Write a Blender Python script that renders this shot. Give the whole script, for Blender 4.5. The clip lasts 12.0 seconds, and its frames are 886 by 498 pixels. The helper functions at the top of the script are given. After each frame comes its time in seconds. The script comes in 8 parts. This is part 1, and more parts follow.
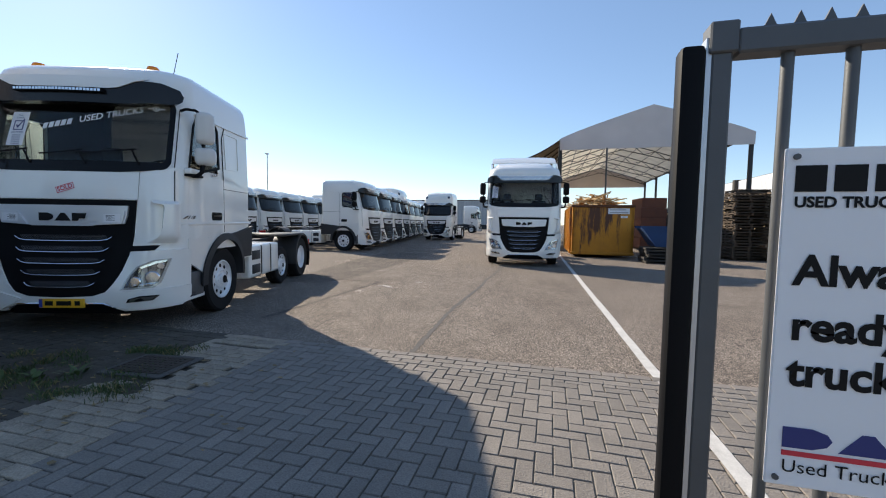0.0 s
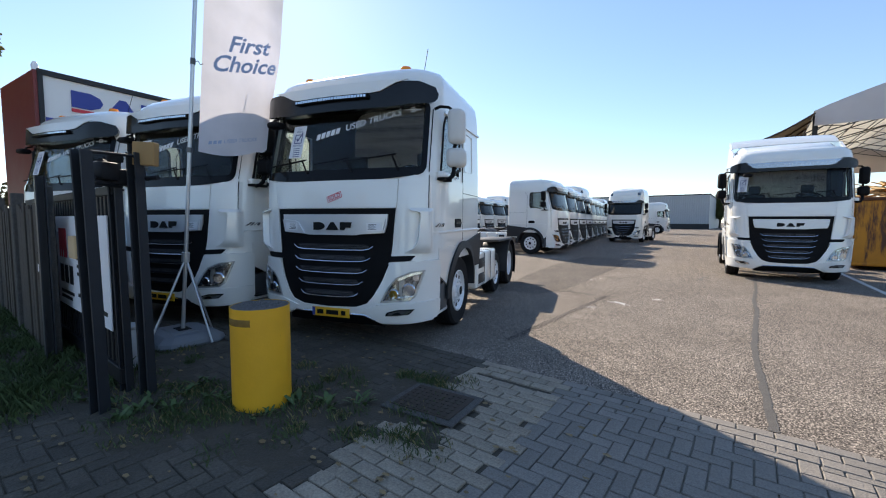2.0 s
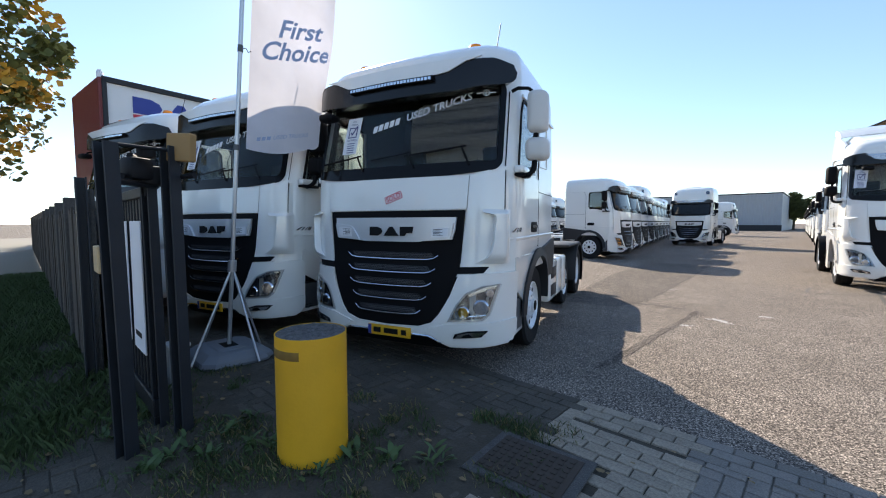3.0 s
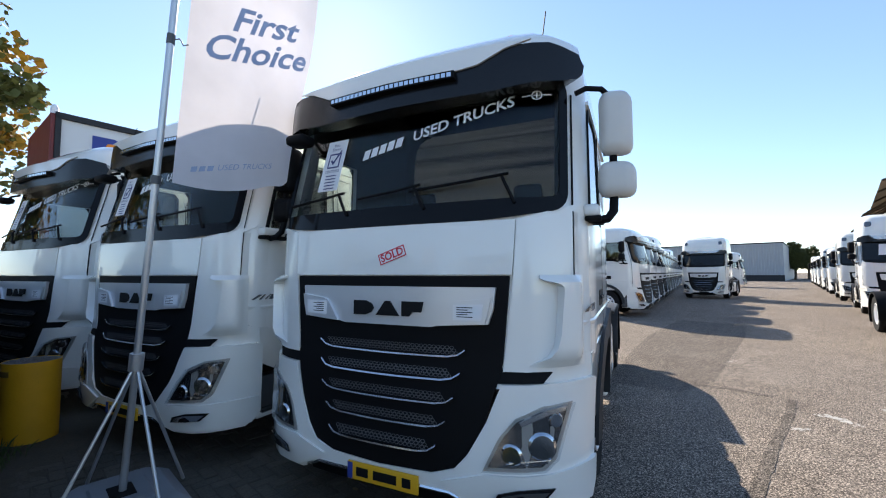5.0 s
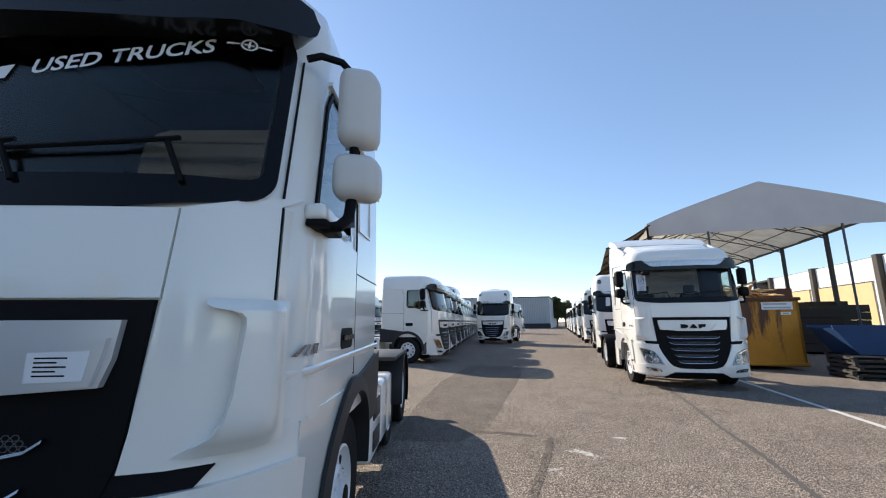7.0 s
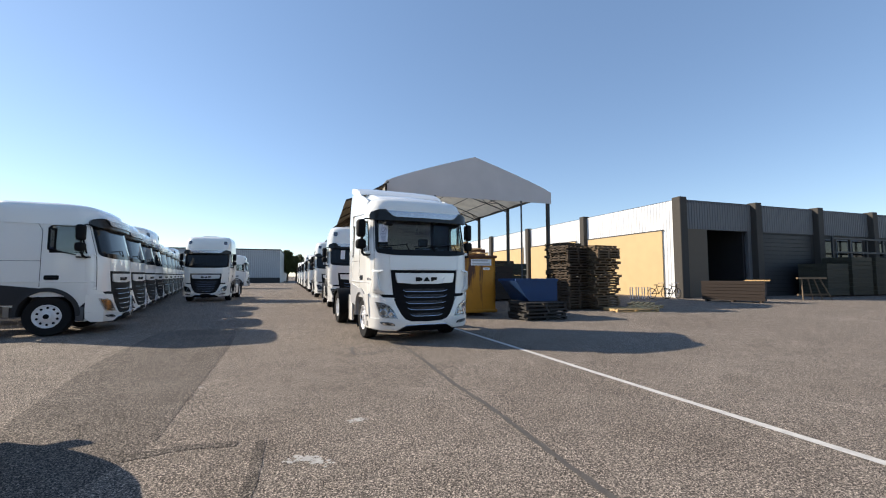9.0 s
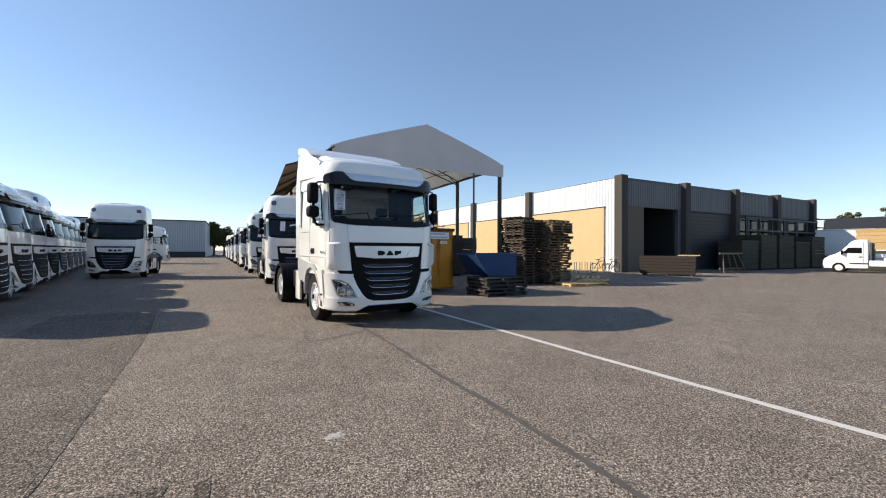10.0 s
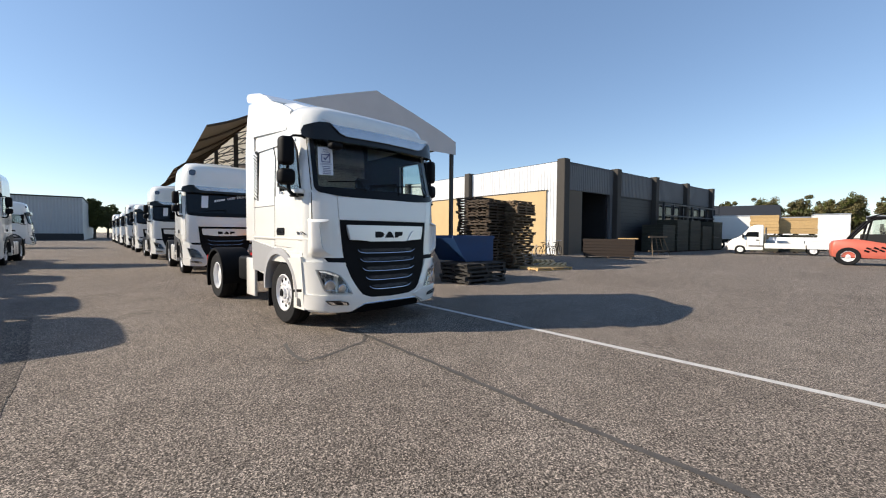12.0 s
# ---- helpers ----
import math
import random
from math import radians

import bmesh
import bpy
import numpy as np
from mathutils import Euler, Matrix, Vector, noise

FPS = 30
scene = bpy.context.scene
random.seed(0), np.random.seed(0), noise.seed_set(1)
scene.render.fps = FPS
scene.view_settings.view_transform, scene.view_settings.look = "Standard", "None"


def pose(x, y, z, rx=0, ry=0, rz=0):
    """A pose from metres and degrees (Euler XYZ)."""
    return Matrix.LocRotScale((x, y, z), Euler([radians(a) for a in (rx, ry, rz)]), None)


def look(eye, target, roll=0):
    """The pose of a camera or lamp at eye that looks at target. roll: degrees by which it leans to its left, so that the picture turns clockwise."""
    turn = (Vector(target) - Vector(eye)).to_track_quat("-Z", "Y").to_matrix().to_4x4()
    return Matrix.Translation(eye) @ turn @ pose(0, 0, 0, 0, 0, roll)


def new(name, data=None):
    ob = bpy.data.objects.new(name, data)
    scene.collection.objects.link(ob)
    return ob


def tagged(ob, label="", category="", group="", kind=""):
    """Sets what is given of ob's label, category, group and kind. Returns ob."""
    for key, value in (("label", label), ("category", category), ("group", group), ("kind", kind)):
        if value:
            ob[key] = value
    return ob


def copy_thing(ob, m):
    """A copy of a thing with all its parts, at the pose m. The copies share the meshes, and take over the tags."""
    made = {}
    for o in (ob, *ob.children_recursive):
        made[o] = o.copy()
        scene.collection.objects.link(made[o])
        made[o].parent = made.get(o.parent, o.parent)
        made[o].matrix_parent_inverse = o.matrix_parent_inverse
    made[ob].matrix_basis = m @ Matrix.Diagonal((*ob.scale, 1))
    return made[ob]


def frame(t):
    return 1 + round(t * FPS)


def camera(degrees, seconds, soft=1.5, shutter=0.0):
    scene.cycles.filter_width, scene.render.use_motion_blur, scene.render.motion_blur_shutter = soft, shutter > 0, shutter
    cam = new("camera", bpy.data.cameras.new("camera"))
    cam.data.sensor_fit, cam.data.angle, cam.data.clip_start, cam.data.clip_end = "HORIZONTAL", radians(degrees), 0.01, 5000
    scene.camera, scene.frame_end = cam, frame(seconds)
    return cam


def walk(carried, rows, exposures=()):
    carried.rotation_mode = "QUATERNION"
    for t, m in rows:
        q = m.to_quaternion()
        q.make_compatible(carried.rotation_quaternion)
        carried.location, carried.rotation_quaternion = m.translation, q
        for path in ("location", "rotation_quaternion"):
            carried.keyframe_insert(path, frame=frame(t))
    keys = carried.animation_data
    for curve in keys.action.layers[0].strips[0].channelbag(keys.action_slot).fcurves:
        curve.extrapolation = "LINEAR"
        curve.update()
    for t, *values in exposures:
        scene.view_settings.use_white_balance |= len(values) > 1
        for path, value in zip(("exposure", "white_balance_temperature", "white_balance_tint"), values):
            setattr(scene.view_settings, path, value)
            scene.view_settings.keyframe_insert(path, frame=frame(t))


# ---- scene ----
cam = camera(95.6, 12.0, soft=1.1)
PATH = [
    (0, (2.102, 1.178, 1.437), (1.588, 3.106, 1.307), 0.8),
    (0.5, (1.666, 1.269, 1.423), (0.943, 3.13, 1.295), 0.6),
    (1, (1.225, 1.403, 1.443), (0.316, 3.179, 1.31), 0.5),
    (1.5, (0.8, 1.496, 1.465), (-0.273, 3.178, 1.327), 0.4),
    (2, (0.46, 1.622, 1.513), (-0.753, 3.206, 1.374), 0.2),
    (2.5, (0.116, 1.833, 1.522), (-1.207, 3.327, 1.387), 0.1),
    (2.7, (-0.035, 1.895, 1.527), (-1.389, 3.36, 1.385), 0.2),
    (4.3, (-1.2, 2.626, 1.58), (-2.63, 4.024, 1.56), -0.1),
    (4.5, (-1.311, 2.715, 1.611), (-2.727, 4.126, 1.626), -0.2),
    (5, (-1.48, 2.988, 1.677), (-2.847, 4.442, 1.797), -0.2),
    (5.5, (-1.565, 3.187, 1.712), (-2.848, 4.703, 1.942), -0.2),
    (6, (-1.678, 3.316, 1.733), (-2.822, 4.926, 2.048), -0.4),
    (6.5, (-1.666, 3.57, 1.683), (-2.607, 5.298, 2.04), -0.4),
    (7, (-1.439, 3.96, 1.578), (-2.036, 5.835, 1.935), -0.3),
    (7.5, (-1.387, 4.426, 1.546), (-1.572, 6.392, 1.864), -0.0),
    (7.7, (-1.385, 4.571, 1.529), (-1.417, 6.547, 1.838), -0.2),
    (9.3, (-1.523, 6.182, 1.534), (-0.774, 8.035, 1.621), 0.1),
    (9.5, (-1.55, 6.413, 1.506), (-0.745, 8.243, 1.567), 0.1),
    (10, (-1.665, 6.998, 1.507), (-0.736, 8.769, 1.514), 0.2),
    (10.5, (-1.813, 7.555, 1.498), (-0.77, 9.261, 1.465), 0.3),
    (11, (-1.922, 8.13, 1.484), (-0.786, 9.775, 1.428), 0.3),
    (11.5, (-2.088, 8.748, 1.494), (-0.876, 10.337, 1.425), 0.3),
    (12, (-2.164, 9.372, 1.465), (-0.903, 10.922, 1.39), 0.4),
]
walk(cam, [(t, look(eye, target, roll)) for t, eye, target, roll in PATH], exposures=((0.0, 0.62, 6900, 10), (1.0, 0.74, 6900, 10), (2.0, 0.88, 6850, 10), (4.5, 1.16, 6850, 10), (5.5, 1.0, 6850, 10), (6.0, 0.9, 6900, 10), (7.0, 0.76, 6900, 10), (9.5, 0.54, 6900, 10), (12.0, 0.48, 6900, 10)))

# ---- light ----
SUN_AZ, SUN_EL = -57.5, 30.5          # degrees from +y towards +x, and above the horizon
world = bpy.data.worlds.new("sky_world")
scene.world = world
world.use_nodes = True
wn = world.node_tree.nodes
sky = wn.new("ShaderNodeTexSky")
sky.sky_type = "NISHITA"
sky.sun_disc = False
sky.sun_elevation = radians(SUN_EL)
sky.sun_rotation = radians(SUN_AZ)
sky.air_density, sky.dust_density, sky.ozone_density = 0.92, 0.10, 2.3
haze = wn.new("ShaderNodeMixRGB")           # thin even haze over the whole sky
haze.inputs[0].default_value, haze.inputs[2].default_value = 0.20, (1.85, 3.35, 6.3, 1)
wn["Background"].inputs["Strength"].default_value = 0.12
world.node_tree.links.new(sky.outputs["Color"], haze.inputs[1])
world.node_tree.links.new(haze.outputs[0], wn["Background"].inputs["Color"])
sun = new("sun", bpy.data.lights.new("sun", "SUN"))
sun.data.energy, sun.data.angle, sun.data.color = 5.0, radians(0.55), (1.0, 0.92, 0.80)
sd = Vector((math.sin(radians(SUN_AZ)) * math.cos(radians(SUN_EL)), math.cos(radians(SUN_AZ)) * math.cos(radians(SUN_EL)), math.sin(radians(SUN_EL))))
sun.matrix_world = look(sd * 50, (0, 0, 0))

# ---- materials ----
MATS = {}


def mat(name, colour, rough=0.5, metal=0.0, vary=0.08, scale=3.0, bump=0.0, bump_scale=60.0, coat=0.0, fine=0.0, spec=0.5, per_object=0.0):
    """A procedural surface: two scales of variation in colour, grain in relief, uneven gloss."""
    if name in MATS:
        return MATS[name]
    m = bpy.data.materials.new(name)
    m.use_nodes = True
    nt = m.node_tree
    b = nt.nodes["Principled BSDF"]
    tc = nt.nodes.new("ShaderNodeTexCoord")
    n1 = nt.nodes.new("ShaderNodeTexNoise")
    n1.inputs["Scale"].default_value, n1.inputs["Detail"].default_value = scale, 5.0
    nt.links.new(tc.outputs["Object"], n1.inputs["Vector"])
    n2 = nt.nodes.new("ShaderNodeTexNoise")
    n2.inputs["Scale"].default_value, n2.inputs["Detail"].default_value = bump_scale, 3.0
    nt.links.new(tc.outputs["Object"], n2.inputs["Vector"])
    hsv = nt.nodes.new("ShaderNodeHueSaturation")
    hsv.inputs["Color"].default_value = (*colour, 1)
    mix = nt.nodes.new("ShaderNodeMath")
    mix.operation = "MULTIPLY_ADD"
    mix.inputs[1].default_value, mix.inputs[2].default_value = 2 * vary, 1 - vary
    nt.links.new(n1.outputs["Fac"], mix.inputs[0])
    out = mix.outputs[0]
    if fine:
        mf = nt.nodes.new("ShaderNodeMath")
        mf.operation = "MULTIPLY_ADD"
        mf.inputs[1].default_value, mf.inputs[2].default_value = 2 * fine, 1 - fine
        nt.links.new(n2.outputs["Fac"], mf.inputs[0])
        mm = nt.nodes.new("ShaderNodeMath")
        mm.operation = "MULTIPLY"
        nt.links.new(out, mm.inputs[0])
        nt.links.new(mf.outputs[0], mm.inputs[1])
        out = mm.outputs[0]
    if per_object:
        oi = nt.nodes.new("ShaderNodeObjectInfo")
        ge = nt.nodes.new("ShaderNodeNewGeometry")
        ad = nt.nodes.new("ShaderNodeMath")
        ad.operation = "ADD"
        nt.links.new(oi.outputs["Random"], ad.inputs[0])
        nt.links.new(ge.outputs["Random Per Island"], ad.inputs[1])
        po = nt.nodes.new("ShaderNodeMath")
        po.operation = "MULTIPLY_ADD"
        po.inputs[1].default_value, po.inputs[2].default_value = per_object, 1 - per_object
        nt.links.new(ad.outputs[0], po.inputs[0])
        m3 = nt.nodes.new("ShaderNodeMath")
        m3.operation = "MULTIPLY"
        nt.links.new(out, m3.inputs[0])
        nt.links.new(po.outputs[0], m3.inputs[1])
        out = m3.outputs[0]
    nt.links.new(out, hsv.inputs["Value"])
    nt.links.new(hsv.outputs["Color"], b.inputs["Base Color"])
    rr = nt.nodes.new("ShaderNodeMath")
    rr.operation = "MULTIPLY_ADD"
    rr.inputs[1].default_value, rr.inputs[2].default_value = 0.25 * rough, 0.88 * rough
    nt.links.new(n1.outputs["Fac"], rr.inputs[0])
    nt.links.new(rr.outputs[0], b.inputs["Roughness"])
    b.inputs["Metallic"].default_value = metal
    b.inputs["Specular IOR Level"].default_value = spec
    if coat:
        b.inputs["Coat Weight"].default_value, b.inputs["Coat Roughness"].default_value = coat, 0.03
    if bump:
        bp = nt.nodes.new("ShaderNodeBump")
        bp.inputs["Strength"].default_value, bp.inputs["Distance"].default_value = bump, 0.01
        nt.links.new(n2.outputs["Fac"], bp.inputs["Height"])
        nt.links.new(bp.outputs["Normal"], b.inputs["Normal"])
    MATS[name] = m
    return m


def glass_mat(name, tint, ior=1.5, rough=0.0):
    m = bpy.data.materials.new(name)
    m.use_nodes = True
    nt = m.node_tree
    nt.nodes.remove(nt.nodes["Principled BSDF"])
    tr = nt.nodes.new("ShaderNodeBsdfTransparent")
    tr.inputs["Color"].default_value = (*tint, 1)
    gl = nt.nodes.new("ShaderNodeBsdfGlossy")
    gl.inputs["Roughness"].default_value = rough
    lw = nt.nodes.new("ShaderNodeLayerWeight")
    lw.inputs["Blend"].default_value = 0.5
    pw = nt.nodes.new("ShaderNodeMath")
    pw.operation, pw.inputs[1].default_value = "POWER", 5.0
    nt.links.new(lw.outputs["Facing"], pw.inputs[0])
    f0 = ((ior - 1) / (ior + 1)) ** 2
    fr = nt.nodes.new("ShaderNodeMath")
    fr.operation, fr.inputs[1].default_value, fr.inputs[2].default_value = "MULTIPLY_ADD", 1 - f0, f0
    nt.links.new(pw.outputs[0], fr.inputs[0])
    mx = nt.nodes.new("ShaderNodeMixShader")
    nt.links.new(fr.outputs[0], mx.inputs[0])
    nt.links.new(tr.outputs[0], mx.inputs[1])
    nt.links.new(gl.outputs[0], mx.inputs[2])
    nt.links.new(mx.outputs[0], nt.nodes["Material Output"].inputs["Surface"])
    return m


def sheet_mat(name, colour, through_share):
    """Thin cloth or plastic sheet that lets light through."""
    m = bpy.data.materials.new(name)
    m.use_nodes = True
    nt = m.node_tree
    b = nt.nodes["Principled BSDF"]
    tc = nt.nodes.new("ShaderNodeTexCoord")
    no = nt.nodes.new("ShaderNodeTexNoise")
    no.inputs["Scale"].default_value, no.inputs["Detail"].default_value = 1.3, 6.0
    nt.links.new(tc.outputs["Object"], no.inputs["Vector"])
    rp = nt.nodes.new("ShaderNodeValToRGB")
    rp.color_ramp.elements[0].color = (*[c * 0.82 for c in colour], 1)
    rp.color_ramp.elements[1].color = (*colour, 1)
    rp.color_ramp.elements[0].position, rp.color_ramp.elements[1].position = 0.35, 0.6
    nt.links.new(no.outputs["Fac"], rp.inputs["Fac"])
    nt.links.new(rp.outputs["Color"], b.inputs["Base Color"])
    b.inputs["Roughness"].default_value = 0.6
    tl = nt.nodes.new("ShaderNodeBsdfTranslucent")
    nt.links.new(rp.outputs["Color"], tl.inputs["Color"])
    mx = nt.nodes.new("ShaderNodeMixShader")
    mx.inputs[0].default_value = through_share
    nt.links.new(b.outputs[0], mx.inputs[1])
    nt.links.new(tl.outputs[0], mx.inputs[2])
    nt.links.new(mx.outputs[0], nt.nodes["Material Output"].inputs["Surface"])
    return m


PAINT = mat("white_truck_paint", (0.82, 0.805, 0.765), 0.30, vary=0.03, scale=1.5, coat=1.0, spec=0.5)
LAMP_RIM = mat("champagne_lamp_surround", (0.48, 0.46, 0.43), 0.3, metal=0.5, vary=0.05)
PAINT_GREY = mat("grey_fender_plastic", (0.028, 0.029, 0.032), 0.55, vary=0.08, bump=0.05, bump_scale=300, spec=0.3)
PALE_GREY = mat("pale_grey_plastic", (0.36, 0.36, 0.37), 0.45, vary=0.06, bump=0.05, bump_scale=300, spec=0.4)
BLACK = mat("black_plastic", (0.005, 0.005, 0.006), 0.6, vary=0.15, bump=0.05, bump_scale=400, spec=0.12)
BLACK_GLOSS = mat("black_gloss_trim", (0.007, 0.007, 0.008), 0.22, vary=0.1, spec=0.35)
BLADE = mat("silver_visor_blade", (0.42, 0.43, 0.46), 0.22, metal=0.8, vary=0.05)
FRIT = mat("black_glass_band", (0.005, 0.005, 0.006), 0.10, vary=0.05, spec=0.15)
RIM_ALLOY = mat("polished_alloy_rim", (0.78, 0.78, 0.79), 0.34, metal=0.25, vary=0.06)
SILVER = mat("silver_panel", (0.70, 0.71, 0.73), 0.30, metal=0.5, vary=0.03)
LIP = mat("satin_chrome_lip", (0.50, 0.50, 0.52), 0.22, metal=1.0, vary=0.05)
CHROME = mat("chrome", (0.75, 0.76, 0.78), 0.12, metal=1.0, vary=0.03)
STEEL = mat("galvanised_steel", (0.095, 0.10, 0.107), 0.55, metal=0.4, vary=0.18, scale=9, bump=0.05, bump_scale=90)
RUBBER = mat("tyre_rubber", (0.013, 0.013, 0.014), 0.8, vary=0.2, bump=0.15, bump_scale=120, spec=0.18)
DARK_STEEL = mat("dark_chassis_steel", (0.03, 0.03, 0.033), 0.55, metal=0.2, vary=0.25, bump=0.1, bump_scale=80)
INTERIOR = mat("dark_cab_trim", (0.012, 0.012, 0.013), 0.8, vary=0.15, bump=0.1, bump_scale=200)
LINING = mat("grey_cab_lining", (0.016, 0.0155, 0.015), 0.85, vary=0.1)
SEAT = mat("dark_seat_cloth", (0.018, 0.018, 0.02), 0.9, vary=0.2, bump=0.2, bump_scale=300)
LENS = glass_mat("clear_lens", (0.9, 0.92, 0.94))
GLASS = glass_mat("tinted_windscreen_glass", (0.90, 0.945, 0.925), 1.36)
DARK_GLASS = mat("dark_far_windscreen", (0.006, 0.008, 0.009), 0.05, vary=0.1, spec=0.35)
GLASS_SIDE = glass_mat("side_window_glass", (0.89, 0.935, 0.92), 1.9)
AMBER = mat("amber_plastic", (0.85, 0.25, 0.02), 0.25, vary=0.1)
RED = mat("red_lamp_plastic", (0.5, 0.02, 0.02), 0.25, vary=0.1)
YELLOW_PLATE = mat("yellow_plate", (0.76, 0.40, 0.02), 0.4, vary=0.04)
INK = mat("black_ink", (0.006, 0.006, 0.007), 0.6, vary=0.05, spec=0.2)
PAPER = mat("white_paper", (0.78, 0.78, 0.80), 0.6, vary=0.03)
VINYL = mat("white_vinyl_letter", (0.75, 0.75, 0.75), 0.5, vary=0.02)
RED_INK = mat("red_ink", (0.6, 0.03, 0.05), 0.5, vary=0.05)
LAMP_CAVITY = mat("dull_lamp_reflector", (0.16, 0.16, 0.17), 0.2, metal=0.9, vary=0.05)
PALE_PRINT = mat("pale_blue_print", (0.32, 0.40, 0.58), 0.6, vary=0.15, scale=12)
BLUE_INK = mat("blue_ink", (0.025, 0.05, 0.28), 0.5, vary=0.05)
NAVY = mat("navy_ink", (0.02, 0.03, 0.16), 0.5, vary=0.05)
CONCRETE = mat("rough_concrete", (0.085, 0.08, 0.075), 0.95, vary=0.5, scale=30, bump=1.0, bump_scale=120, fine=0.6)
GATE_BLACK = mat("black_gate_paint", (0.009, 0.010, 0.013), 0.55, vary=0.25, bump=0.05, bump_scale=150, spec=0.25)

# ---- mesh helpers ----


def finish(bm, name, material, smooth=35.0):
    me = bpy.data.meshes.new(name)
    bmesh.ops.recalc_face_normals(bm, faces=bm.faces)
    bm.to_mesh(me)
    bm.free()
    me.materials.append(material)
    if smooth:
        for p in me.polygons:
            p.use_smooth = True
        me.set_sharp_from_angle(angle=radians(smooth))
    return me


def part(name, bm, material, parent, label="", smooth=35.0):
    """Links a bmesh (or a ready mesh) as one mesh object under a thing or a part."""
    me = bm if isinstance(bm, bpy.types.Mesh) else finish(bm, name, material, smooth)
    ob = new(name, me)
    ob.parent = parent
    if label:
        tagged(ob, label)
    return ob


def thing(name, label, category, group="", kind="", m=None):
    ob = new(name)
    ob.empty_display_size = 0.3
    tagged(ob, label, category, group, kind)
    if m is not None:
        ob.matrix_world = m
    return ob


def solid(name, bm, material, label, category, group="", kind="", m=None, smooth=35.0):
    ob = new(name, finish(bm, name, material, smooth))
    tagged(ob, label, category, group, kind)
    if m is not None:
        ob.matrix_world = m
    return ob


def box(bm, lo, hi, bevel=0.0, segs=2):
    geo = bmesh.ops.create_cube(bm, size=1.0)
    vs = geo["verts"]
    c = [(a + b) / 2 for a, b in zip(lo, hi)]
    s = [b - a for a, b in zip(lo, hi)]
    for v in vs:
        v.co = Vector((c[0] + v.co.x * s[0], c[1] + v.co.y * s[1], c[2] + v.co.z * s[2]))
    if bevel:
        es = list({e for v in vs for e in v.link_edges})
        bmesh.ops.bevel(bm, geom=es, offset=bevel, segments=segs, affect="EDGES", profile=0.5)
    return bm


def obox(bm, centre, size, rz=0.0, rx=0.0, ry=0.0, bevel=0.0):
    """A turned block."""
    t = bmesh.new()
    box(t, [-s / 2 for s in size], [s / 2 for s in size], bevel)
    bmesh.ops.transform(t, matrix=pose(*centre, rx, ry, rz), verts=t.verts)
    join(bm, t)
    return bm


def join(bm, other):
    me = bpy.data.meshes.new("tmp")
    other.to_mesh(me)
    other.free()
    bm.from_mesh(me)
    bpy.data.meshes.remove(me)
    return bm


def rod(bm, p0, p1, r, seg=10, r2=None):
    p0, p1 = Vector(p0), Vector(p1)
    d = p1 - p0
    m = Matrix.Translation((p0 + p1) / 2) @ d.to_track_quat("Z", "Y").to_matrix().to_4x4()
    bmesh.ops.create_cone(bm, cap_ends=True, segments=seg, radius1=r, radius2=r if r2 is None else r2, depth=d.length, matrix=m)
    return bm


def tube(bm, pts, r, seg=8):
    """A bent tube through the points."""
    pts = [Vector(p) for p in pts]
    rings = []
    for i, p in enumerate(pts):
        d = (pts[min(i + 1, len(pts) - 1)] - pts[max(i - 1, 0)]).normalized()
        q = d.to_track_quat("Z", "Y")
        rings.append([bm.verts.new(p + q @ Vector((r * math.cos(2 * math.pi * k / seg), r * math.sin(2 * math.pi * k / seg), 0))) for k in range(seg)])
    for a, b in zip(rings, rings[1:]):
        for k in range(seg):
            bm.faces.new((a[k], a[(k + 1) % seg], b[(k + 1) % seg], b[k]))
    bm.faces.new(rings[0][::-1])
    bm.faces.new(rings[-1])
    return bm


def lathe(bm, profile, seg=32, axis="z", at=(0, 0, 0), capped=True):
    """Turns a profile of (radius, height) round an axis through a point."""
    rings = []
    for r, h in profile:
        ring = []
        for k in range(seg):
            a = 2 * math.pi * k / seg
            c = (r * math.cos(a), r * math.sin(a), h) if axis == "z" else (h, r * math.cos(a), r * math.sin(a))
            ring.append(bm.verts.new(Vector(c) + Vector(at)))
        rings.append(ring)
    for a, b in zip(rings, rings[1:]):
        for k in range(seg):
            bm.faces.new((a[k], a[(k + 1) % seg], b[(k + 1) % seg], b[k]))
    for ring in (rings[0], rings[-1]) if capped else ():
        try:
            bm.faces.new(ring)
        except ValueError:
            pass
    return bm


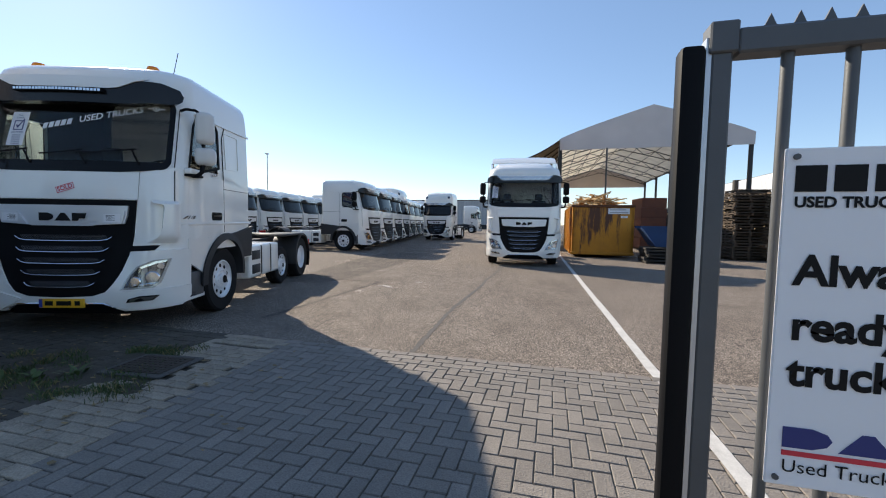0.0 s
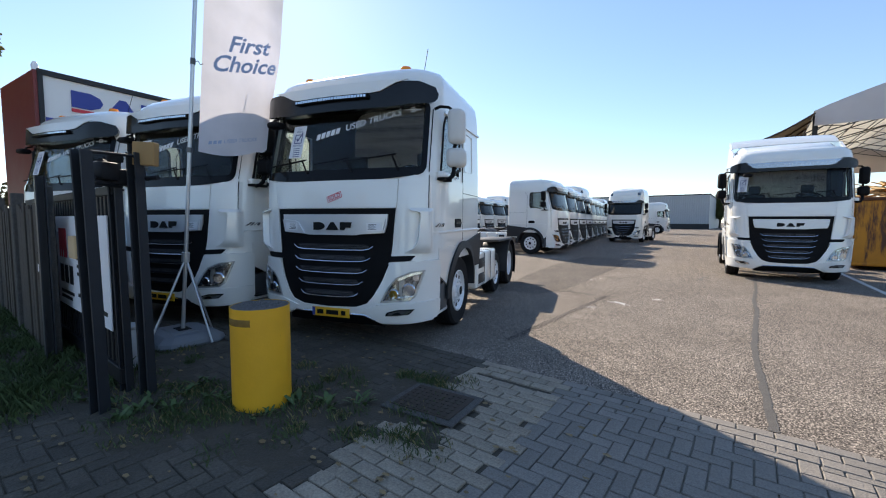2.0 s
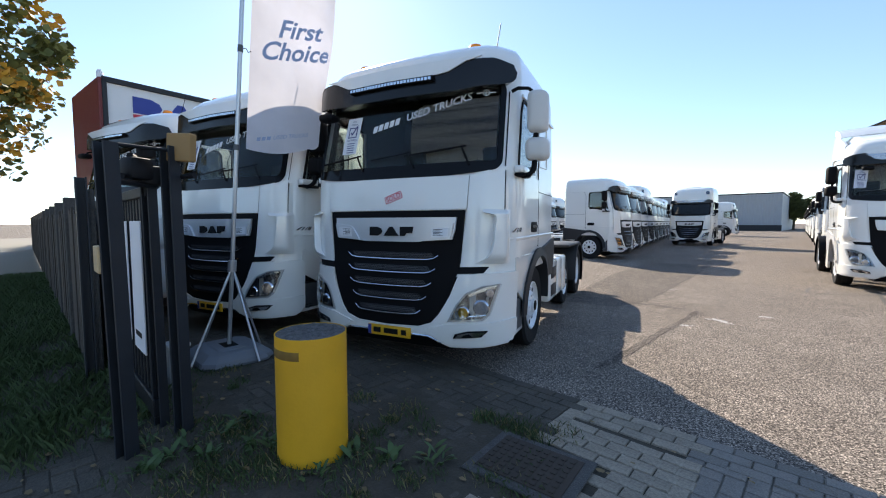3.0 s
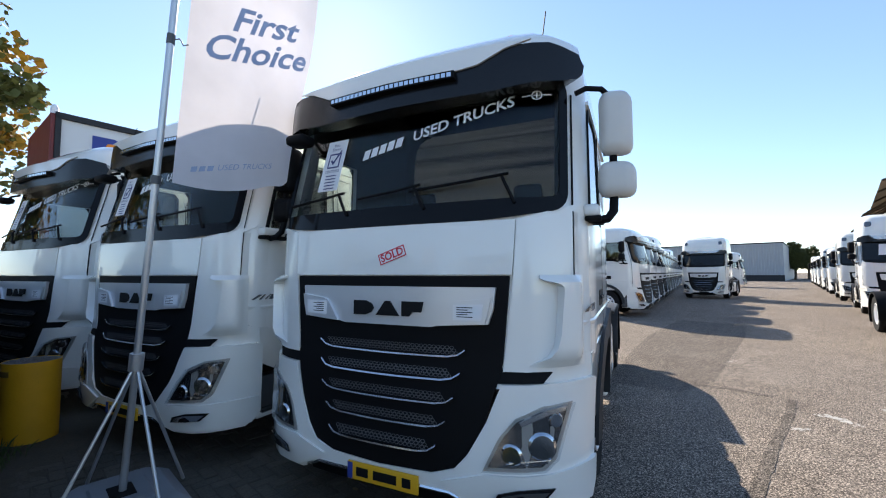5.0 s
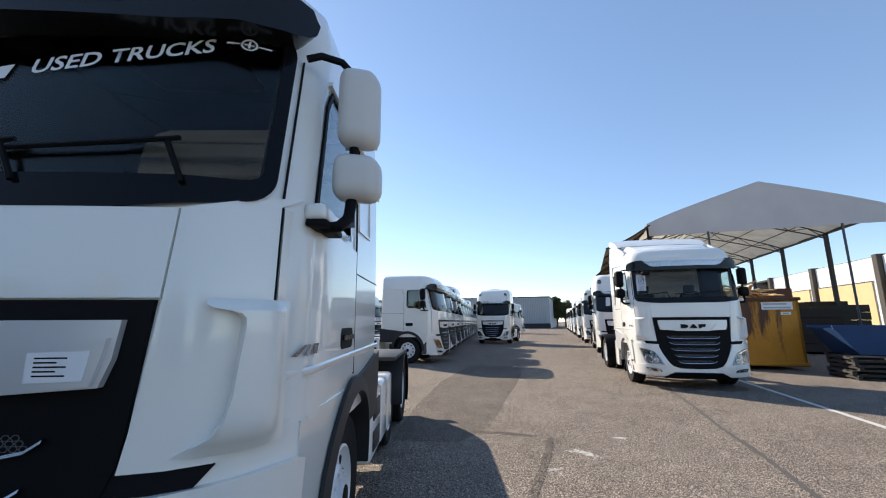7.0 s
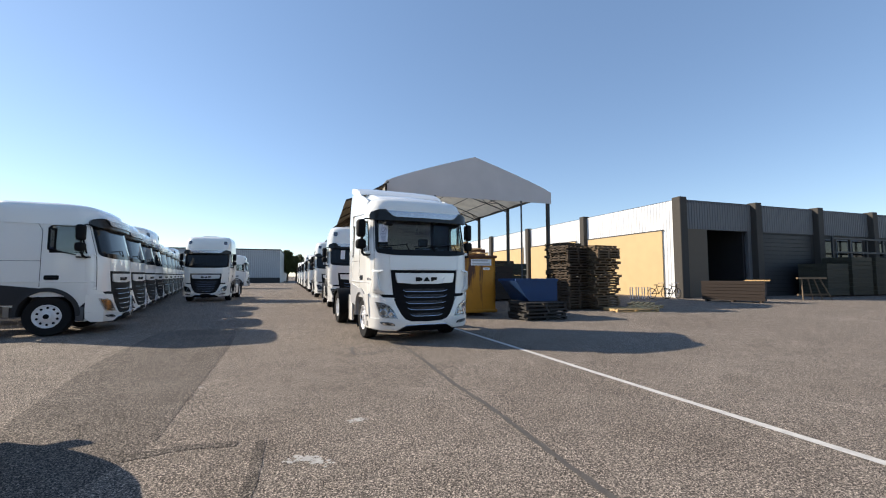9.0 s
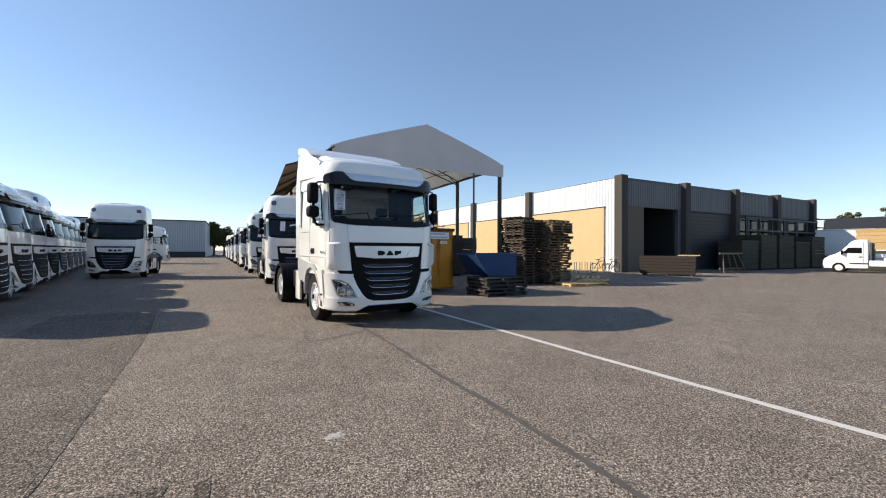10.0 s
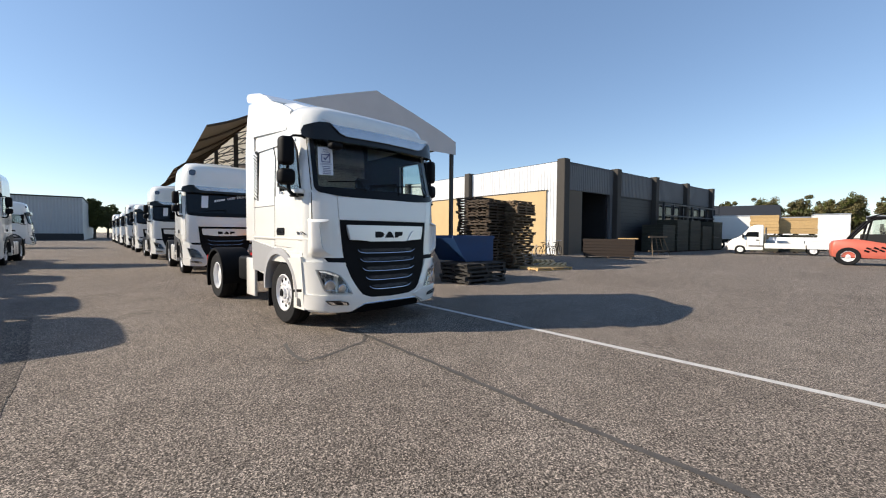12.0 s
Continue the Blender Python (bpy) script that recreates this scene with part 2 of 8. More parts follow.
def patch(poly, fn, off, thick=0.02, step=0.14, bm=None):
    """A shell over an outline in two coordinates, laid on the surface fn(u, v, off)."""
    t = bmesh.new()
    t.faces.new([t.verts.new((u, v, 0)) for u, v in poly])
    for ax in (0, 1):
        lo, hi = min(p[ax] for p in poly), max(p[ax] for p in poly)
        n = int((hi - lo) / step)
        for i in range(1, n + 1):
            c = lo + (hi - lo) * i / (n + 1)
            co, no = ((c, 0, 0), (1, 0, 0)) if ax == 0 else ((0, c, 0), (0, 1, 0))
            bmesh.ops.bisect_plane(t, geom=t.verts[:] + t.edges[:] + t.faces[:], plane_co=co, plane_no=no, dist=1e-5)
    bmesh.ops.remove_doubles(t, verts=t.verts, dist=1e-5)
    bm = bm or bmesh.new()
    outer, inner = {}, {}
    for v in t.verts:
        outer[v] = bm.verts.new(fn(v.co.x, v.co.y, off))
        inner[v] = bm.verts.new(fn(v.co.x, v.co.y, off - thick))
    for f in t.faces:
        bm.faces.new([outer[v] for v in f.verts])
        bm.faces.new([inner[v] for v in reversed(f.verts)])
    for e in t.edges:
        if len(e.link_faces) == 1:
            a, b = e.verts
            bm.faces.new((outer[a], outer[b], inner[b], inner[a]))
    t.free()
    return bm


def band(outer, inner, fn, off, thick=0.01, bm=None):
    """A frame between two outlines with the same number of points."""
    bm = bm or bmesh.new()
    rows = [[bm.verts.new(fn(*p, o)) for p in line] for line, o in ((outer, off), (inner, off), (inner, off - thick), (outer, off - thick))]
    n = len(outer)
    for k in range(4):
        a, b = rows[k], rows[(k + 1) % 4]
        for i in range(n):
            bm.faces.new((a[i], a[(i + 1) % n], b[(i + 1) % n], b[i]))
    return bm


def rounded(u0, v0, u1, v1, r, n=5, along=10):
    """A rounded rectangle as a closed outline, with points along its long sides."""
    pts = []
    corners = ((u1 - r, v1 - r, 0), (u0 + r, v1 - r, 90), (u0 + r, v0 + r, 180), (u1 - r, v0 + r, 270))
    for i, (cu, cv, a0) in enumerate(corners):
        for k in range(n + 1):
            a = radians(a0 + 90 * k / n)
            pts.append((cu + r * math.cos(a), cv + r * math.sin(a)))
        nu, nv, na = corners[(i + 1) % 4]
        q = (nu + r * math.cos(radians(na)), nv + r * math.sin(radians(na)))
        p = pts[-1]
        for k in range(1, along):
            pts.append((p[0] + (q[0] - p[0]) * k / along, p[1] + (q[1] - p[1]) * k / along))
    return pts


def lerp(table, x):
    for (x0, y0), (x1, y1) in zip(table, table[1:]):
        if x <= x1:
            return y0 + (y1 - y0) * max(0.0, (x - x0)) / (x1 - x0)
    return table[-1][1]


def words(text, size, fn=None, bold=0.0, align="CENTER", depth=0.0):
    """A bmesh of built-in lettering in the x-y plane, bent by fn(x, y)."""
    cu = bpy.data.curves.new("lettering", "FONT")
    cu.body, cu.size, cu.align_x, cu.align_y, cu.offset, cu.extrude = text, size, align, "CENTER", bold, depth
    cu.resolution_u = 3
    ob = bpy.data.objects.new("lettering", cu)
    scene.collection.objects.link(ob)
    dg = bpy.context.evaluated_depsgraph_get()
    me = bpy.data.meshes.new_from_object(ob.evaluated_get(dg))
    bm = bmesh.new()
    bm.from_mesh(me)
    bpy.data.objects.remove(ob)
    bpy.data.curves.remove(cu)
    bpy.data.meshes.remove(me)
    if fn:
        for v in bm.verts:
            v.co = Vector(fn(v.co.x, v.co.y))
    return bm

# ---- the lorry: plan outline of the cab, wrapped by all its panels ----
MESH_GREY = mat("grey_grille_mesh", (0.11, 0.11, 0.12), 0.5, metal=0.3, vary=0.1)
MARK = mat("dark_chrome_mark", (0.28, 0.28, 0.30), 0.25, metal=0.8, vary=0.05)
HALF, REAR, CURVE = 1.245, 2.30, 0.35
_plan = []
for _i in range(61):
    _x = HALF * _i / 60
    _plan.append((_x, 0.08 * (_x / HALF) ** 2 + (0.27 * ((_x - 0.85) / 0.395) ** 2.7 if _x > 0.85 else 0.0)))
_plan.append((HALF, REAR))
_run = [0.0]
for _a, _b in zip(_plan, _plan[1:]):
    _run.append(_run[-1] + math.dist(_a, _b))
S1 = _run[60]


def sy(y):
    """The place along the outline of a point y behind the front on the cab's flank."""
    return S1 + y - CURVE


def plan(s):
    s, sign = abs(s), (1 if s >= 0 else -1)
    for i in range(len(_run) - 1):
        if s <= _run[i + 1] or i == len(_run) - 2:
            f = (s - _run[i]) / (_run[i + 1] - _run[i])
            (x0, y0), (x1, y1) = _plan[i], _plan[i + 1]
            j = min(max(i, 1), 59)
            dx, dy = (0.0, 1.0) if s > S1 else (_plan[j + 1][0] - _plan[j - 1][0], _plan[j + 1][1] - _plan[j - 1][1])
            n = math.hypot(dx, dy)
            return sign * (x0 + (x1 - x0) * f), y0 + (y1 - y0) * f, sign * dy / n, -dx / n
    return None


LEAN = [(0.2, 0.05), (0.28, -0.03), (0.36, -0.09), (0.62, -0.10), (0.72, -0.07), (1.0, -0.05), (1.15, -0.01), (1.6, 0.0), (2.0, 0.02), (2.1, 0.03), (2.85, 0.21), (3.0, 0.215), (3.15, 0.23), (3.29, 0.28), (3.37, 0.37), (3.42, 0.55), (3.45, 0.85)]
WIDE = [(0.2, 0.95), (0.4, 0.972), (0.8, 0.985), (1.1, 1.0), (2.1, 1.0), (2.85, 0.985), (3.0, 0.982), (3.15, 0.972), (3.29, 0.95), (3.37, 0.905), (3.42, 0.84), (3.45, 0.74)]


def cabin(tall=1.0):
    """The surface of a cab, whose roof is stretched upwards by tall."""
    def at(s, z, off=0.0):
        x, y, nx, ny = plan(s)
        zz = z if z < 2.85 else 2.85 + (z - 2.85) / tall
        fade = min(1.0, max(0.0, 1 - (y - 0.35) / (1.7 if zz > 2.85 else 0.6)))
        lean = lerp(LEAN, zz)
        if lean < 0:
            lean *= 1 - 0.75 * min(1.0, max(0.0, (abs(x) - 0.75) / 0.45)) ** 1.5
        return Vector(((x + nx * off) * lerp(WIDE, zz), y + ny * off + lean * fade, z))
    return at


def wheel_meshes():
    t = lathe(bmesh.new(), [(0.29, -0.13), (0.40, -0.145), (0.47, -0.15), (0.50, -0.12), (0.502, -0.05), (0.49, -0.045), (0.49, -0.035), (0.502, -0.03), (0.502, 0.03), (0.49, 0.035), (0.49, 0.045), (0.502, 0.05), (0.50, 0.12), (0.47, 0.15), (0.40, 0.145), (0.29, 0.13)], 40, "x", capped=False)
    tyre = finish(t, "wheel", RUBBER)
    r = lathe(bmesh.new(), [(0.295, 0.05), (0.30, 0.14), (0.285, 0.145), (0.274, 0.118), (0.25, 0.098), (0.175, 0.106), (0.155, 0.128), (0.09, 0.138), (0.085, 0.165), (0.06, 0.17), (0.0, 0.17)], 32, "x")
    for k in range(10):
        a = 2 * math.pi * k / 10
        rod(r, (0.10, 0.135 * math.cos(a), 0.135 * math.sin(a)), (0.145, 0.135 * math.cos(a), 0.135 * math.sin(a)), 0.014, 6)
    rim = finish(r, "rim", RIM_ALLOY)
    h = bmesh.new()
    for k in range(10):
        a = 2 * math.pi * (k + 0.5) / 10
        rod(h, (0.08, 0.214 * math.cos(a), 0.214 * math.sin(a)), (0.1055, 0.214 * math.cos(a), 0.214 * math.sin(a)), 0.030, 12)
    lathe(h, [(0.0, 0.168), (0.062, 0.168), (0.062, 0.176), (0.05, 0.18), (0.0, 0.18)], 20, "x")
    holes = finish(h, "hand_hole", BLACK)
    d = lathe(bmesh.new(), [(0.295, 0.05), (0.30, 0.13), (0.285, 0.135), (0.27, -0.02), (0.16, -0.04), (0.15, 0.06), (0.10, 0.09), (0.0, 0.095)], 28, "x")
    deep = finish(d, "rim", RIM_ALLOY)
    return tyre, rim, holes, deep


TYRE, RIM, HOLES, DEEP_RIM = wheel_meshes()


def add_wheel(parent, x, y, twin=False, r=0.5):
    side = 1 if x > 0 else -1
    m = Matrix.Translation((x - side * 0.15, y, r)) @ (Matrix.Rotation(math.pi, 4, "Z") if side < 0 else Matrix.Identity(4)) @ Matrix.Scale(r / 0.502, 4)
    w = part("wheel", TYRE, RUBBER, parent)
    w.matrix_basis = m
    part("rim", DEEP_RIM if twin else RIM, SILVER, w, "bright alloy rim")
    if not twin:
        part("vent_holes", HOLES, BLACK, w)
    if twin:
        w2 = part("wheel", TYRE, RUBBER, parent)
        w2.matrix_basis = Matrix.Translation((x - side * 0.50, y, r)) @ Matrix.Scale(r / 0.502, 4)


def mirror_set(parent, side, colour):
    """Two stacked mirrors on a black bracket, hung on the door's front edge."""
    cx = side * 1.42
    arm = bmesh.new()
    tube(arm, [(side * 1.19, 0.36, 2.84), (side * 1.25, 0.38, 2.87), (side * 1.34, 0.43, 2.87), (side * 1.39, 0.48, 2.83)], 0.018)
    part("mirror_arm", arm, BLACK, parent, "black tubular mirror bracket")
    arm = bmesh.new()
    tube(arm, [(side * 1.40, 0.50, 2.47), (side * 1.40, 0.50, 2.36)], 0.024)
    part("mirror_link", arm, BLACK, parent)
    arm = bmesh.new()
    tube(arm, [(side * 1.24, 0.44, 2.04), (side * 1.30, 0.42, 2.01), (side * 1.36, 0.43, 2.02), (side * 1.395, 0.46, 2.07), (side * 1.40, 0.49, 2.18)], 0.028, 12)
    part("mirror_arm", arm, BLACK, parent, "black tubular mirror bracket")
    foot = bmesh.new()
    box(foot, (side * 1.28 - 0.05, 0.33, 2.00), (side * 1.28 + 0.05, 0.62, 2.035), 0.012)
    part("mirror_foot", foot, BLACK, parent)
    foot = bmesh.new()
    box(foot, (side * 1.27 - 0.05, 0.33, 2.03), (side * 1.27 + 0.05, 0.62, 2.11), 0.025, 3)
    part("mirror_base", foot, PAINT, parent)
    for z0, z1, w in ((2.44, 2.86, 0.22), (2.16, 2.395, 0.25)):
        b = bmesh.new()
        box(b, (cx - w / 2, 0.41, z0), (cx + w / 2, 0.58, z1), 0.07, 4)
        for v in b.verts:
            f = (v.co.y - 0.41) / 0.17
            v.co.x = cx + (v.co.x - cx) * (0.82 + 0.18 * f)
            v.co.y += 0.25 * (abs(v.co.x) - 1.40)
        mi = part("mirror", b, colour, parent)
        g = bmesh.new()
        box(g, (cx - w / 2 + 0.025, 0.576, z0 + 0.025), (cx + w / 2 - 0.025, 0.586, z1 - 0.025), 0.003, 1)
        part("mirror_glass", g, CHROME, mi, "silvered mirror glass")


def badge_shapes(x0, x1, z0, z1):
    """Three plain blocks side by side: one round at its end, one slanted on both sides, one with a clipped corner."""
    w, h = x1 - x0, z1 - z0
    a, b, c, d = x0 + 0.30 * w, x0 + 0.34 * w, x0 + 0.67 * w, x0 + 0.71 * w
    return ([(x0, z0), (a - 0.12 * w, z0), (a - 0.03 * w, z0 + 0.2 * h), (a, z0 + 0.5 * h), (a - 0.03 * w, z0 + 0.8 * h), (a - 0.12 * w, z1), (x0, z1)],
            [(b, z0), (c, z0), (c - 0.13 * w, z1), (b + 0.13 * w, z1)],
            [(d, z0), (d + 0.10 * w, z0), (d + 0.14 * w, z0 + 0.3 * h), (x1 - 0.03 * w, z0 + 0.3 * h), (x1, z1), (d, z1)])


def lorry(label, roof="space", mirrors=None, plate=True, sold=False, lightbar=False, beacons=False, near=True, sticker=True, lettering=False, pusher=False, group="parked lorries", spoiler=False, sidebox="fairing", card=-0.61):
    """A white two-axle tractor unit. Its front looks along -y; the origin lies on the ground under the badge."""
    tall = 1.0 if roof == "space" else 1.8
    at = cabin(tall)
    L = thing("tractor_lorry", label, "truck", group)
    mirrors = mirrors or (BLACK, BLACK)
    fy, ry = (1.38, 5.55 if pusher else 4.95) if lightbar else (1.17, 4.75)     # front and rear axle
    fine = 0.14 if near else 0.4

    # shell of the cab, open at the windscreen and the door windows
    ZS = [1.0, 1.15, 1.4, 1.75, 1.96, 2.12, 2.32, 2.55, 2.80, 2.89] + [2.85 + (z - 2.85) * tall for z in (2.93, 3.0, 3.08, 3.15, 3.22, 3.29, 3.33, 3.37, 3.40, 3.42, 3.44, 3.45)]
    half = [0.0, 0.3, 0.6, 0.86, 1.0, 1.125, S1 - 0.22, S1 - 0.13, S1 - 0.06, S1, sy(0.44), sy(0.80), sy(1.18), sy(1.33), sy(1.75), sy(2.1), sy(2.23), sy(REAR)]
    SS = [-s for s in half[:0:-1]] + half

    def shell(off, bottom=0):
        bm = bmesh.new()
        grid = {}
        for j, z in enumerate(ZS[bottom:]):
            for i, s in enumerate(SS):
                p = at(s, z, off)
                if i in (0, len(SS) - 1):
                    p.x *= 0.93
                grid[i, j] = bm.verts.new(p)
        nj = len(ZS) - bottom
        for j in range(nj - 1):
            zm = (ZS[j + bottom] + ZS[j + bottom + 1]) / 2
            for i in range(len(SS) - 1):
                sm = (SS[i] + SS[i + 1]) / 2
                if 2.12 < zm < 2.89 and (abs(sm) < 1.125 or zm < 2.80 and sy(0.44) < abs(sm) < sy(1.18)):
                    continue
                bm.faces.new((grid[i, j], grid[i + 1, j], grid[i + 1, j + 1], grid[i, j + 1]))
            bm.faces.new((grid[len(SS) - 1, j], grid[0, j], grid[0, j + 1], grid[len(SS) - 1, j + 1]))
        bm.faces.new([grid[i, nj - 1] for i in range(len(SS))])
        bm.faces.new([grid[i, 0] for i in range(len(SS))])
        return bm
    body = part("cab_body", shell(0.0), PAINT, L, "glossy white painted cab")
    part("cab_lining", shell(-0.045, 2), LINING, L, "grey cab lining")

    # front panels
    W = at
    part("front_panel", patch([(-0.845, 1.667), (0.845, 1.667), (0.865, 2.0), (-0.865, 2.0)], W, 0.022, 0.02, fine), PAINT, L)
    for sg in (-1, 1):
        cor = [(sg * 0.872, 2.0), (sg * 0.852, 1.66), (sg * 0.79, 1.10), (sg * 1.06, 1.11), (sg * (S1 - 0.05), 1.20), (sg * sy(0.183), 1.24), (sg * sy(0.183), 2.05), (sg * (S1 - 0.05), 2.12)]
        part("corner_panel", patch(cor, W, 0.018, 0.016, fine), PAINT, L)
        if near:
            # a deflector shell round the corner: its inner edge stands proud as a curved lip over the hollow
            edge = ((1.135, 0.93), (1.155, 0.97), (1.175, 1.04), (1.20, 1.095), (1.25, 1.14), (1.33, 1.162), (1.45, 1.178), (1.56, 1.188), (1.595, 1.186), (1.612, 1.17), (1.622, 1.12), (1.632, 1.06), (1.645, 1.03), (1.665, 1.03))
            vane = bmesh.new()
            lines = []
            for v, u0 in edge:
                u0, u1 = 0.93 + 0.68 * (u0 - 0.93), S1 - 0.09
                rise = min(1.0, 0.15 + (v - 1.135) / 0.09, 0.15 + (1.665 - v) / 0.045)
                line = []
                for k in range(11):
                    u = u0 + (u1 - u0) * k / 10
                    f = min(1.0, max(0.0, (u - 0.92) / 0.15))
                    g = min(1.0, max(0.0, (u1 - u) / 0.10))
                    line.append(vane.verts.new(W(sg * u, v, 0.019 + 0.072 * rise * f * f * (3 - 2 * f) * g * g * (3 - 2 * g))))
                lines.append([vane.verts.new(W(sg * u0, v, 0.002))] + line)
            for p, q in zip(lines, lines[1:]):
                for k in range(11):
                    vane.faces.new((p[k], p[k + 1], q[k + 1], q[k]) if sg > 0 else (p[k], q[k], q[k + 1], p[k + 1]))
            part("air_deflector", vane, PAINT, L)
    # windscreen with its black band
    glass_o = [(u, v + 0.06 * max(0.0, (abs(u) - 0.5) / 0.66) ** 2 if v < 2.4 else v) for u, v in rounded(-1.18, 2.0, 1.18, 2.95, 0.10)]
    glass_i = rounded(-1.12, 2.135, 1.12, 2.90, 0.06)
    part("windscreen", patch(rounded(-1.13, 2.115, 1.13, 2.915, 0.06, 3, 2), W, 0.012, 0.006, 0.3), GLASS if near else DARK_GLASS, L, "dark tinted windscreen").visible_shadow = False
    part("windscreen_band", band(glass_o, glass_i, W, 0.024, 0.015), FRIT, L, "black glass band")
    # visor and roof trim
    top = 2.85
    edge_ = [(0.7, top - 0.01), (1.10, top + 0.03), (1.18, top + 0.06), (1.215, top + 0.10), (1.225, top + 0.16), (1.19, top + 0.23), (1.03, top + 0.28)] if lightbar else [(0.7, top - 0.03), (1.10, top - 0.03), (1.19, top), (1.235, top + 0.03), (1.25, top + 0.10), (1.21, top + 0.17), (1.03, top + 0.225)]
    vis = edge_ + [(-u, v) for u, v in edge_[::-1]]

    def visor_at(s, z, off):
        base = cabin(1.0)(s, z, 0.0)
        k = max(0.0, 1 - abs(s) / 1.6)
        o = off + (0.05 + 0.05 * k if off > 0.05 else 0.0)
        x, y, nx, ny = plan(s)
        return Vector((base.x + nx * o, base.y + ny * o, z))
    part("sun_visor", patch(vis, visor_at, 0.07, 0.07, fine), BLACK_GLOSS, L, "black plastic sun visor")
    trim = [(0.50, top + 0.165), (0.62, top + 0.18), (0.80, top + 0.26), (0.95, top + 0.30)] if lightbar else [(0.66, top + 0.115), (0.80, top + 0.15), (0.95, top + 0.235), (1.02, top + 0.265)]
    trim += [(-u, v) for u, v in trim[::-1]]
    part("visor_trim", patch(trim, visor_at, 0.085, 0.02, fine), PAINT, L, "pale strip over the visor")
    if not lightbar:
        blade = [(0.70, top + 0.05), (0.80, top + 0.085), (0.92, top + 0.20), (0.80, top + 0.19)]
        blade += [(-u, v) for u, v in blade[::-1]]
        part("visor_blade", patch(blade, visor_at, 0.105, 0.03, fine), BLADE, L, "grey lower blade of the visor")
    hatch = bmesh.new()
    zr = 2.85 + 0.60 * tall
    box(hatch, (-0.42, 0.95, zr - 0.02), (0.42, 1.6, zr + 0.045), 0.03)
    part("roof_hatch", hatch, BLACK if roof == "space" else PAINT, L)
    if roof != "space":
        for sg in (-1, 1):
            p = patch(rounded(sg * 0.98 - 0.10, 3.42, sg * 0.98 + 0.10, 3.62, 0.06, 3, 2), W, 0.02, 0.03, 0.2)
            part("roof_lamp", p, LAMP_CAVITY, L, "round clear roof lamp")

    # grille
    gr = [(-0.83, 1.66), (-0.785, 1.14), (-0.765, 1.04), (-0.70, 0.80), (-0.60, 0.58), (-0.52, 0.47), (-0.40, 0.42), (0.40, 0.42), (0.52, 0.47), (0.60, 0.58), (0.70, 0.80), (0.765, 1.04), (0.785, 1.14), (0.83, 1.66)]
    part("grille", patch(gr, W, 0.018, 0.03, fine), BLACK, L, "black plastic radiator grille")
    for sg in (-1, 1):
        wing = bmesh.new()
        patch([(sg * 0.74, 1.03), (sg * 1.02, 1.045), (sg * 1.07, 1.105), (sg * 0.78, 1.115)], W, 0.012, 0.02, 0.3, wing)
        part("grille_gap", wing, BLACK, L)
    sil = [(-0.69, 1.37), (-0.38, 1.35), (-0.34, 1.34), (0.34, 1.34), (0.38, 1.35), (0.705, 1.37), (0.735, 1.46), (0.75, 1.59), (-0.735, 1.59), (-0.72, 1.46)]
    panel = part("badge_panel", patch(sil, W, 0.045, 0.03, fine), SILVER, L, "brushed silver badge panel")
    if near:
        for sg in (-1, 1):
            flap = [(sg * 0.385, 1.352), (sg * 0.43, 1.42), (sg * 0.475, 1.485), (sg * 0.52, 1.505), (sg * 0.725, 1.53), (sg * 0.712, 1.46), (sg * 0.69, 1.375)]
            part("panel_flap", patch(flap, W, 0.064, 0.022, 0.3), SILVER, L)
            if lightbar:
                st = [(sg * 0.49, 1.39), (sg * 0.67, 1.395), (sg * 0.68, 1.49), (sg * 0.49, 1.485)]
                lab = part("paper_label", patch(st, W, 0.0665, 0.002, 0.3), PAPER, panel, "white printed label")
                for k in range(5):
                    z = 1.41 + 0.014 * k
                    a, b = sorted((0.515, 0.515 + 0.10 - 0.03 * (k % 2)))
                    part("print_bar", patch([(sg * a, z), (sg * b, z), (sg * b, z + 0.005), (sg * a, z + 0.005)], W, 0.0675, 0.001, 0.3), INK, panel)
    # badge as plain dark blocks
    for shape in badge_shapes(-0.25, 0.285, 1.40, 1.495):
        part("badge_block", patch(shape, W, 0.058, 0.014, 0.4), INK, panel, "plain dark badge block")
    for k, (z, hw) in enumerate(((1.215, 0.56), (1.08, 0.535), (0.94, 0.505), (0.80, 0.46), (0.66, 0.41))):
        lip = bmesh.new()
        up = [(-hw, z + 0.004), (-hw + 0.05, z - 0.032), (-hw + 0.12, z - 0.045)] + [(-hw + 0.12 + (2 * hw - 0.24) * i / 8, z - 0.045 - 0.006 * math.sin(math.pi * i / 8)) for i in range(1, 8)] + [(hw - 0.12, z - 0.045), (hw - 0.05, z - 0.032), (hw, z)]
        rows = [[lip.verts.new(W(u, v + dv, o)) for u, v in up] for dv, o in ((0.0, 0.02), (0.0, 0.040), (-0.010, 0.043), (-0.014, 0.02))]
        for a, b in zip(rows, rows[1:]):
            for i in range(len(up) - 1):
                lip.faces.new((a[i], a[i + 1], b[i + 1], b[i]))
        slot = part("grille_bar", lip, LIP, L, "bright lip of a grille slot")
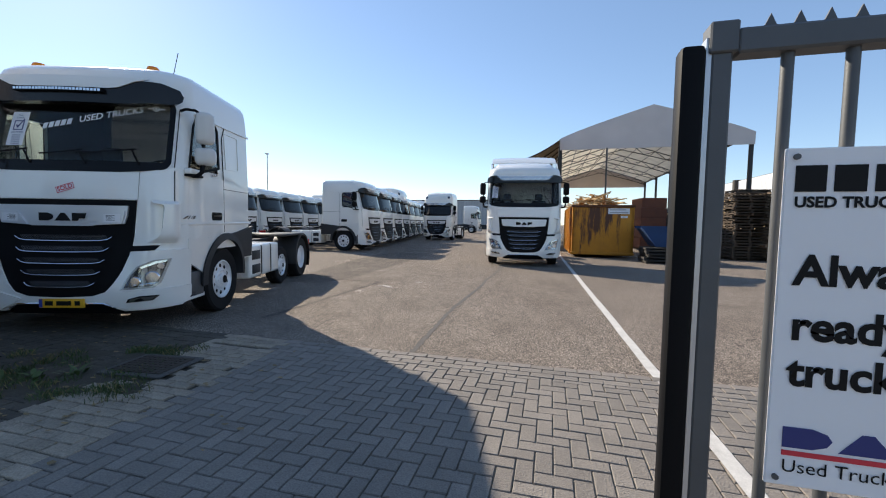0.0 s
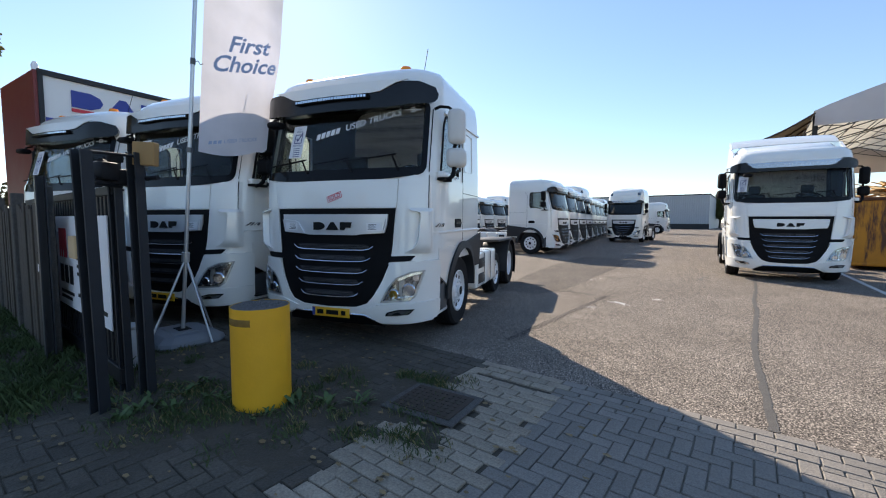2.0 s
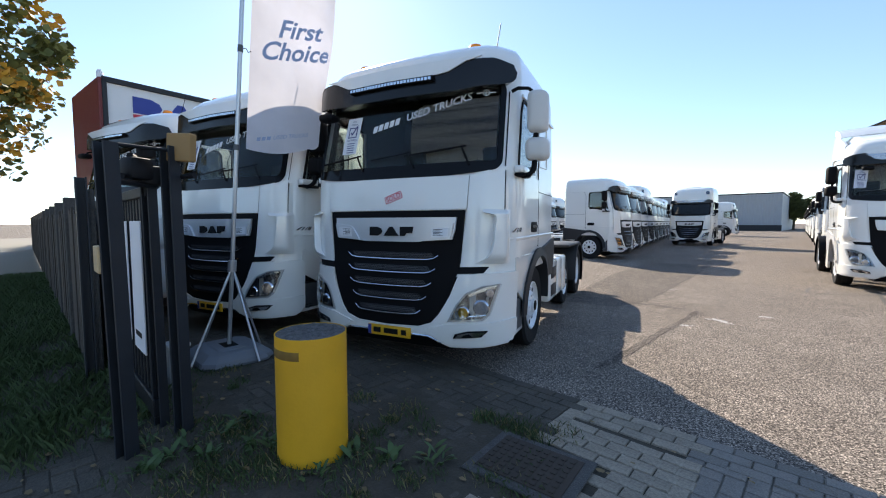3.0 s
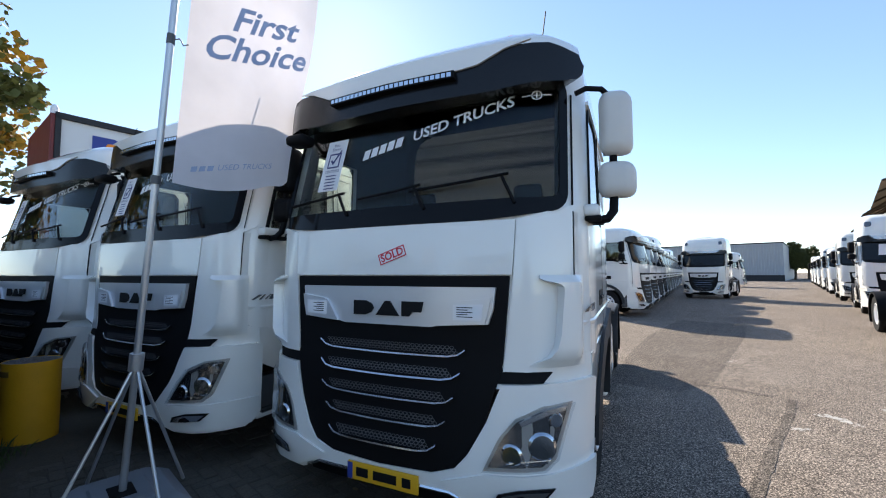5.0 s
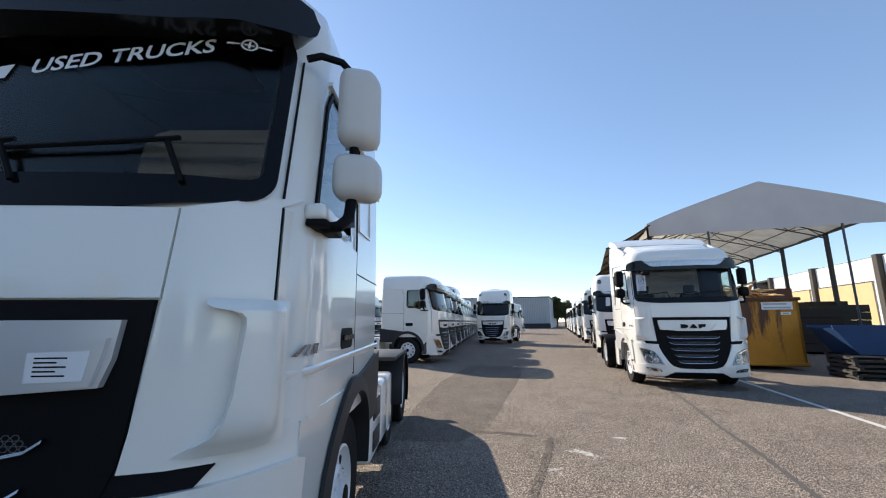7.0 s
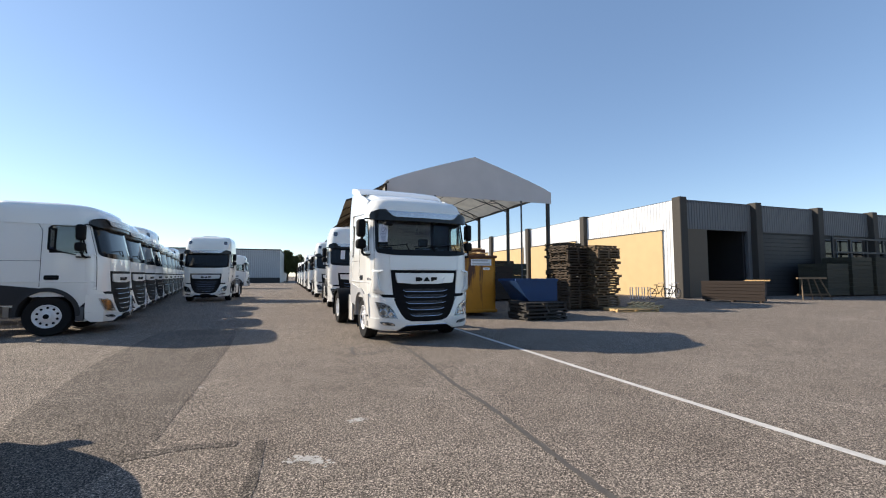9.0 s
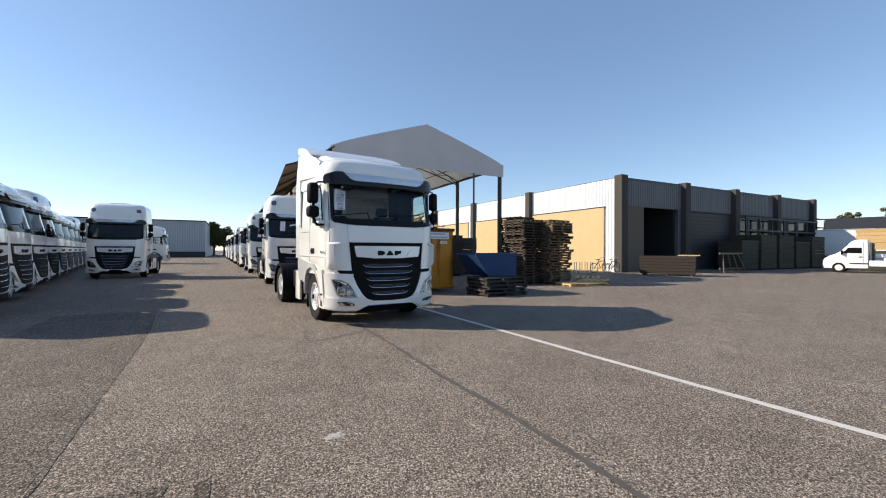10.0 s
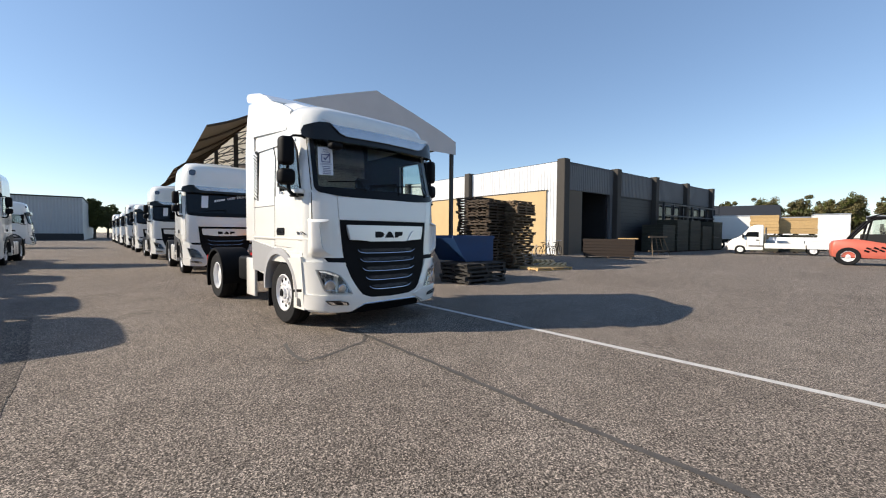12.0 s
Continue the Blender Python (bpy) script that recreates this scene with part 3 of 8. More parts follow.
        if near:
            me = bmesh.new()
            nx = int((2 * hw - 0.12) / 0.030)
            for r in range(3):
                for i in range(nx):
                    u, v = -hw + 0.07 + 0.030 * (i + 0.5 * r), z + 0.004 - 0.0165 * r
                    rim_ = [[me.verts.new(W(u + q * du, v + q * dv, 0.029)) for du, dv in ((-0.0155, 0.0), (-0.0075, -0.0095), (0.0075, -0.0095), (0.0155, 0.0), (0.0075, 0.0095), (-0.0075, 0.0095))] for q in (1.0, 0.74)]
                    for k_ in range(6):
                        me.faces.new((rim_[0][k_], rim_[0][(k_ + 1) % 6], rim_[1][(k_ + 1) % 6], rim_[1][k_]))
            part("grille_mesh", me, MESH_GREY, slot, "grey honeycomb mesh")

    # bumper: a painted shell left and right of the grille, joined below it
    bum = bmesh.new()
    for sg in (-1, 1):
        out = [(sg * 0.0, 0.475), (sg * 0.38, 0.49), (sg * 0.53, 0.54), (sg * 0.615, 0.635), (sg * 0.715, 0.82), (sg * 0.79, 1.03), (sg * 1.06, 1.045), (sg * S1, 1.05), (sg * sy(0.40), 1.03), (sg * sy(0.42), 0.60), (sg * sy(0.40), 0.45), (sg * sy(0.36), 0.37), (sg * (S1 - 0.05), 0.32), (sg * 0.72, 0.295), (sg * 0.60, 0.35), (sg * 0.50, 0.41), (sg * 0.0, 0.415)]
        patch(out, W, 0.03, 0.035, fine, bum)
    part("bumper", bum, PAINT, L, "white painted bumper")
    for sg in (-1, 1):
        crease = bmesh.new()
        patch([(sg * 0.45, 0.465), (sg * 0.72, 0.545), (sg * S1, 0.575), (sg * sy(0.41), 0.57), (sg * sy(0.41), 0.43), (sg * S1, 0.35), (sg * 0.74, 0.32), (sg * 0.55, 0.405)], W, 0.045, 0.03, fine, crease)
        part("bumper_lip", crease, PAINT, L)
    low = bmesh.new()
    patch([(-0.72, 0.25), (0.72, 0.25), (0.60, 0.41), (-0.60, 0.41)], W, -0.02, 0.04, fine, low)
    part("lower_valance", low, BLACK, L)
    tr = bmesh.new()
    tube(tr, [W(-0.64, 0.34, 0.02), W(-0.5, 0.40, 0.03), W(0.0, 0.405, 0.035), W(0.5, 0.40, 0.03), W(0.64, 0.34, 0.02)], 0.012, 6)
    part("bumper_trim", tr, CHROME, L)
    # lamps
    for sg in (-1, 1):
        lamp = [(sg * 0.71, 0.565), (sg * 1.04, 0.585), (sg * 1.10, 0.64), (sg * 1.19, 0.94), (sg * 1.02, 0.925), (sg * 0.88, 0.855), (sg * 0.79, 0.74)]
        hl = part("headlamp", patch(lamp, W, 0.036, 0.02, fine), LAMP_RIM, L, "clear headlamp with chrome reflector")
        inner = [(sg * (abs(u) + (0.94 - abs(u)) * 0.14), v + (0.74 - v) * 0.14) for u, v in lamp]
        part("lamp_reflector", patch(inner, W, 0.039, 0.002, fine), LAMP_CAVITY, hl, "grey lamp cavity")
        if near:
            rf = bmesh.new()
            for (u, v, r) in ((0.87, 0.665, 0.062), (1.02, 0.71, 0.082), (1.085, 0.85, 0.045)):
                c = W(sg * u, v, 0.04)
                q = W(sg * u, v, 0.052)
                rod(rf, c, q, r, 16, r * 0.8)
            for k in range(3):
                patch([(sg * (0.80 + 0.03 * k), 0.60 + 0.012 * k), (sg * (1.03 + 0.02 * k), 0.615 + 0.012 * k), (sg * (1.03 + 0.02 * k), 0.62 + 0.012 * k), (sg * (0.80 + 0.03 * k), 0.606 + 0.012 * k)], W, 0.05, 0.008, 0.3, rf)
            patch([(sg * 0.90, 0.84), (sg * 1.04, 0.91), (sg * 1.15, 0.925), (sg * 1.13, 0.90), (sg * 1.05, 0.885), (sg * 0.92, 0.82)], W, 0.052, 0.008, 0.3, rf)
            part("lamp_bowl", rf, CHROME, hl, "bright reflector bowl")
        part("lamp_lens", patch(lamp, W, 0.062, 0.004, fine), LENS, hl, "clear lens").visible_shadow = False
        fog = [(sg * 0.78, 0.41), (sg * 1.03, 0.43), (sg * 1.09, 0.49), (sg * 0.92, 0.49), (sg * 0.80, 0.455)]
        fo = part("fog_lamp", patch(fog, W, 0.062, 0.01, 0.3), BLACK_GLOSS, L, "narrow fog lamp")
        fi = [(sg * (abs(u) + (0.93 - abs(u)) * 0.2), v + (0.435 - v) * 0.25) for u, v in fog]
        part("fog_reflector", patch(fi, W, 0.066, 0.003, 0.3), CHROME, fo)
    if plate:
        pl = bmesh.new()
        py = min(W(0.0, 0.47, 0.03).y, W(0.0, 0.36, 0.03).y) - 0.014
        obox(pl, (0.04, py, 0.41), (0.52, 0.015, 0.11), bevel=0.004)
        pp = part("number_plate", pl, YELLOW_PLATE if near else BLACK, L, "yellow number plate" if near else "")
        if near:
            bl = bmesh.new()
            box(bl, (-0.218, py - 0.011, 0.36), (-0.18, py - 0.0075, 0.46))
            part("plate_band", bl, BLUE_INK, pp)
            for x0, x1 in ((-0.15, -0.06), (-0.02, 0.15), (0.19, 0.25)):
                bb = bmesh.new()
                box(bb, (x0, py - 0.011, 0.383), (x1, py - 0.0075, 0.437))
                part("plate_bar", bb, INK, pp, "plain black bar")

    # wipers
    for x0, x1, zt in (((-0.92, -0.36, 2.27), (-0.22, 0.28, 2.27), (0.20, 0.88, 2.29)) if near else ((-0.6, 0.1, 2.26),)):
        w = bmesh.new()
        tube(w, [W(x1 - 0.02, 2.10, 0.03), W(x1 - 0.10, zt - 0.02, 0.05)], 0.011, 6)
        tube(w, [W(x1 - 0.06, zt, 0.045), W((x0 + x1) / 2, zt - 0.03, 0.045), W(x0 - 0.06, zt - 0.06, 0.04)], 0.010, 6)
        part("wiper", w, BLACK, L)
    # doors, windows, flank details
    for sg in (-1, 1):
        win = [(sg * sy(0.36), 2.06), (sg * sy(0.62), 2.06), (sg * sy(1.22), 2.20), (sg * sy(1.22), 2.76), (sg * sy(1.16), 2.83), (sg * sy(0.48), 2.83), (sg * sy(0.38), 2.70)]
        c = (sum(p[0] for p in win) / 7, sum(p[1] for p in win) / 7)
        win_i = [(u + (c[0] - u) * 0.10, v + (c[1] - v) * 0.08) for u, v in win]
        door = part("door", patch([(sg * sy(0.20), 1.16), (sg * sy(0.55), 1.16), (sg * sy(0.72), 1.24), (sg * sy(1.32), 1.26), (sg * sy(1.32), 2.05), (sg * sy(0.20), 2.05)], W, 0.014, 0.012, 0.3), PAINT, L)
        part("window_frame", band(win, win_i, W, 0.016, 0.012), BLACK, door, "black window rubber")
        part("window_pane", patch(win_i, W, 0.008, 0.005, 0.5), GLASS_SIDE, door, "tinted side window").visible_shadow = False
        for u in (0.187, 1.325):
            ga = bmesh.new()
            patch([(sg * sy(u), 1.16 if u < 1 else 1.25), (sg * sy(u + 0.006), 1.16 if u < 1 else 1.25), (sg * sy(u + 0.006), 2.86), (sg * sy(u), 2.86)], W, 0.0155, 0.012, 0.2, ga)
            part("panel_gap", ga, BLACK, L)
        ga = bmesh.new()
        patch([(sg * sy(1.33), 1.905), (sg * sy(2.27), 1.905), (sg * sy(2.27), 1.913), (sg * sy(1.33), 1.913)], W, 0.003, 0.004, 0.5, ga)
        part("panel_gap", ga, BLACK, L)
        cr_ = bmesh.new()
        rows = [[cr_.verts.new(W(sg * sy(y_), z_ + dz, o)) for y_, z_ in [(0.22 + 0.205 * k, 1.375 + 0.0015 * k) for k in range(11)]] for dz, o in ((0.012, 0.0145), (0.003, 0.024), (-0.006, 0.024), (-0.024, 0.0145))]
        for a, b in zip(rows, rows[1:]):
            for k in range(10):
                cr_.faces.new((a[k], a[k + 1], b[k + 1], b[k]))
        part("flank_crease", cr_, PAINT, L)
        gu = bmesh.new()
        patch([(sg * sy(0.40), 2.845), (sg * sy(2.28), 2.865), (sg * sy(2.28), 2.895), (sg * sy(0.40), 2.875)], W, 0.022, 0.025, 0.3, gu)
        part("rain_gutter", gu, PAINT, L)
        ha = bmesh.new()
        patch(rounded(sg * sy(1.10) - 0.15, 1.425, sg * sy(1.10) + 0.15, 1.545, 0.035, 3, 2), W, 0.017, 0.01, 0.3, ha)
        handle = part("door_handle", ha, BLACK, door, "black recessed door handle")
        gr_ = patch(rounded(sg * sy(1.10) - 0.125, 1.475, sg * sy(1.10) + 0.125, 1.505, 0.014, 3, 2), W, 0.032, 0.012, 0.3)
        part("grip", gr_, BLACK_GLOSS, handle)
        if near:
            rs = [(sg * sy(1.42), 2.22), (sg * sy(1.86), 2.24), (sg * sy(1.86), 2.79), (sg * sy(1.40), 2.79)]
            ri = [(sg * sy(1.435), 2.235), (sg * sy(1.845), 2.255), (sg * sy(1.845), 2.775), (sg * sy(1.415), 2.775)]
            if not spoiler:
                part("side_recess", band(rs, ri, W, 0.012, 0.012), PAINT, L)
            for y0_, y1_, lean_ in ((0.28, 0.31, 0.07), (0.345, 0.365, 0.05), (0.40, 0.415, 0.06), (0.45, 0.50, 0.03)):
                mk = [(y0_, 1.44), (y1_, 1.44), (y1_ + lean_, 1.485), (y0_ + lean_, 1.485)]
                part("model_mark", patch([(sg * sy(a), b) for a, b in mk], W, 0.018, 0.003, 0.4), MARK, door, "plain silver model mark")
            for k in range(3):
                part("power_mark", patch([(sg * sy(0.98 + 0.055 * k), 2.07 + 0.006 * k), (sg * sy(1.02 + 0.055 * k), 2.07 + 0.006 * k), (sg * sy(1.03 + 0.055 * k), 2.105 + 0.006 * k), (sg * sy(0.99 + 0.055 * k), 2.105 + 0.006 * k)], W, 0.018, 0.003, 0.4), MARK, L, "plain bar of a model number")
        # lower flank with the wheel arch
        arc = [(fy + 0.60 * math.cos(radians(a)), 0.56 + 0.60 * math.sin(radians(a))) for a in range(170, 9, -16)]
        fl = [(sg * sy(0.36), 1.18), (sg * sy(0.40), 0.86)] + [(sg * sy(y), z) for y, z in arc] + [(sg * sy(max(1.84, fy + 0.62)), 0.75), (sg * sy(2.26), 0.80), (sg * sy(2.26), 1.18)]
        part("lower_flank", patch(fl, W, 0.008, 0.03, 0.25), PAINT, L)
        fe = bmesh.new()
        o = [(sg * sy(fy + 0.67 * math.cos(radians(a))), 0.56 + 0.67 * math.sin(radians(a))) for a in range(186, -11, -10)]
        i2 = [(sg * sy(fy + 0.57 * math.cos(radians(a))), 0.56 + 0.57 * math.sin(radians(a))) for a in range(186, -11, -10)]
        rows = [[fe.verts.new(W(u, v, of)) for u, v in line] for line, of in ((o, 0.012), (o, 0.035), (i2, 0.05), (i2, -0.35))]
        for a, b in zip(rows, rows[1:]):
            for k in range(len(o) - 1):
                fe.faces.new((a[k], a[k + 1], b[k + 1], b[k]))
        patch([(sg * sy(fy + 0.59), 0.80), (sg * sy(2.31), 0.80), (sg * sy(2.31), 1.33), (sg * sy(fy + 0.45), 1.25), (sg * sy(fy + 0.13), 1.21), (sg * sy(fy + 0.45), 1.04)], W, 0.03, 0.03, 0.4, fe)
        part("fender", fe, PAINT_GREY if not spoiler else PALE_GREY, L, "dark grey wheel arch trim" if not spoiler else "pale grey wheel arch trim")
        stp = bmesh.new()
        box(stp, (sg * 1.16 - 0.09, 0.42, 0.36), (sg * 1.16 + 0.05, fy - 0.59, 0.72), 0.02)
        stp = part("step", stp, STEEL, L, "perforated metal boarding step")
        if near:
            hl_ = bmesh.new()
            for k in range(10):
                rod(hl_, (sg * 1.2105, 0.45 + 0.025 * (k % 5), 0.40 + 0.03 * (k // 5)), (sg * 1.2125, 0.45 + 0.025 * (k % 5), 0.40 + 0.03 * (k // 5)), 0.008, 6)
            part("step_holes", hl_, BLACK, stp)
        sk = bmesh.new()
        box(sk, (sg * 1.15 - 0.04, 0.38, 0.34), (sg * 1.15 + 0.06, fy - 0.57, 0.40), 0.015)
        part("step_skirt", sk, PAINT, L)
        if spoiler:
            cover = [(sg * sy(0.36), 0.33), (sg * sy(0.70), 0.33), (sg * sy(0.66), 0.50), (sg * sy(0.66), 0.72), (sg * sy(0.72), 0.92), (sg * sy(0.82), 1.08), (sg * sy(0.36), 1.12)]
            part("step_cover", patch(cover, W, 0.040, 0.05, 0.3), PAINT, L, "white panel below the door")
            fp_ = bmesh.new()
            box(fp_, (sg * 1.05 - 0.15, 1.76, 0.20), (sg * 1.05 + 0.15, 1.775, 0.90))
            part("mud_flap", fp_, BLACK, L)
            slit = [(sg * sy(0.40), 0.60), (sg * sy(0.66), 0.57), (sg * sy(0.66), 0.61), (sg * sy(0.40), 0.64)]
            part("step_slit", patch(slit, W, 0.044, 0.006, 0.3), BLACK, L)
        mirror_set(L, sg, mirrors[0] if sg < 0 else mirrors[1])
    if near:
        pod = bmesh.new()
        box(pod, (-0.98, -0.02, 2.69), (-0.79, 0.14, 2.775), 0.035, 3)
        part("front_mirror", pod, BLACK, L, "black kerb mirror pod")
        st_ = bmesh.new()
        tube(st_, [(-0.95, 0.10, 2.76), (-1.02, 0.16, 2.82), (-1.05, 0.26, 2.86)], 0.016, 6)
        part("mirror_stay", st_, BLACK, L)
    # roof lights
    if beacons:
        for x in (-0.76, 0.70):
            b = lathe(bmesh.new(), [(0.085, -0.10), (0.085, 0.03), (0.075, 0.035)], 18, "z", (x, 0.62, 3.355))
            base = part("beacon", b, BLACK, L)
            b = lathe(bmesh.new(), [(0.074, 0.034), (0.074, 0.09), (0.06, 0.115), (0.0, 0.12)], 18, "z", (x, 0.62, 3.355))
            part("beacon_dome", b, AMBER, base, "amber beacon dome")
        an = bmesh.new()
        rod(an, (0.90, 0.70, 3.33), (0.93, 0.80, 3.74), 0.005, 5)
        part("aerial", an, BLACK, L, "thin whip aerial")
    if lightbar:
        lb = bmesh.new()
        patch([(-0.56, 2.955), (0.47, 2.955), (0.47, 3.005), (-0.56, 3.005)], visor_at, 0.115, 0.05, 0.2, lb)
        bar = part("light_bar", lb, BLACK, L, "slim black work light bar")
        nl = 26
        for k in range(nl):
            u = -0.55 + 1.01 * k / nl
            part("led", patch([(u, 2.965), (u + 0.03, 2.965), (u + 0.03, 2.995), (u, 2.995)], visor_at, 0.117, 0.003, 0.5), CHROME, bar)
    # windscreen print
    if sticker:
        sx = card
        ins = part("price_card", patch([(sx - 0.115, 2.31), (sx + 0.085, 2.31), (sx + 0.115, 2.73), (sx - 0.09, 2.73)], W, 0.022, 0.003, 0.3), PAPER, L, "white printed card behind the screen")
        if near:
            def on_card(x, y):
                return W(sx + x, 2.5 + y, 0.026)
            part("tick_box", band([(sx - 0.06, 2.50), (sx + 0.06, 2.50), (sx + 0.07, 2.62), (sx - 0.05, 2.62)], [(sx - 0.05, 2.51), (sx + 0.05, 2.51), (sx + 0.058, 2.61), (sx - 0.042, 2.61)], W, 0.026, 0.002), NAVY, ins)
            part("tick", patch([(sx - 0.03, 2.56), (sx - 0.005, 2.525), (sx + 0.075, 2.64), (sx + 0.06, 2.64), (sx - 0.004, 2.55), (sx - 0.018, 2.57)], W, 0.027, 0.002, 0.4), NAVY, ins)
            part("lettering", words("CERTIFIED", 0.032, lambda x, y: W(sx + x, 2.47 + y, 0.026)), NAVY, ins, "printed word", 0)
            part("lettering", words("First\nChoice", 0.032, lambda x, y: W(sx + x + 0.01, 2.672 + y, 0.026)), NAVY, ins, "printed words", 0)
            for k in range(5):
                z = 2.43 - 0.026 * k
                part("print_bar", patch([(sx - 0.055, z), (sx + 0.05, z), (sx + 0.05, z + 0.008), (sx - 0.055, z + 0.008)], W, 0.026, 0.001, 0.4), NAVY, ins)
    if lettering:
        up = lambda x: 2.555 + 0.215 * (x + 0.32)
        le = part("lettering", words("USED TRUCKS", 0.112, lambda x, y: W(x * 1.02 + 0.47, up(x + 0.47) + y, 0.019), 0.002), VINYL, L, "white vinyl lettering", 0)
        for k in range(5):
            u = -0.32 + 0.070 * k
            part("plain_bar", patch([(u, up(u) - 0.036), (u + 0.054, up(u + 0.054) - 0.036), (u + 0.066, up(u + 0.066) + 0.036), (u + 0.012, up(u + 0.012) + 0.036)], W, 0.019, 0.001, 0.3), VINYL, L, "plain white bar of a name")
        cr = bmesh.new()
        ring_ = [2 * math.pi * k / 14 for k in range(14)]
        band([(0.975 + 0.034 * math.cos(a), 2.825 + 0.034 * math.sin(a)) for a in ring_], [(0.975 + 0.026 * math.cos(a), 2.825 + 0.026 * math.sin(a)) for a in ring_], W, 0.026, 0.001, cr)
        patch([(0.955, 2.821), (0.995, 2.821), (0.995, 2.829), (0.955, 2.829)], W, 0.026, 0.001, 0.3, cr)
        patch([(0.971, 2.805), (0.979, 2.805), (0.979, 2.845), (0.971, 2.845)], W, 0.026, 0.001, 0.3, cr)
        patch([(0.885, 2.818), (0.938, 2.822), (0.938, 2.829), (0.885, 2.829)], W, 0.026, 0.001, 0.3, cr)
        patch([(1.012, 2.822), (1.065, 2.824), (1.065, 2.835), (1.012, 2.829)], W, 0.026, 0.001, 0.3, cr)
        part("emblem", cr, VINYL, L, "plain white winged emblem")
    if sold:
        def tilt(x, y):
            return W(0.03 + 0.95 * x - 0.33 * y, 1.80 + 0.33 * x + 0.95 * y, 0.0265)
        sq = [(-0.105, -0.038), (0.105, -0.038), (0.105, 0.038), (-0.105, 0.038)]
        s1 = part("sold_sticker", patch(sq, lambda u, v, o: tilt(u, v) + Vector((0, -o, 0)), 0.0, 0.002, 0.2), PAPER, L, "small white and red sticker")
        part("sticker_frame", band(sq, [(u * 0.93, v * 0.80) for u, v in sq], lambda u, v, o: tilt(u, v) + Vector((0, -o, 0)), 0.001, 0.001), RED_INK, s1)
        part("lettering", words("SOLD", 0.072, lambda x, y: tilt(x, y) + Vector((0, -0.0015, 0)), 0.002), RED_INK, s1, "red printed word", 0)
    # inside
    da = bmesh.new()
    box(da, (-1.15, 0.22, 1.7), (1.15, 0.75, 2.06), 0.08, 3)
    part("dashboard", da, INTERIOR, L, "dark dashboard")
    if near:
        for x in (-0.58, 0.58):
            se = bmesh.new()
            box(se, (x - 0.26, 1.05, 1.5), (x + 0.26, 1.55, 1.68), 0.05, 3)
            obox(se, (x, 1.58, 1.98), (0.50, 0.14, 0.66), rx=8, bevel=0.05)
            obox(se, (x, 1.60, 2.44), (0.28, 0.10, 0.22), rx=8, bevel=0.04)
            part("seat", se, SEAT, L, "dark cloth driver's seat")
        sw = bmesh.new()
        ring = [Vector((0.58 + 0.22 * math.cos(a), 0.86 + 0.13 * math.sin(a), 2.10 + 0.18 * math.sin(a))) for a in [2 * math.pi * k / 20 for k in range(21)]]
        tube(sw, ring, 0.018, 6)
        tube(sw, [(0.58, 0.86, 2.10), (0.58, 0.70, 1.95)], 0.03, 6)
        tube(sw, [(0.38, 0.86, 2.10), (0.78, 0.86, 2.10)], 0.02, 6)
        part("steering_wheel", sw, INTERIOR, L)
    # chassis
    ch = bmesh.new()
    for x in (-0.42, 0.42):
        box(ch, (x - 0.04, 0.6, 0.72), (x + 0.04, ry + 1.0, 0.99), 0.01, 1)
    for y in (2.3, 3.3, 4.2, ry + 0.25, ry + 0.95):
        box(ch, (-0.40, y - 0.06, 0.76), (0.40, y + 0.06, 0.95))
    box(ch, (-0.5, 0.2, 0.45), (0.5, 2.2, 1.0))
    rod(ch, (-1.0, fy, 0.48), (1.0, fy, 0.48), 0.07)
    rod(ch, (-1.0, ry, 0.5), (1.0, ry, 0.5), 0.09)
    part("chassis", ch, DARK_STEEL, L, "dark steel chassis frame")
    fw = bmesh.new()
    lathe(fw, [(0.45, 0.0), (0.46, 0.06), (0.10, 0.075), (0.10, 0.0)], 24, "z", (0, ry - 0.15, 1.05))
    box(fw, (-0.5, ry - 0.3, 0.98), (0.5, ry, 1.06), 0.01, 1)
    part("fifth_wheel", fw, DARK_STEEL, L, "greasy steel coupling plate")
    air = bmesh.new()
    for k, x in enumerate((-0.25, 0.0, 0.25)):
        tube(air, [(x, 2.33, 1.9), (x + 0.03, 2.42, 1.4), (x * 0.6, 2.9, 1.2), (x * 0.4, 3.4, 1.05)], 0.018, 6)
    part("air_lines", air, BLACK, L, "coiled black air lines")
    for sg in (-1, 1):
        mg = bmesh.new()
        arc = [(ry + 0.60 * math.cos(radians(a)), 0.52 + 0.58 * math.sin(radians(a))) for a in range(195, -31, -12)]
        rows = [[mg.verts.new((sg * x, y + (y - ry) * d, z + (z - 0.52) * d)) for y, z in arc] for x, d in ((1.24, -0.06), (1.24, 0.03), (1.20, 0.045), (0.66, 0.045), (0.62, 0.0))]
        for a, b in zip(rows, rows[1:]):
            for k in range(len(arc) - 1):
                mg.faces.new((a[k], a[k + 1], b[k + 1], b[k]))
        part("mudguard", mg, PAINT_GREY if sidebox != "panel" else BLACK, L, "rounded plastic rear mudguard")
        if pusher:
            cov = bmesh.new()
            box(cov, (sg * 0.93 - 0.31, 4.02, 1.075), (sg * 0.93 + 0.31, ry, 1.135), 0.03, 2)
            part("axle_cover", cov, PAINT_GREY, L, "dark plastic cover over the rear axles")
        mf = bmesh.new()
        box(mf, (sg * 0.95 - 0.28, ry + 0.58, 0.22), (sg * 0.95 + 0.28, ry + 0.595, 0.62))
        part("mud_flap", mf, BLACK, L)
        rl = bmesh.new()
        box(rl, (sg * 0.9 - 0.22, ry + 0.97, 0.78), (sg * 0.9 + 0.22, ry + 1.05, 0.92), 0.02)
        part("tail_lamp", rl, RED, L)
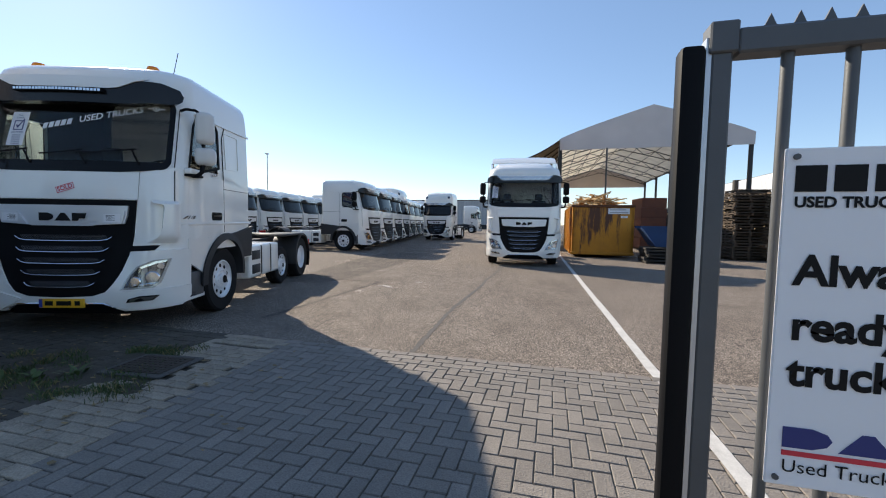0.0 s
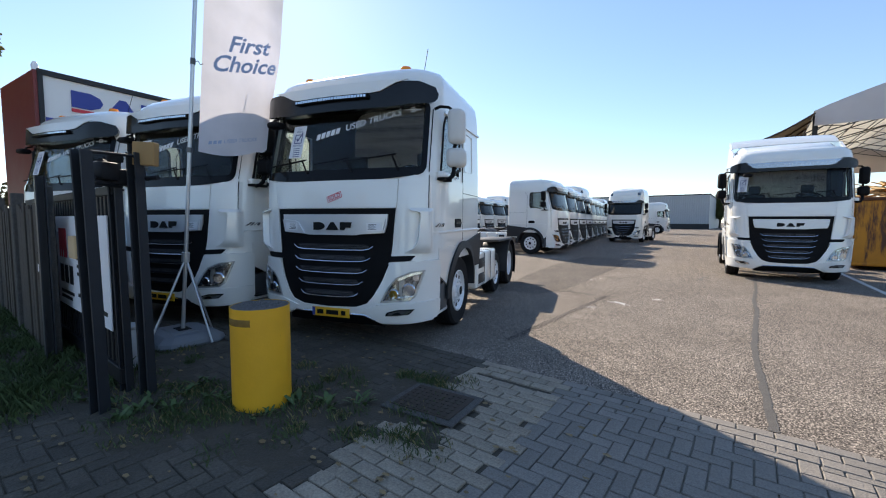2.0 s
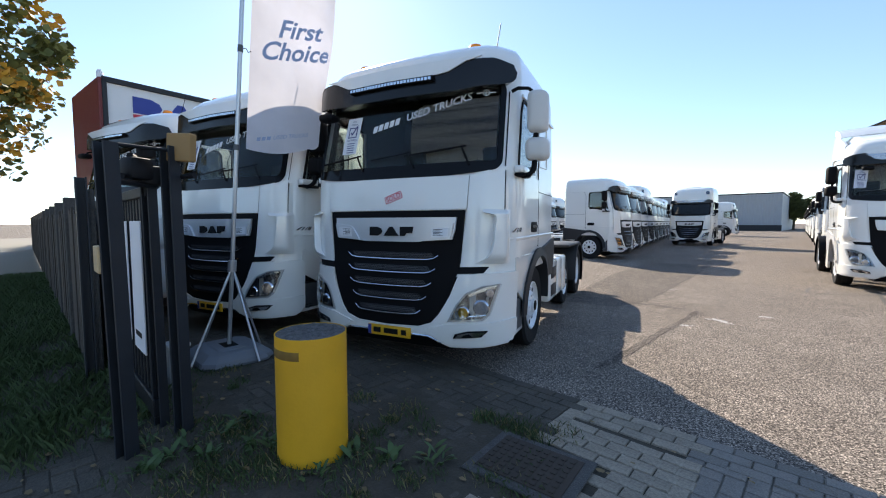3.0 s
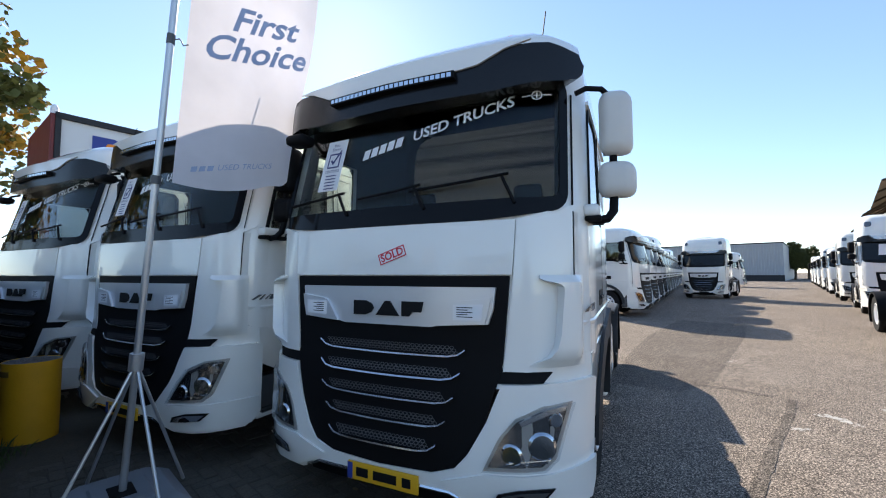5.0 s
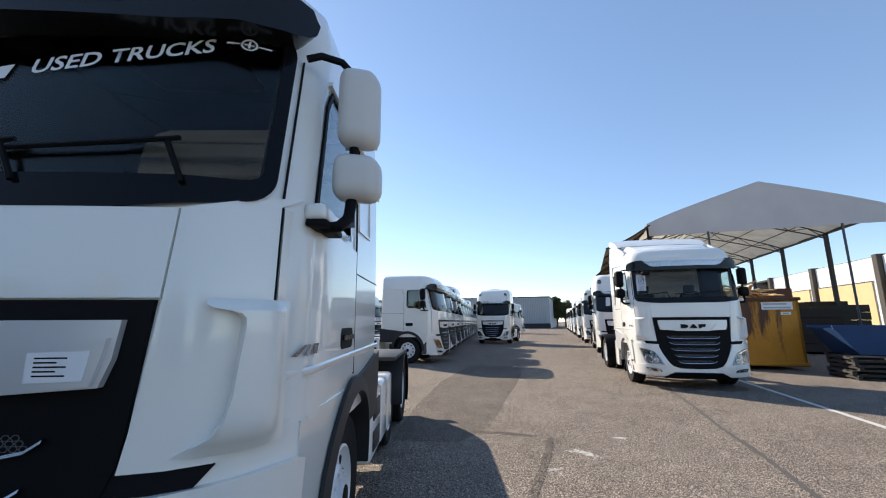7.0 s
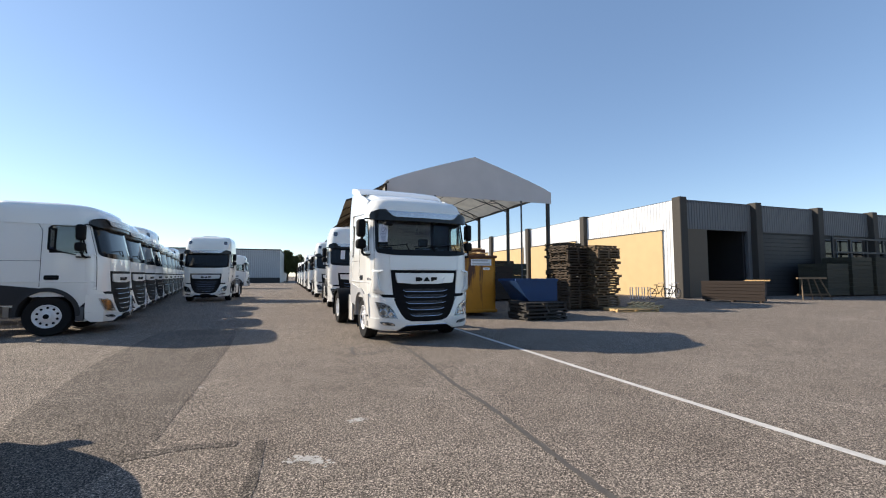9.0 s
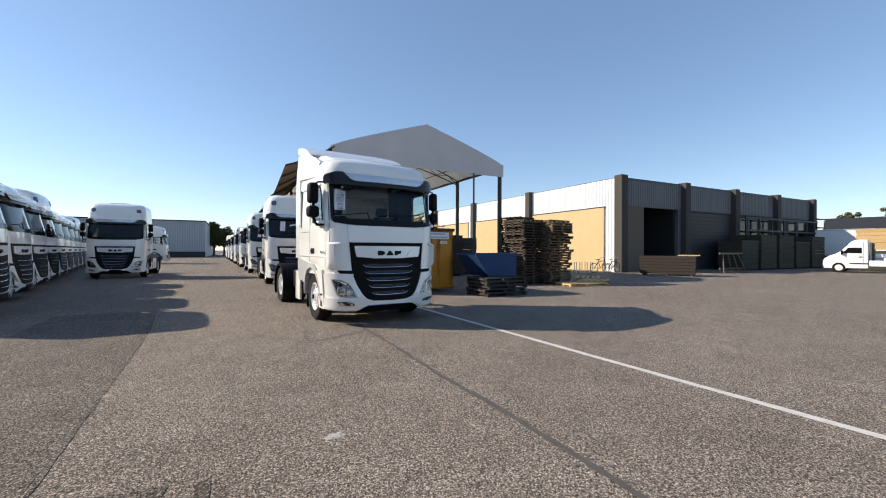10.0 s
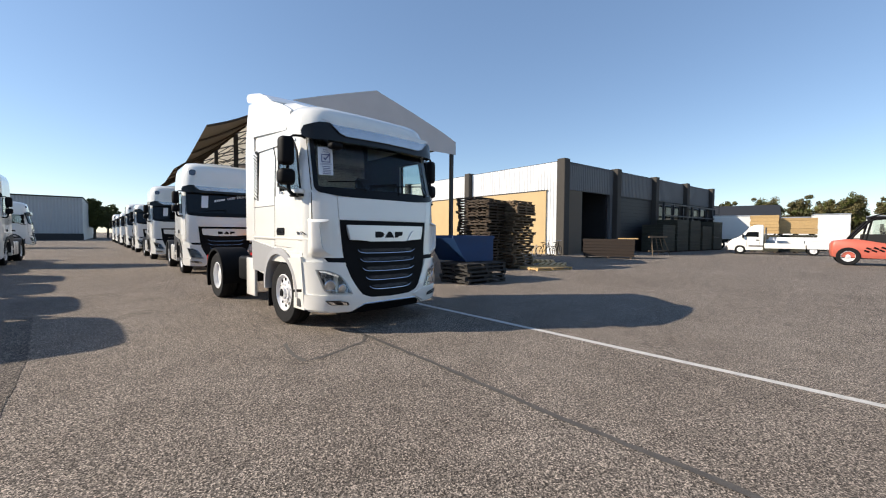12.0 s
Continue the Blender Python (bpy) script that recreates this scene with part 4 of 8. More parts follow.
        if sidebox == "fairing":
            for y0, y1 in ((2.32, 2.88), (2.945, 3.36), (3.425, 3.80)) if pusher else ((2.36, 2.85), (2.89, 3.4), (3.44, 3.95)):
                tb = bmesh.new()
                box(tb, (sg * 0.92 - 0.30, y0, 0.36), (sg * 0.92 + 0.30, y1, 0.98), 0.05, 3)
                tank = part("side_fairing", tb, PAINT, L)
                if pusher and y0 > 2.4:
                    sp = bmesh.new()
                    box(sp, (sg * 0.92 - 0.29, y0 - 0.075, 0.38), (sg * 0.92 + 0.29, y0 + 0.01, 0.96), 0.04, 2)
                    part("tank_strap", sp, BLACK, tank, "black strap between the tank panels")
                if y0 < 2.4:
                    for z in (0.44, 0.70):
                        stp = bmesh.new()
                        box(stp, (sg * 1.219 - 0.012, y0 + 0.10, z), (sg * 1.219 + 0.012, y1 - 0.10, z + 0.17), 0.02)
                        part("foot_hole", stp, PAINT_GREY, tank, "recessed foothold")
        else:
            tb = bmesh.new()
            box(tb, (sg * 1.19 - 0.03, 2.36, 0.30), (sg * 1.19 + 0.03, 2.78, 1.0), 0.02, 2)
            part("side_fairing", tb, PAINT, L, "white side panel")
            tk = bmesh.new()
            box(tk, (sg * 0.80 - 0.26, 2.90, 0.50), (sg * 0.80 + 0.26, 3.75, 0.98), 0.06, 3)
            part("fuel_tank", tk, BLACK, L, "black side tank")
    if sidebox == "panel":
        rd = bmesh.new()
        box(rd, (-0.95, 3.1, 1.0), (0.95, 3.35, 1.06), 0.01)
        part("coupling_rail", rd, RED, L, "red coupling rail")
    for sg in (-1, 1):
        add_wheel(L, sg * 1.20, fy)
        add_wheel(L, sg * 1.20, ry, twin=True)
        if pusher:
            add_wheel(L, sg * 1.16, 4.27, r=0.42)
    if spoiler:
        df = bmesh.new()
        prof = [(0.55, 3.28, 0.86), (0.80, 3.46, 0.93), (1.3, 3.64, 0.99), (1.8, 3.73, 1.02), (2.35, 3.76, 1.03)]
        rows = []
        for y, z, w in prof:
            rows.append([df.verts.new(p) for p in ((-w - 0.13, y, 3.05), (-w - 0.08, y, z - 0.16), (-w + 0.08, y, z - 0.02), (0, y, z), (w - 0.08, y, z - 0.02), (w + 0.08, y, z - 0.16), (w + 0.13, y, 3.05))])
        for a, b in zip(rows, rows[1:]):
            for k in range(6):
                df.faces.new((a[k], a[k + 1], b[k + 1], b[k]))
        df.faces.new(rows[0])
        df.faces.new(rows[-1])
        part("roof_deflector", df, PAINT, L, "white moulded roof air deflector")
        # a thin wing that rises over the rear edge of the roof
        lp = bmesh.new()
        rows = []
        for y, z, h in ((1.75, 3.72, 0.02), (1.95, 3.80, 0.10), (2.25, 3.89, 0.16), (2.60, 3.96, 0.18), (2.84, 4.01, 0.15), (2.90, 4.02, 0.06)):
            rows.append([lp.verts.new((x * 1.17, y - 0.10 * x * x, z + dz * h - 0.05 * abs(x) ** 4)) for dz in (0.5, -0.5) for x in ((-1, -0.9, -0.5, 0, 0.5, 0.9, 1) if dz > 0 else (1, 0.9, 0.5, 0, -0.5, -0.9, -1))])
        for a, b in zip(rows, rows[1:]):
            for k in range(14):
                lp.faces.new((a[k], a[(k + 1) % 14], b[(k + 1) % 14], b[k]))
        lp.faces.new(rows[0])
        lp.faces.new(rows[-1])
        part("roof_lip", lp, PAINT, L, "white rear wing of the deflector", 50)
        for sg in (-1, 1):
            sf = bmesh.new()
            patch([(2.26, 1.32), (2.74, 1.32), (2.74, 2.9), (2.70, 3.40), (2.66, 3.82), (2.30, 3.78), (2.0, 3.74), (1.6, 3.66), (1.2, 3.52), (0.9, 3.38), (0.95, 3.06), (2.26, 3.16)], lambda u, v, o, q=sg: Vector((q * (1.225 + o - 0.05 * max(0.0, v - 2.9) ** 2 - 0.20 * max(0.0, 1.6 - u) * max(0.0, v - 2.9) - 0.06 * max(0.0, u - 2.3)), u, v)), 0.022, 0.04, 0.3, sf)
            part("side_deflector", sf, PAINT, L, "white side air deflector")
            rc = bmesh.new()
            hole = [(2.06, 2.02), (2.26, 2.06), (2.26, 2.84), (2.16, 2.90), (2.06, 2.88)]
            patch(hole, lambda u, v, o, q=sg: Vector((q * (1.225 + o), u, v)), 0.026, 0.01, 0.4, rc)
            intake = part("air_intake", rc, BLACK, L, "dark air intake opening")
            for k in range(13):
                sl = bmesh.new()
                obox(sl, (sg * 1.256, 2.16, 2.09 + 0.062 * k), (0.012, 0.19, 0.024), rx=28)
                part("intake_slat", sl, PAINT, intake, "white slat of the air intake")
    return L

# ---- the setting ----


def ground_mat(name, low, high):
    """Worn asphalt with pale chippings, oil, dust and tyre wear."""
    m = bpy.data.materials.new(name)
    m.use_nodes = True
    nt = m.node_tree
    N, K = nt.nodes.new, nt.links.new
    b = nt.nodes["Principled BSDF"]
    tc = N("ShaderNodeTexCoord")

    def noise_fac(scale, detail, rough=0.5):
        n = N("ShaderNodeTexNoise")
        n.inputs["Scale"].default_value, n.inputs["Detail"].default_value, n.inputs["Roughness"].default_value = scale, detail, rough
        K(tc.outputs["Object"], n.inputs["Vector"])
        return n.outputs["Fac"]

    def ramp(fac, stops):
        r = N("ShaderNodeValToRGB")
        for i, (p, c) in enumerate(stops):
            e = r.color_ramp.elements[i] if i < 2 else r.color_ramp.elements.new(p)
            e.position, e.color = p, (*c, 1)
        K(fac, r.inputs["Fac"])
        return r.outputs["Color"]
    big = ramp(noise_fac(0.22, 6, 0.6), [(0.3, low), (0.7, high)])
    vo = N("ShaderNodeTexVoronoi")
    vo.inputs["Scale"].default_value = 118.0
    K(tc.outputs["Object"], vo.inputs["Vector"])
    chips = ramp(vo.outputs["Color"], [(0.2, (0.26, 0.26, 0.26)), (0.58, (0.95, 0.94, 0.93)), (0.86, (2.6, 2.52, 2.42))])
    mul = N("ShaderNodeMixRGB")
    mul.blend_type = "MULTIPLY"
    mul.inputs[0].default_value = 1.0
    K(big, mul.inputs[1])
    K(chips, mul.inputs[2])
    mid = ramp(noise_fac(2.2, 5, 0.65), [(0.33, (0.88, 0.875, 0.87)), (0.68, (1.10, 1.10, 1.10))])
    mul2 = N("ShaderNodeMixRGB")
    mul2.blend_type = "MULTIPLY"
    mul2.inputs[0].default_value = 1.0
    K(mul.outputs[0], mul2.inputs[1])
    K(mid, mul2.inputs[2])
    clump = ramp(noise_fac(56, 2, 0.5), [(0.38, (0.60, 0.60, 0.60)), (0.64, (1.40, 1.38, 1.36))])
    worn = ramp(noise_fac(0.7, 3, 0.55), [(0.40, (0.94, 0.935, 0.93)), (0.60, (1.05, 1.05, 1.05))])
    for more in (clump, worn):
        nx = N("ShaderNodeMixRGB")
        nx.blend_type = "MULTIPLY"
        nx.inputs[0].default_value = 1.0
        K(mul2.outputs[0], nx.inputs[1])
        K(more, nx.inputs[2])
        mul2 = nx
    K(mul2.outputs[0], b.inputs["Base Color"])
    b.inputs["Roughness"].default_value = 0.9
    b.inputs["Specular IOR Level"].default_value = 0.1
    bp = N("ShaderNodeBump")
    bp.inputs["Strength"].default_value, bp.inputs["Distance"].default_value = 0.6, 0.004
    K(vo.outputs["Distance"], bp.inputs["Height"])
    K(bp.outputs["Normal"], b.inputs["Normal"])
    return m


ASPHALT = ground_mat("worn_asphalt", (0.172, 0.148, 0.129), (0.202, 0.177, 0.155))
ASPHALT_DARK = ground_mat("older_darker_asphalt", (0.122, 0.106, 0.094), (0.147, 0.129, 0.114))
ASPHALT_SEAM = ground_mat("dark_patched_asphalt", (0.105, 0.092, 0.082), (0.138, 0.122, 0.108))
BED = mat("sandy_joint", (0.25, 0.225, 0.185), 0.95, vary=0.3, scale=20, bump=0.4, bump_scale=200)
DIRTY_BRICK = mat("dirty_old_paving_brick", (0.075, 0.064, 0.050), 0.95, vary=0.5, scale=2.5, bump=0.9, bump_scale=70, fine=0.55, per_object=0.3)
OLD_BRICK = mat("worn_pale_paving_brick", (0.28, 0.232, 0.178), 0.95, vary=0.4, scale=5, bump=0.9, bump_scale=70, fine=0.55, per_object=0.25)
BRICK = mat("grey_paving_brick", (0.195, 0.172, 0.150), 0.85, vary=0.3, scale=3, bump=0.7, bump_scale=90, fine=0.45, per_object=0.22)
EARTH = mat("dry_earth", (0.062, 0.051, 0.037), 0.95, vary=0.4, scale=6, bump=0.8, bump_scale=60, fine=0.4)
GRASS = mat("grass_blades", (0.055, 0.085, 0.024), 0.7, vary=0.3, scale=2, per_object=0.25)
DRY_GRASS = mat("dry_grass_blades", (0.20, 0.17, 0.07), 0.8, vary=0.3, scale=2, per_object=0.25)
ROADPAINT = mat("worn_white_road_paint", (0.52, 0.50, 0.47), 0.8, vary=0.35, scale=10, bump=0.3, bump_scale=120, fine=0.25)
TAR = mat("bitumen_seam", (0.082, 0.072, 0.063), 0.75, vary=0.45, scale=9, bump=0.6, bump_scale=120, fine=0.5)
TIMBER = mat("weathered_timber", (0.062, 0.043, 0.029), 0.85, vary=0.35, scale=6, bump=0.3, bump_scale=80, per_object=0.3)
FRESH_TIMBER = mat("fresh_sawn_timber", (0.50, 0.33, 0.15), 0.75, vary=0.2, scale=8, bump=0.2, bump_scale=80, per_object=0.2)
DARK_TIMBER = mat("brown_fence_board", (0.055, 0.045, 0.037), 0.85, vary=0.35, scale=5, bump=0.35, bump_scale=70, per_object=0.3)
# impregnated packs by the hall; also the shadow-dark lower packs behind the van
GREEN_TIMBER = mat("impregnated_and_shadow_timber", (0.042, 0.040, 0.027), 0.85, vary=0.3, scale=5, bump=0.3, bump_scale=60, per_object=0.25)
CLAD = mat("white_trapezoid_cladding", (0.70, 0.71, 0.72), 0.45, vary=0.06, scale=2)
# far darker than CLAD: the front's shade is put into this colour
FASCIA = mat("shade_grey_fascia", (0.125, 0.128, 0.134), 0.6, vary=0.1, scale=1)
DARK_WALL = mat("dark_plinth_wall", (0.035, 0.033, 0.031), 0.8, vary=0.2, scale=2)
CLAD_GREY = mat("grey_cladding", (0.36, 0.38, 0.40), 0.5, vary=0.06, scale=1)
PANEL_SAND = mat("sand_coloured_panel", (0.52, 0.37, 0.19), 0.7, vary=0.1, scale=1.5)
# front counterpart of PANEL_SAND, browned and darkened to hold the shade there
SHADE_PANEL = mat("shade_browned_panel", (0.115, 0.090, 0.066), 0.75, vary=0.15, scale=1.5)
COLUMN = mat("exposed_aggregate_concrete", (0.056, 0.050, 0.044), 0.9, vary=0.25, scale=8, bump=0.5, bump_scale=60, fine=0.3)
CANVAS = mat("white_pvc_sheet", (0.74, 0.74, 0.72), 0.5, vary=0.08, scale=0.8)
# CANVAS made darker and warmer; the tint offsets blue sky fill on the gable
GABLE = mat("warm_tinted_pvc_gable_sheet", (0.60, 0.54, 0.52), 0.55, vary=0.14, scale=0.8)
CANVAS_ROOF = sheet_mat("white_pvc_roof_sheet", (0.72, 0.67, 0.56), 0.35)


def worn_paint(name, paint, under, amount, streak=4.0, centre=(0, 0, 0), reach=1.0, worst=0.0):
    """Paint that has flaked and run with rust in upright streaks, worst round a centre."""
    m = mat(name, paint, 0.6, vary=0.25, scale=2.2, bump=0.2, bump_scale=40)
    nt = m.node_tree
    b = nt.nodes["Principled BSDF"]
    tc = nt.nodes.new("ShaderNodeTexCoord")
    mp = nt.nodes.new("ShaderNodeMapping")
    mp.inputs["Scale"].default_value = (streak, streak, 0.6)
    no = nt.nodes.new("ShaderNodeTexNoise")
    no.inputs["Scale"].default_value, no.inputs["Detail"].default_value, no.inputs["Roughness"].default_value = 1.1, 8.0, 0.7
    nt.links.new(tc.outputs["Object"], mp.inputs["Vector"])
    nt.links.new(mp.outputs["Vector"], no.inputs["Vector"])
    rp = nt.nodes.new("ShaderNodeValToRGB")
    rp.color_ramp.elements[0].position, rp.color_ramp.elements[1].position = 0.62 - amount, 0.70 - 0.6 * amount
    far = nt.nodes.new("ShaderNodeVectorMath")
    far.operation = "DISTANCE"
    far.inputs[1].default_value = centre
    nt.links.new(tc.outputs["Object"], far.inputs[0])
    mr = nt.nodes.new("ShaderNodeMapRange")
    mr.inputs["From Min"].default_value, mr.inputs["From Max"].default_value = 0.2, reach
    mr.inputs["To Min"].default_value, mr.inputs["To Max"].default_value = worst, -0.4 * worst
    nt.links.new(far.outputs["Value"], mr.inputs["Value"])
    ad = nt.nodes.new("ShaderNodeMath")
    nt.links.new(no.outputs["Fac"], ad.inputs[0])
    nt.links.new(mr.outputs[0], ad.inputs[1])
    nt.links.new(ad.outputs[0], rp.inputs["Fac"])
    mx = nt.nodes.new("ShaderNodeMixRGB")
    mx.inputs[2].default_value = (*under, 1)
    old = b.inputs["Base Color"].links[0].from_socket
    nt.links.new(rp.outputs["Color"], mx.inputs[0])
    nt.links.new(old, mx.inputs[1])
    nt.links.new(mx.outputs[0], b.inputs["Base Color"])
    return m


SKIP_YELLOW = worn_paint("rusty_yellow_skip_paint", (0.50, 0.205, 0.009), (0.085, 0.030, 0.012), 0.10, 4.0, (0.95, 0.0, 1.75), 1.5, 0.16)
SKIP_BLUE = mat("blue_skip_paint", (0.004, 0.038, 0.125), 0.65, vary=0.25, scale=2.5)
RUST = mat("rust", (0.11, 0.045, 0.02), 0.9, vary=0.5, scale=6, bump=0.4, bump_scale=60)
ORANGE = mat("orange_red_machine_paint", (0.50, 0.115, 0.075), 0.45, vary=0.15, scale=4)
BARK = mat("tree_bark", (0.07, 0.055, 0.04), 0.95, vary=0.35, scale=6, bump=0.6, bump_scale=30)
LEAF = mat("maple_leaf", (0.085, 0.095, 0.022), 0.6, vary=0.4, scale=1.2, per_object=0.35)
LEAF_GOLD = mat("golden_maple_leaf", (0.34, 0.20, 0.02), 0.6, vary=0.35, scale=1.5, per_object=0.3)
LEAF_DARK = mat("dark_autumn_leaf", (0.115, 0.098, 0.038), 0.65, vary=0.4, scale=0.8, per_object=0.35)
FLAG = sheet_mat("white_flag_cloth", (0.74, 0.71, 0.75), 0.30)
GREYBOX = mat("light_grey_box", (0.42, 0.42, 0.42), 0.6, vary=0.1)
ALU = mat("brushed_aluminium_pole", (0.55, 0.56, 0.58), 0.35, metal=0.7, vary=0.08)
BASEPLASTIC = mat("grey_plastic_base", (0.17, 0.18, 0.20), 0.6, vary=0.15, bump=0.1, bump_scale=150)

g = bmesh.new()
gx = [-700, -60, -20, -8, 0, 8, 20, 60, 700]
gv = {(i, j): g.verts.new((x, y + 100, 0)) for i, x in enumerate(gx) for j, y in enumerate(gx)}
for i in range(8):
    for j in range(8):
        g.faces.new((gv[i, j], gv[i + 1, j], gv[i + 1, j + 1], gv[i, j + 1]))
solid("ground", g, ASPHALT, "worn brown-grey asphalt yard with pale chippings", "ground", kind="structure", smooth=0)


def flat(name, poly, material, label, category, z=0.004, kind="structure"):
    bm = bmesh.new()
    bm.faces.new([bm.verts.new((x, y, z)) for x, y in poly])
    return solid(name, bm, material, label, category, kind=kind, smooth=0)


# painted line, seams, patches
EDGE = 5.25
line = bmesh.new()
random.seed(3)
n = 90
left, right = [], []
for i in range(n + 1):
    y = 1.5 + 40 * i / n
    x = 3.33 - 0.038 * y
    left.append(line.verts.new((x - 0.055 + random.uniform(-0.006, 0.006), y, 0.0285 if y < EDGE else 0.005)))
    right.append(line.verts.new((x + 0.055 + random.uniform(-0.006, 0.006), y, 0.0285 if y < EDGE else 0.005)))
for i in range(n):
    line.faces.new((left[i], right[i], right[i + 1], left[i + 1]))
solid("painted_line", line, ROADPAINT, "worn white line painted on the yard", "road marking", kind="structure", smooth=0)


def seam(points, w, seed, material=None):
    random.seed(seed)
    bm = bmesh.new()
    a, b = [], []
    for (x0, y0), (x1, y1) in zip(points, points[1:]):
        k = max(2, int(math.dist((x0, y0), (x1, y1)) / 0.12))
        nx, ny = (y1 - y0), -(x1 - x0)
        q = math.hypot(nx, ny)
        for i in range(k):
            f = i / k
            o = random.uniform(-0.009, 0.009)
            ww = w * random.uniform(0.75, 1.1)
            x, y = x0 + (x1 - x0) * f + nx / q * o, y0 + (y1 - y0) * f + ny / q * o
            a.append(bm.verts.new((x - nx / q * ww / 2, y - ny / q * ww / 2, 0.004)))
            b.append(bm.verts.new((x + nx / q * ww / 2, y + ny / q * ww / 2, 0.004)))
    for i in range(len(a) - 1):
        bm.faces.new((a[i], b[i], b[i + 1], a[i + 1]))
    return solid("asphalt_seam", bm, material or TAR, "dark bitumen seam in the asphalt", "seam", kind="structure", smooth=0)


seam([(0.66, 5.3), (0.55, 7.7), (0.60, 10.2), (0.56, 11.2), (0.61, 13.0), (0.60, 15.5), (0.5, 22)], 0.07, 1)
seam([(0.58, 14.5), (0.40, 14.22), (-0.27, 13.92), (-0.52, 13.88), (-0.55, 14.2), (-0.45, 14.9)], 0.06, 4)
seam([(-3.3, 19.0), (-2.99, 15.9), (-2.88, 13.0), (-2.80, 11.1), (-2.76, 10.2)], 0.035, 3, ASPHALT_SEAM)
seam([(-2.95, 10.0), (-2.41, 10.09), (-1.90, 10.0)], 0.13, 5, ASPHALT_SEAM)
seam([(-1.83, 10.05), (-1.82, 9.4), (-1.88, 8.2), (-1.90, 7.2), (-1.95, 6.0)], 0.10, 2, ASPHALT_SEAM)
flat("asphalt_patch", [(-3.9, 9.3), (-3.0, 9.45), (-2.80, 10.1), (-2.81, 11.1), (-2.89, 13.0), (-3.0, 15.9), (-3.3, 19.0), (-5.2, 19.0), (-4.9, 14.5), (-4.4, 11.5)], ASPHALT_DARK, "older darker asphalt beside the crack", "asphalt", 0.0025)


def spot(x, y, r, seed):
    """Old paint worn down to flecks."""
    random.seed(seed)
    bm = bmesh.new()
    arms = [(random.uniform(0, 6.283), random.uniform(0.6, 1.6)) for _ in range(4)]
    for k in range(150):
        a0, l0 = arms[k % 4]
        q = r * l0 * random.random()
        cx, cy, rr = x + q * math.cos(a0) + random.gauss(0, r * 0.16), y + q * math.sin(a0) * 0.8 + random.gauss(0, r * 0.16), r * random.uniform(0.03, 0.13)
        vs = []
        for i in range(7):
            a = 2 * math.pi * i / 7
            o = rr * random.uniform(0.4, 1.3)
            vs.append(bm.verts.new((cx + o * math.cos(a), cy + o * math.sin(a), 0.003 + 0.00002 * k)))
        bm.faces.new(vs)
    return solid("paint_spot", bm, OLD_PAINT, "faded patch of old white paint on asphalt", "road marking", kind="structure", smooth=0)


OLD_PAINT = mat("faded_road_paint", (0.42, 0.40, 0.37), 0.85, vary=0.4, scale=25, bump=0.3, bump_scale=120, fine=0.3)
for i, (x, y, r) in enumerate([(-1.40, 9.50, 0.16), (-1.71, 8.80, 0.08), (-0.95, 10.30, 0.10), (-2.8, 12.24, 0.05)]):
    spot(x, y, r, i)

# verge with bare earth, kerb band and cover
BLOBS = [(-2.70, 3.25, 0.50), (-2.15, 3.55, 0.36), (-1.72, 3.95, 0.36), (-3.25, 2.95, 0.45), (-2.85, 2.60, 0.34), (-3.75, 2.75, 0.50), (-4.4, 2.6, 0.62), (-1.90, 4.38, 0.28), (-2.65, 4.10, 0.34), (-1.98, 2.95, 0.26), (-1.25, 3.66, 0.17), (-5.2, 2.3, 0.8), (-6.3, 2.2, 0.9), (-7.6, 2.2, 0.95), (-9.2, 2.1, 1.0), (-11, 2.1, 1.1), (-13, 2.0, 1.1), (-15.5, 2.0, 1.2), (-4.6, 3.2, 0.5)]


def earth_z(x, y):
    """Height of the loose earth, which spills in tongues over the old bricks."""
    d = max(1.15 - math.hypot(x - a, y - b) / r for a, b, r in BLOBS)
    n = noise.noise(Vector((x * 2.3, y * 2.3, 0))) * 0.45 + noise.noise(Vector((x * 8, y * 8, 3))) * 0.25
    return 0.017 + 0.014 * min(1.2, d * 1.3 + n) + 0.009 * noise.noise(Vector((x * 14, y * 14, 5))) + 0.006 * noise.noise(Vector((x * 40, y * 40, 7)))


v_ = bmesh.new()
vx, vy = [-17 + 0.20 * i for i in range(56)] + [-5.8 + 0.03 * i for i in range(165)], [1.0 + 0.03 * j for j in range(128)]
vg = {(i, j): v_.verts.new((x_, y_, max(0.004, earth_z(x_, y_)))) for i, x_ in enumerate(vx) for j, y_ in enumerate(vy)}
for i in range(len(vx) - 1):
    for j in range(len(vy) - 1):
        if max(vg[i + a, j + b].co.z for a in (0, 1) for b in (0, 1)) > 0.012:
            v_.faces.new((vg[i, j], vg[i + 1, j], vg[i + 1, j + 1], vg[i, j + 1]))
solid("verge", v_, EARTH, "bare earth spread over old paving bricks", "verge", kind="structure", smooth=60)
flat("paving_bed", [(-60, -30), (60, -30), (60, EDGE), (-60, EDGE)], BED, "sandy joints between paving bricks", "paving", 0.006)

flat("earth_joints", [(-9, 1.0), (-0.58, 1.0), (-0.86, EDGE - 0.01), (-9, EDGE - 0.01)], EARTH, "dark earth in the joints of the old bricks", "paving", 0.0105)

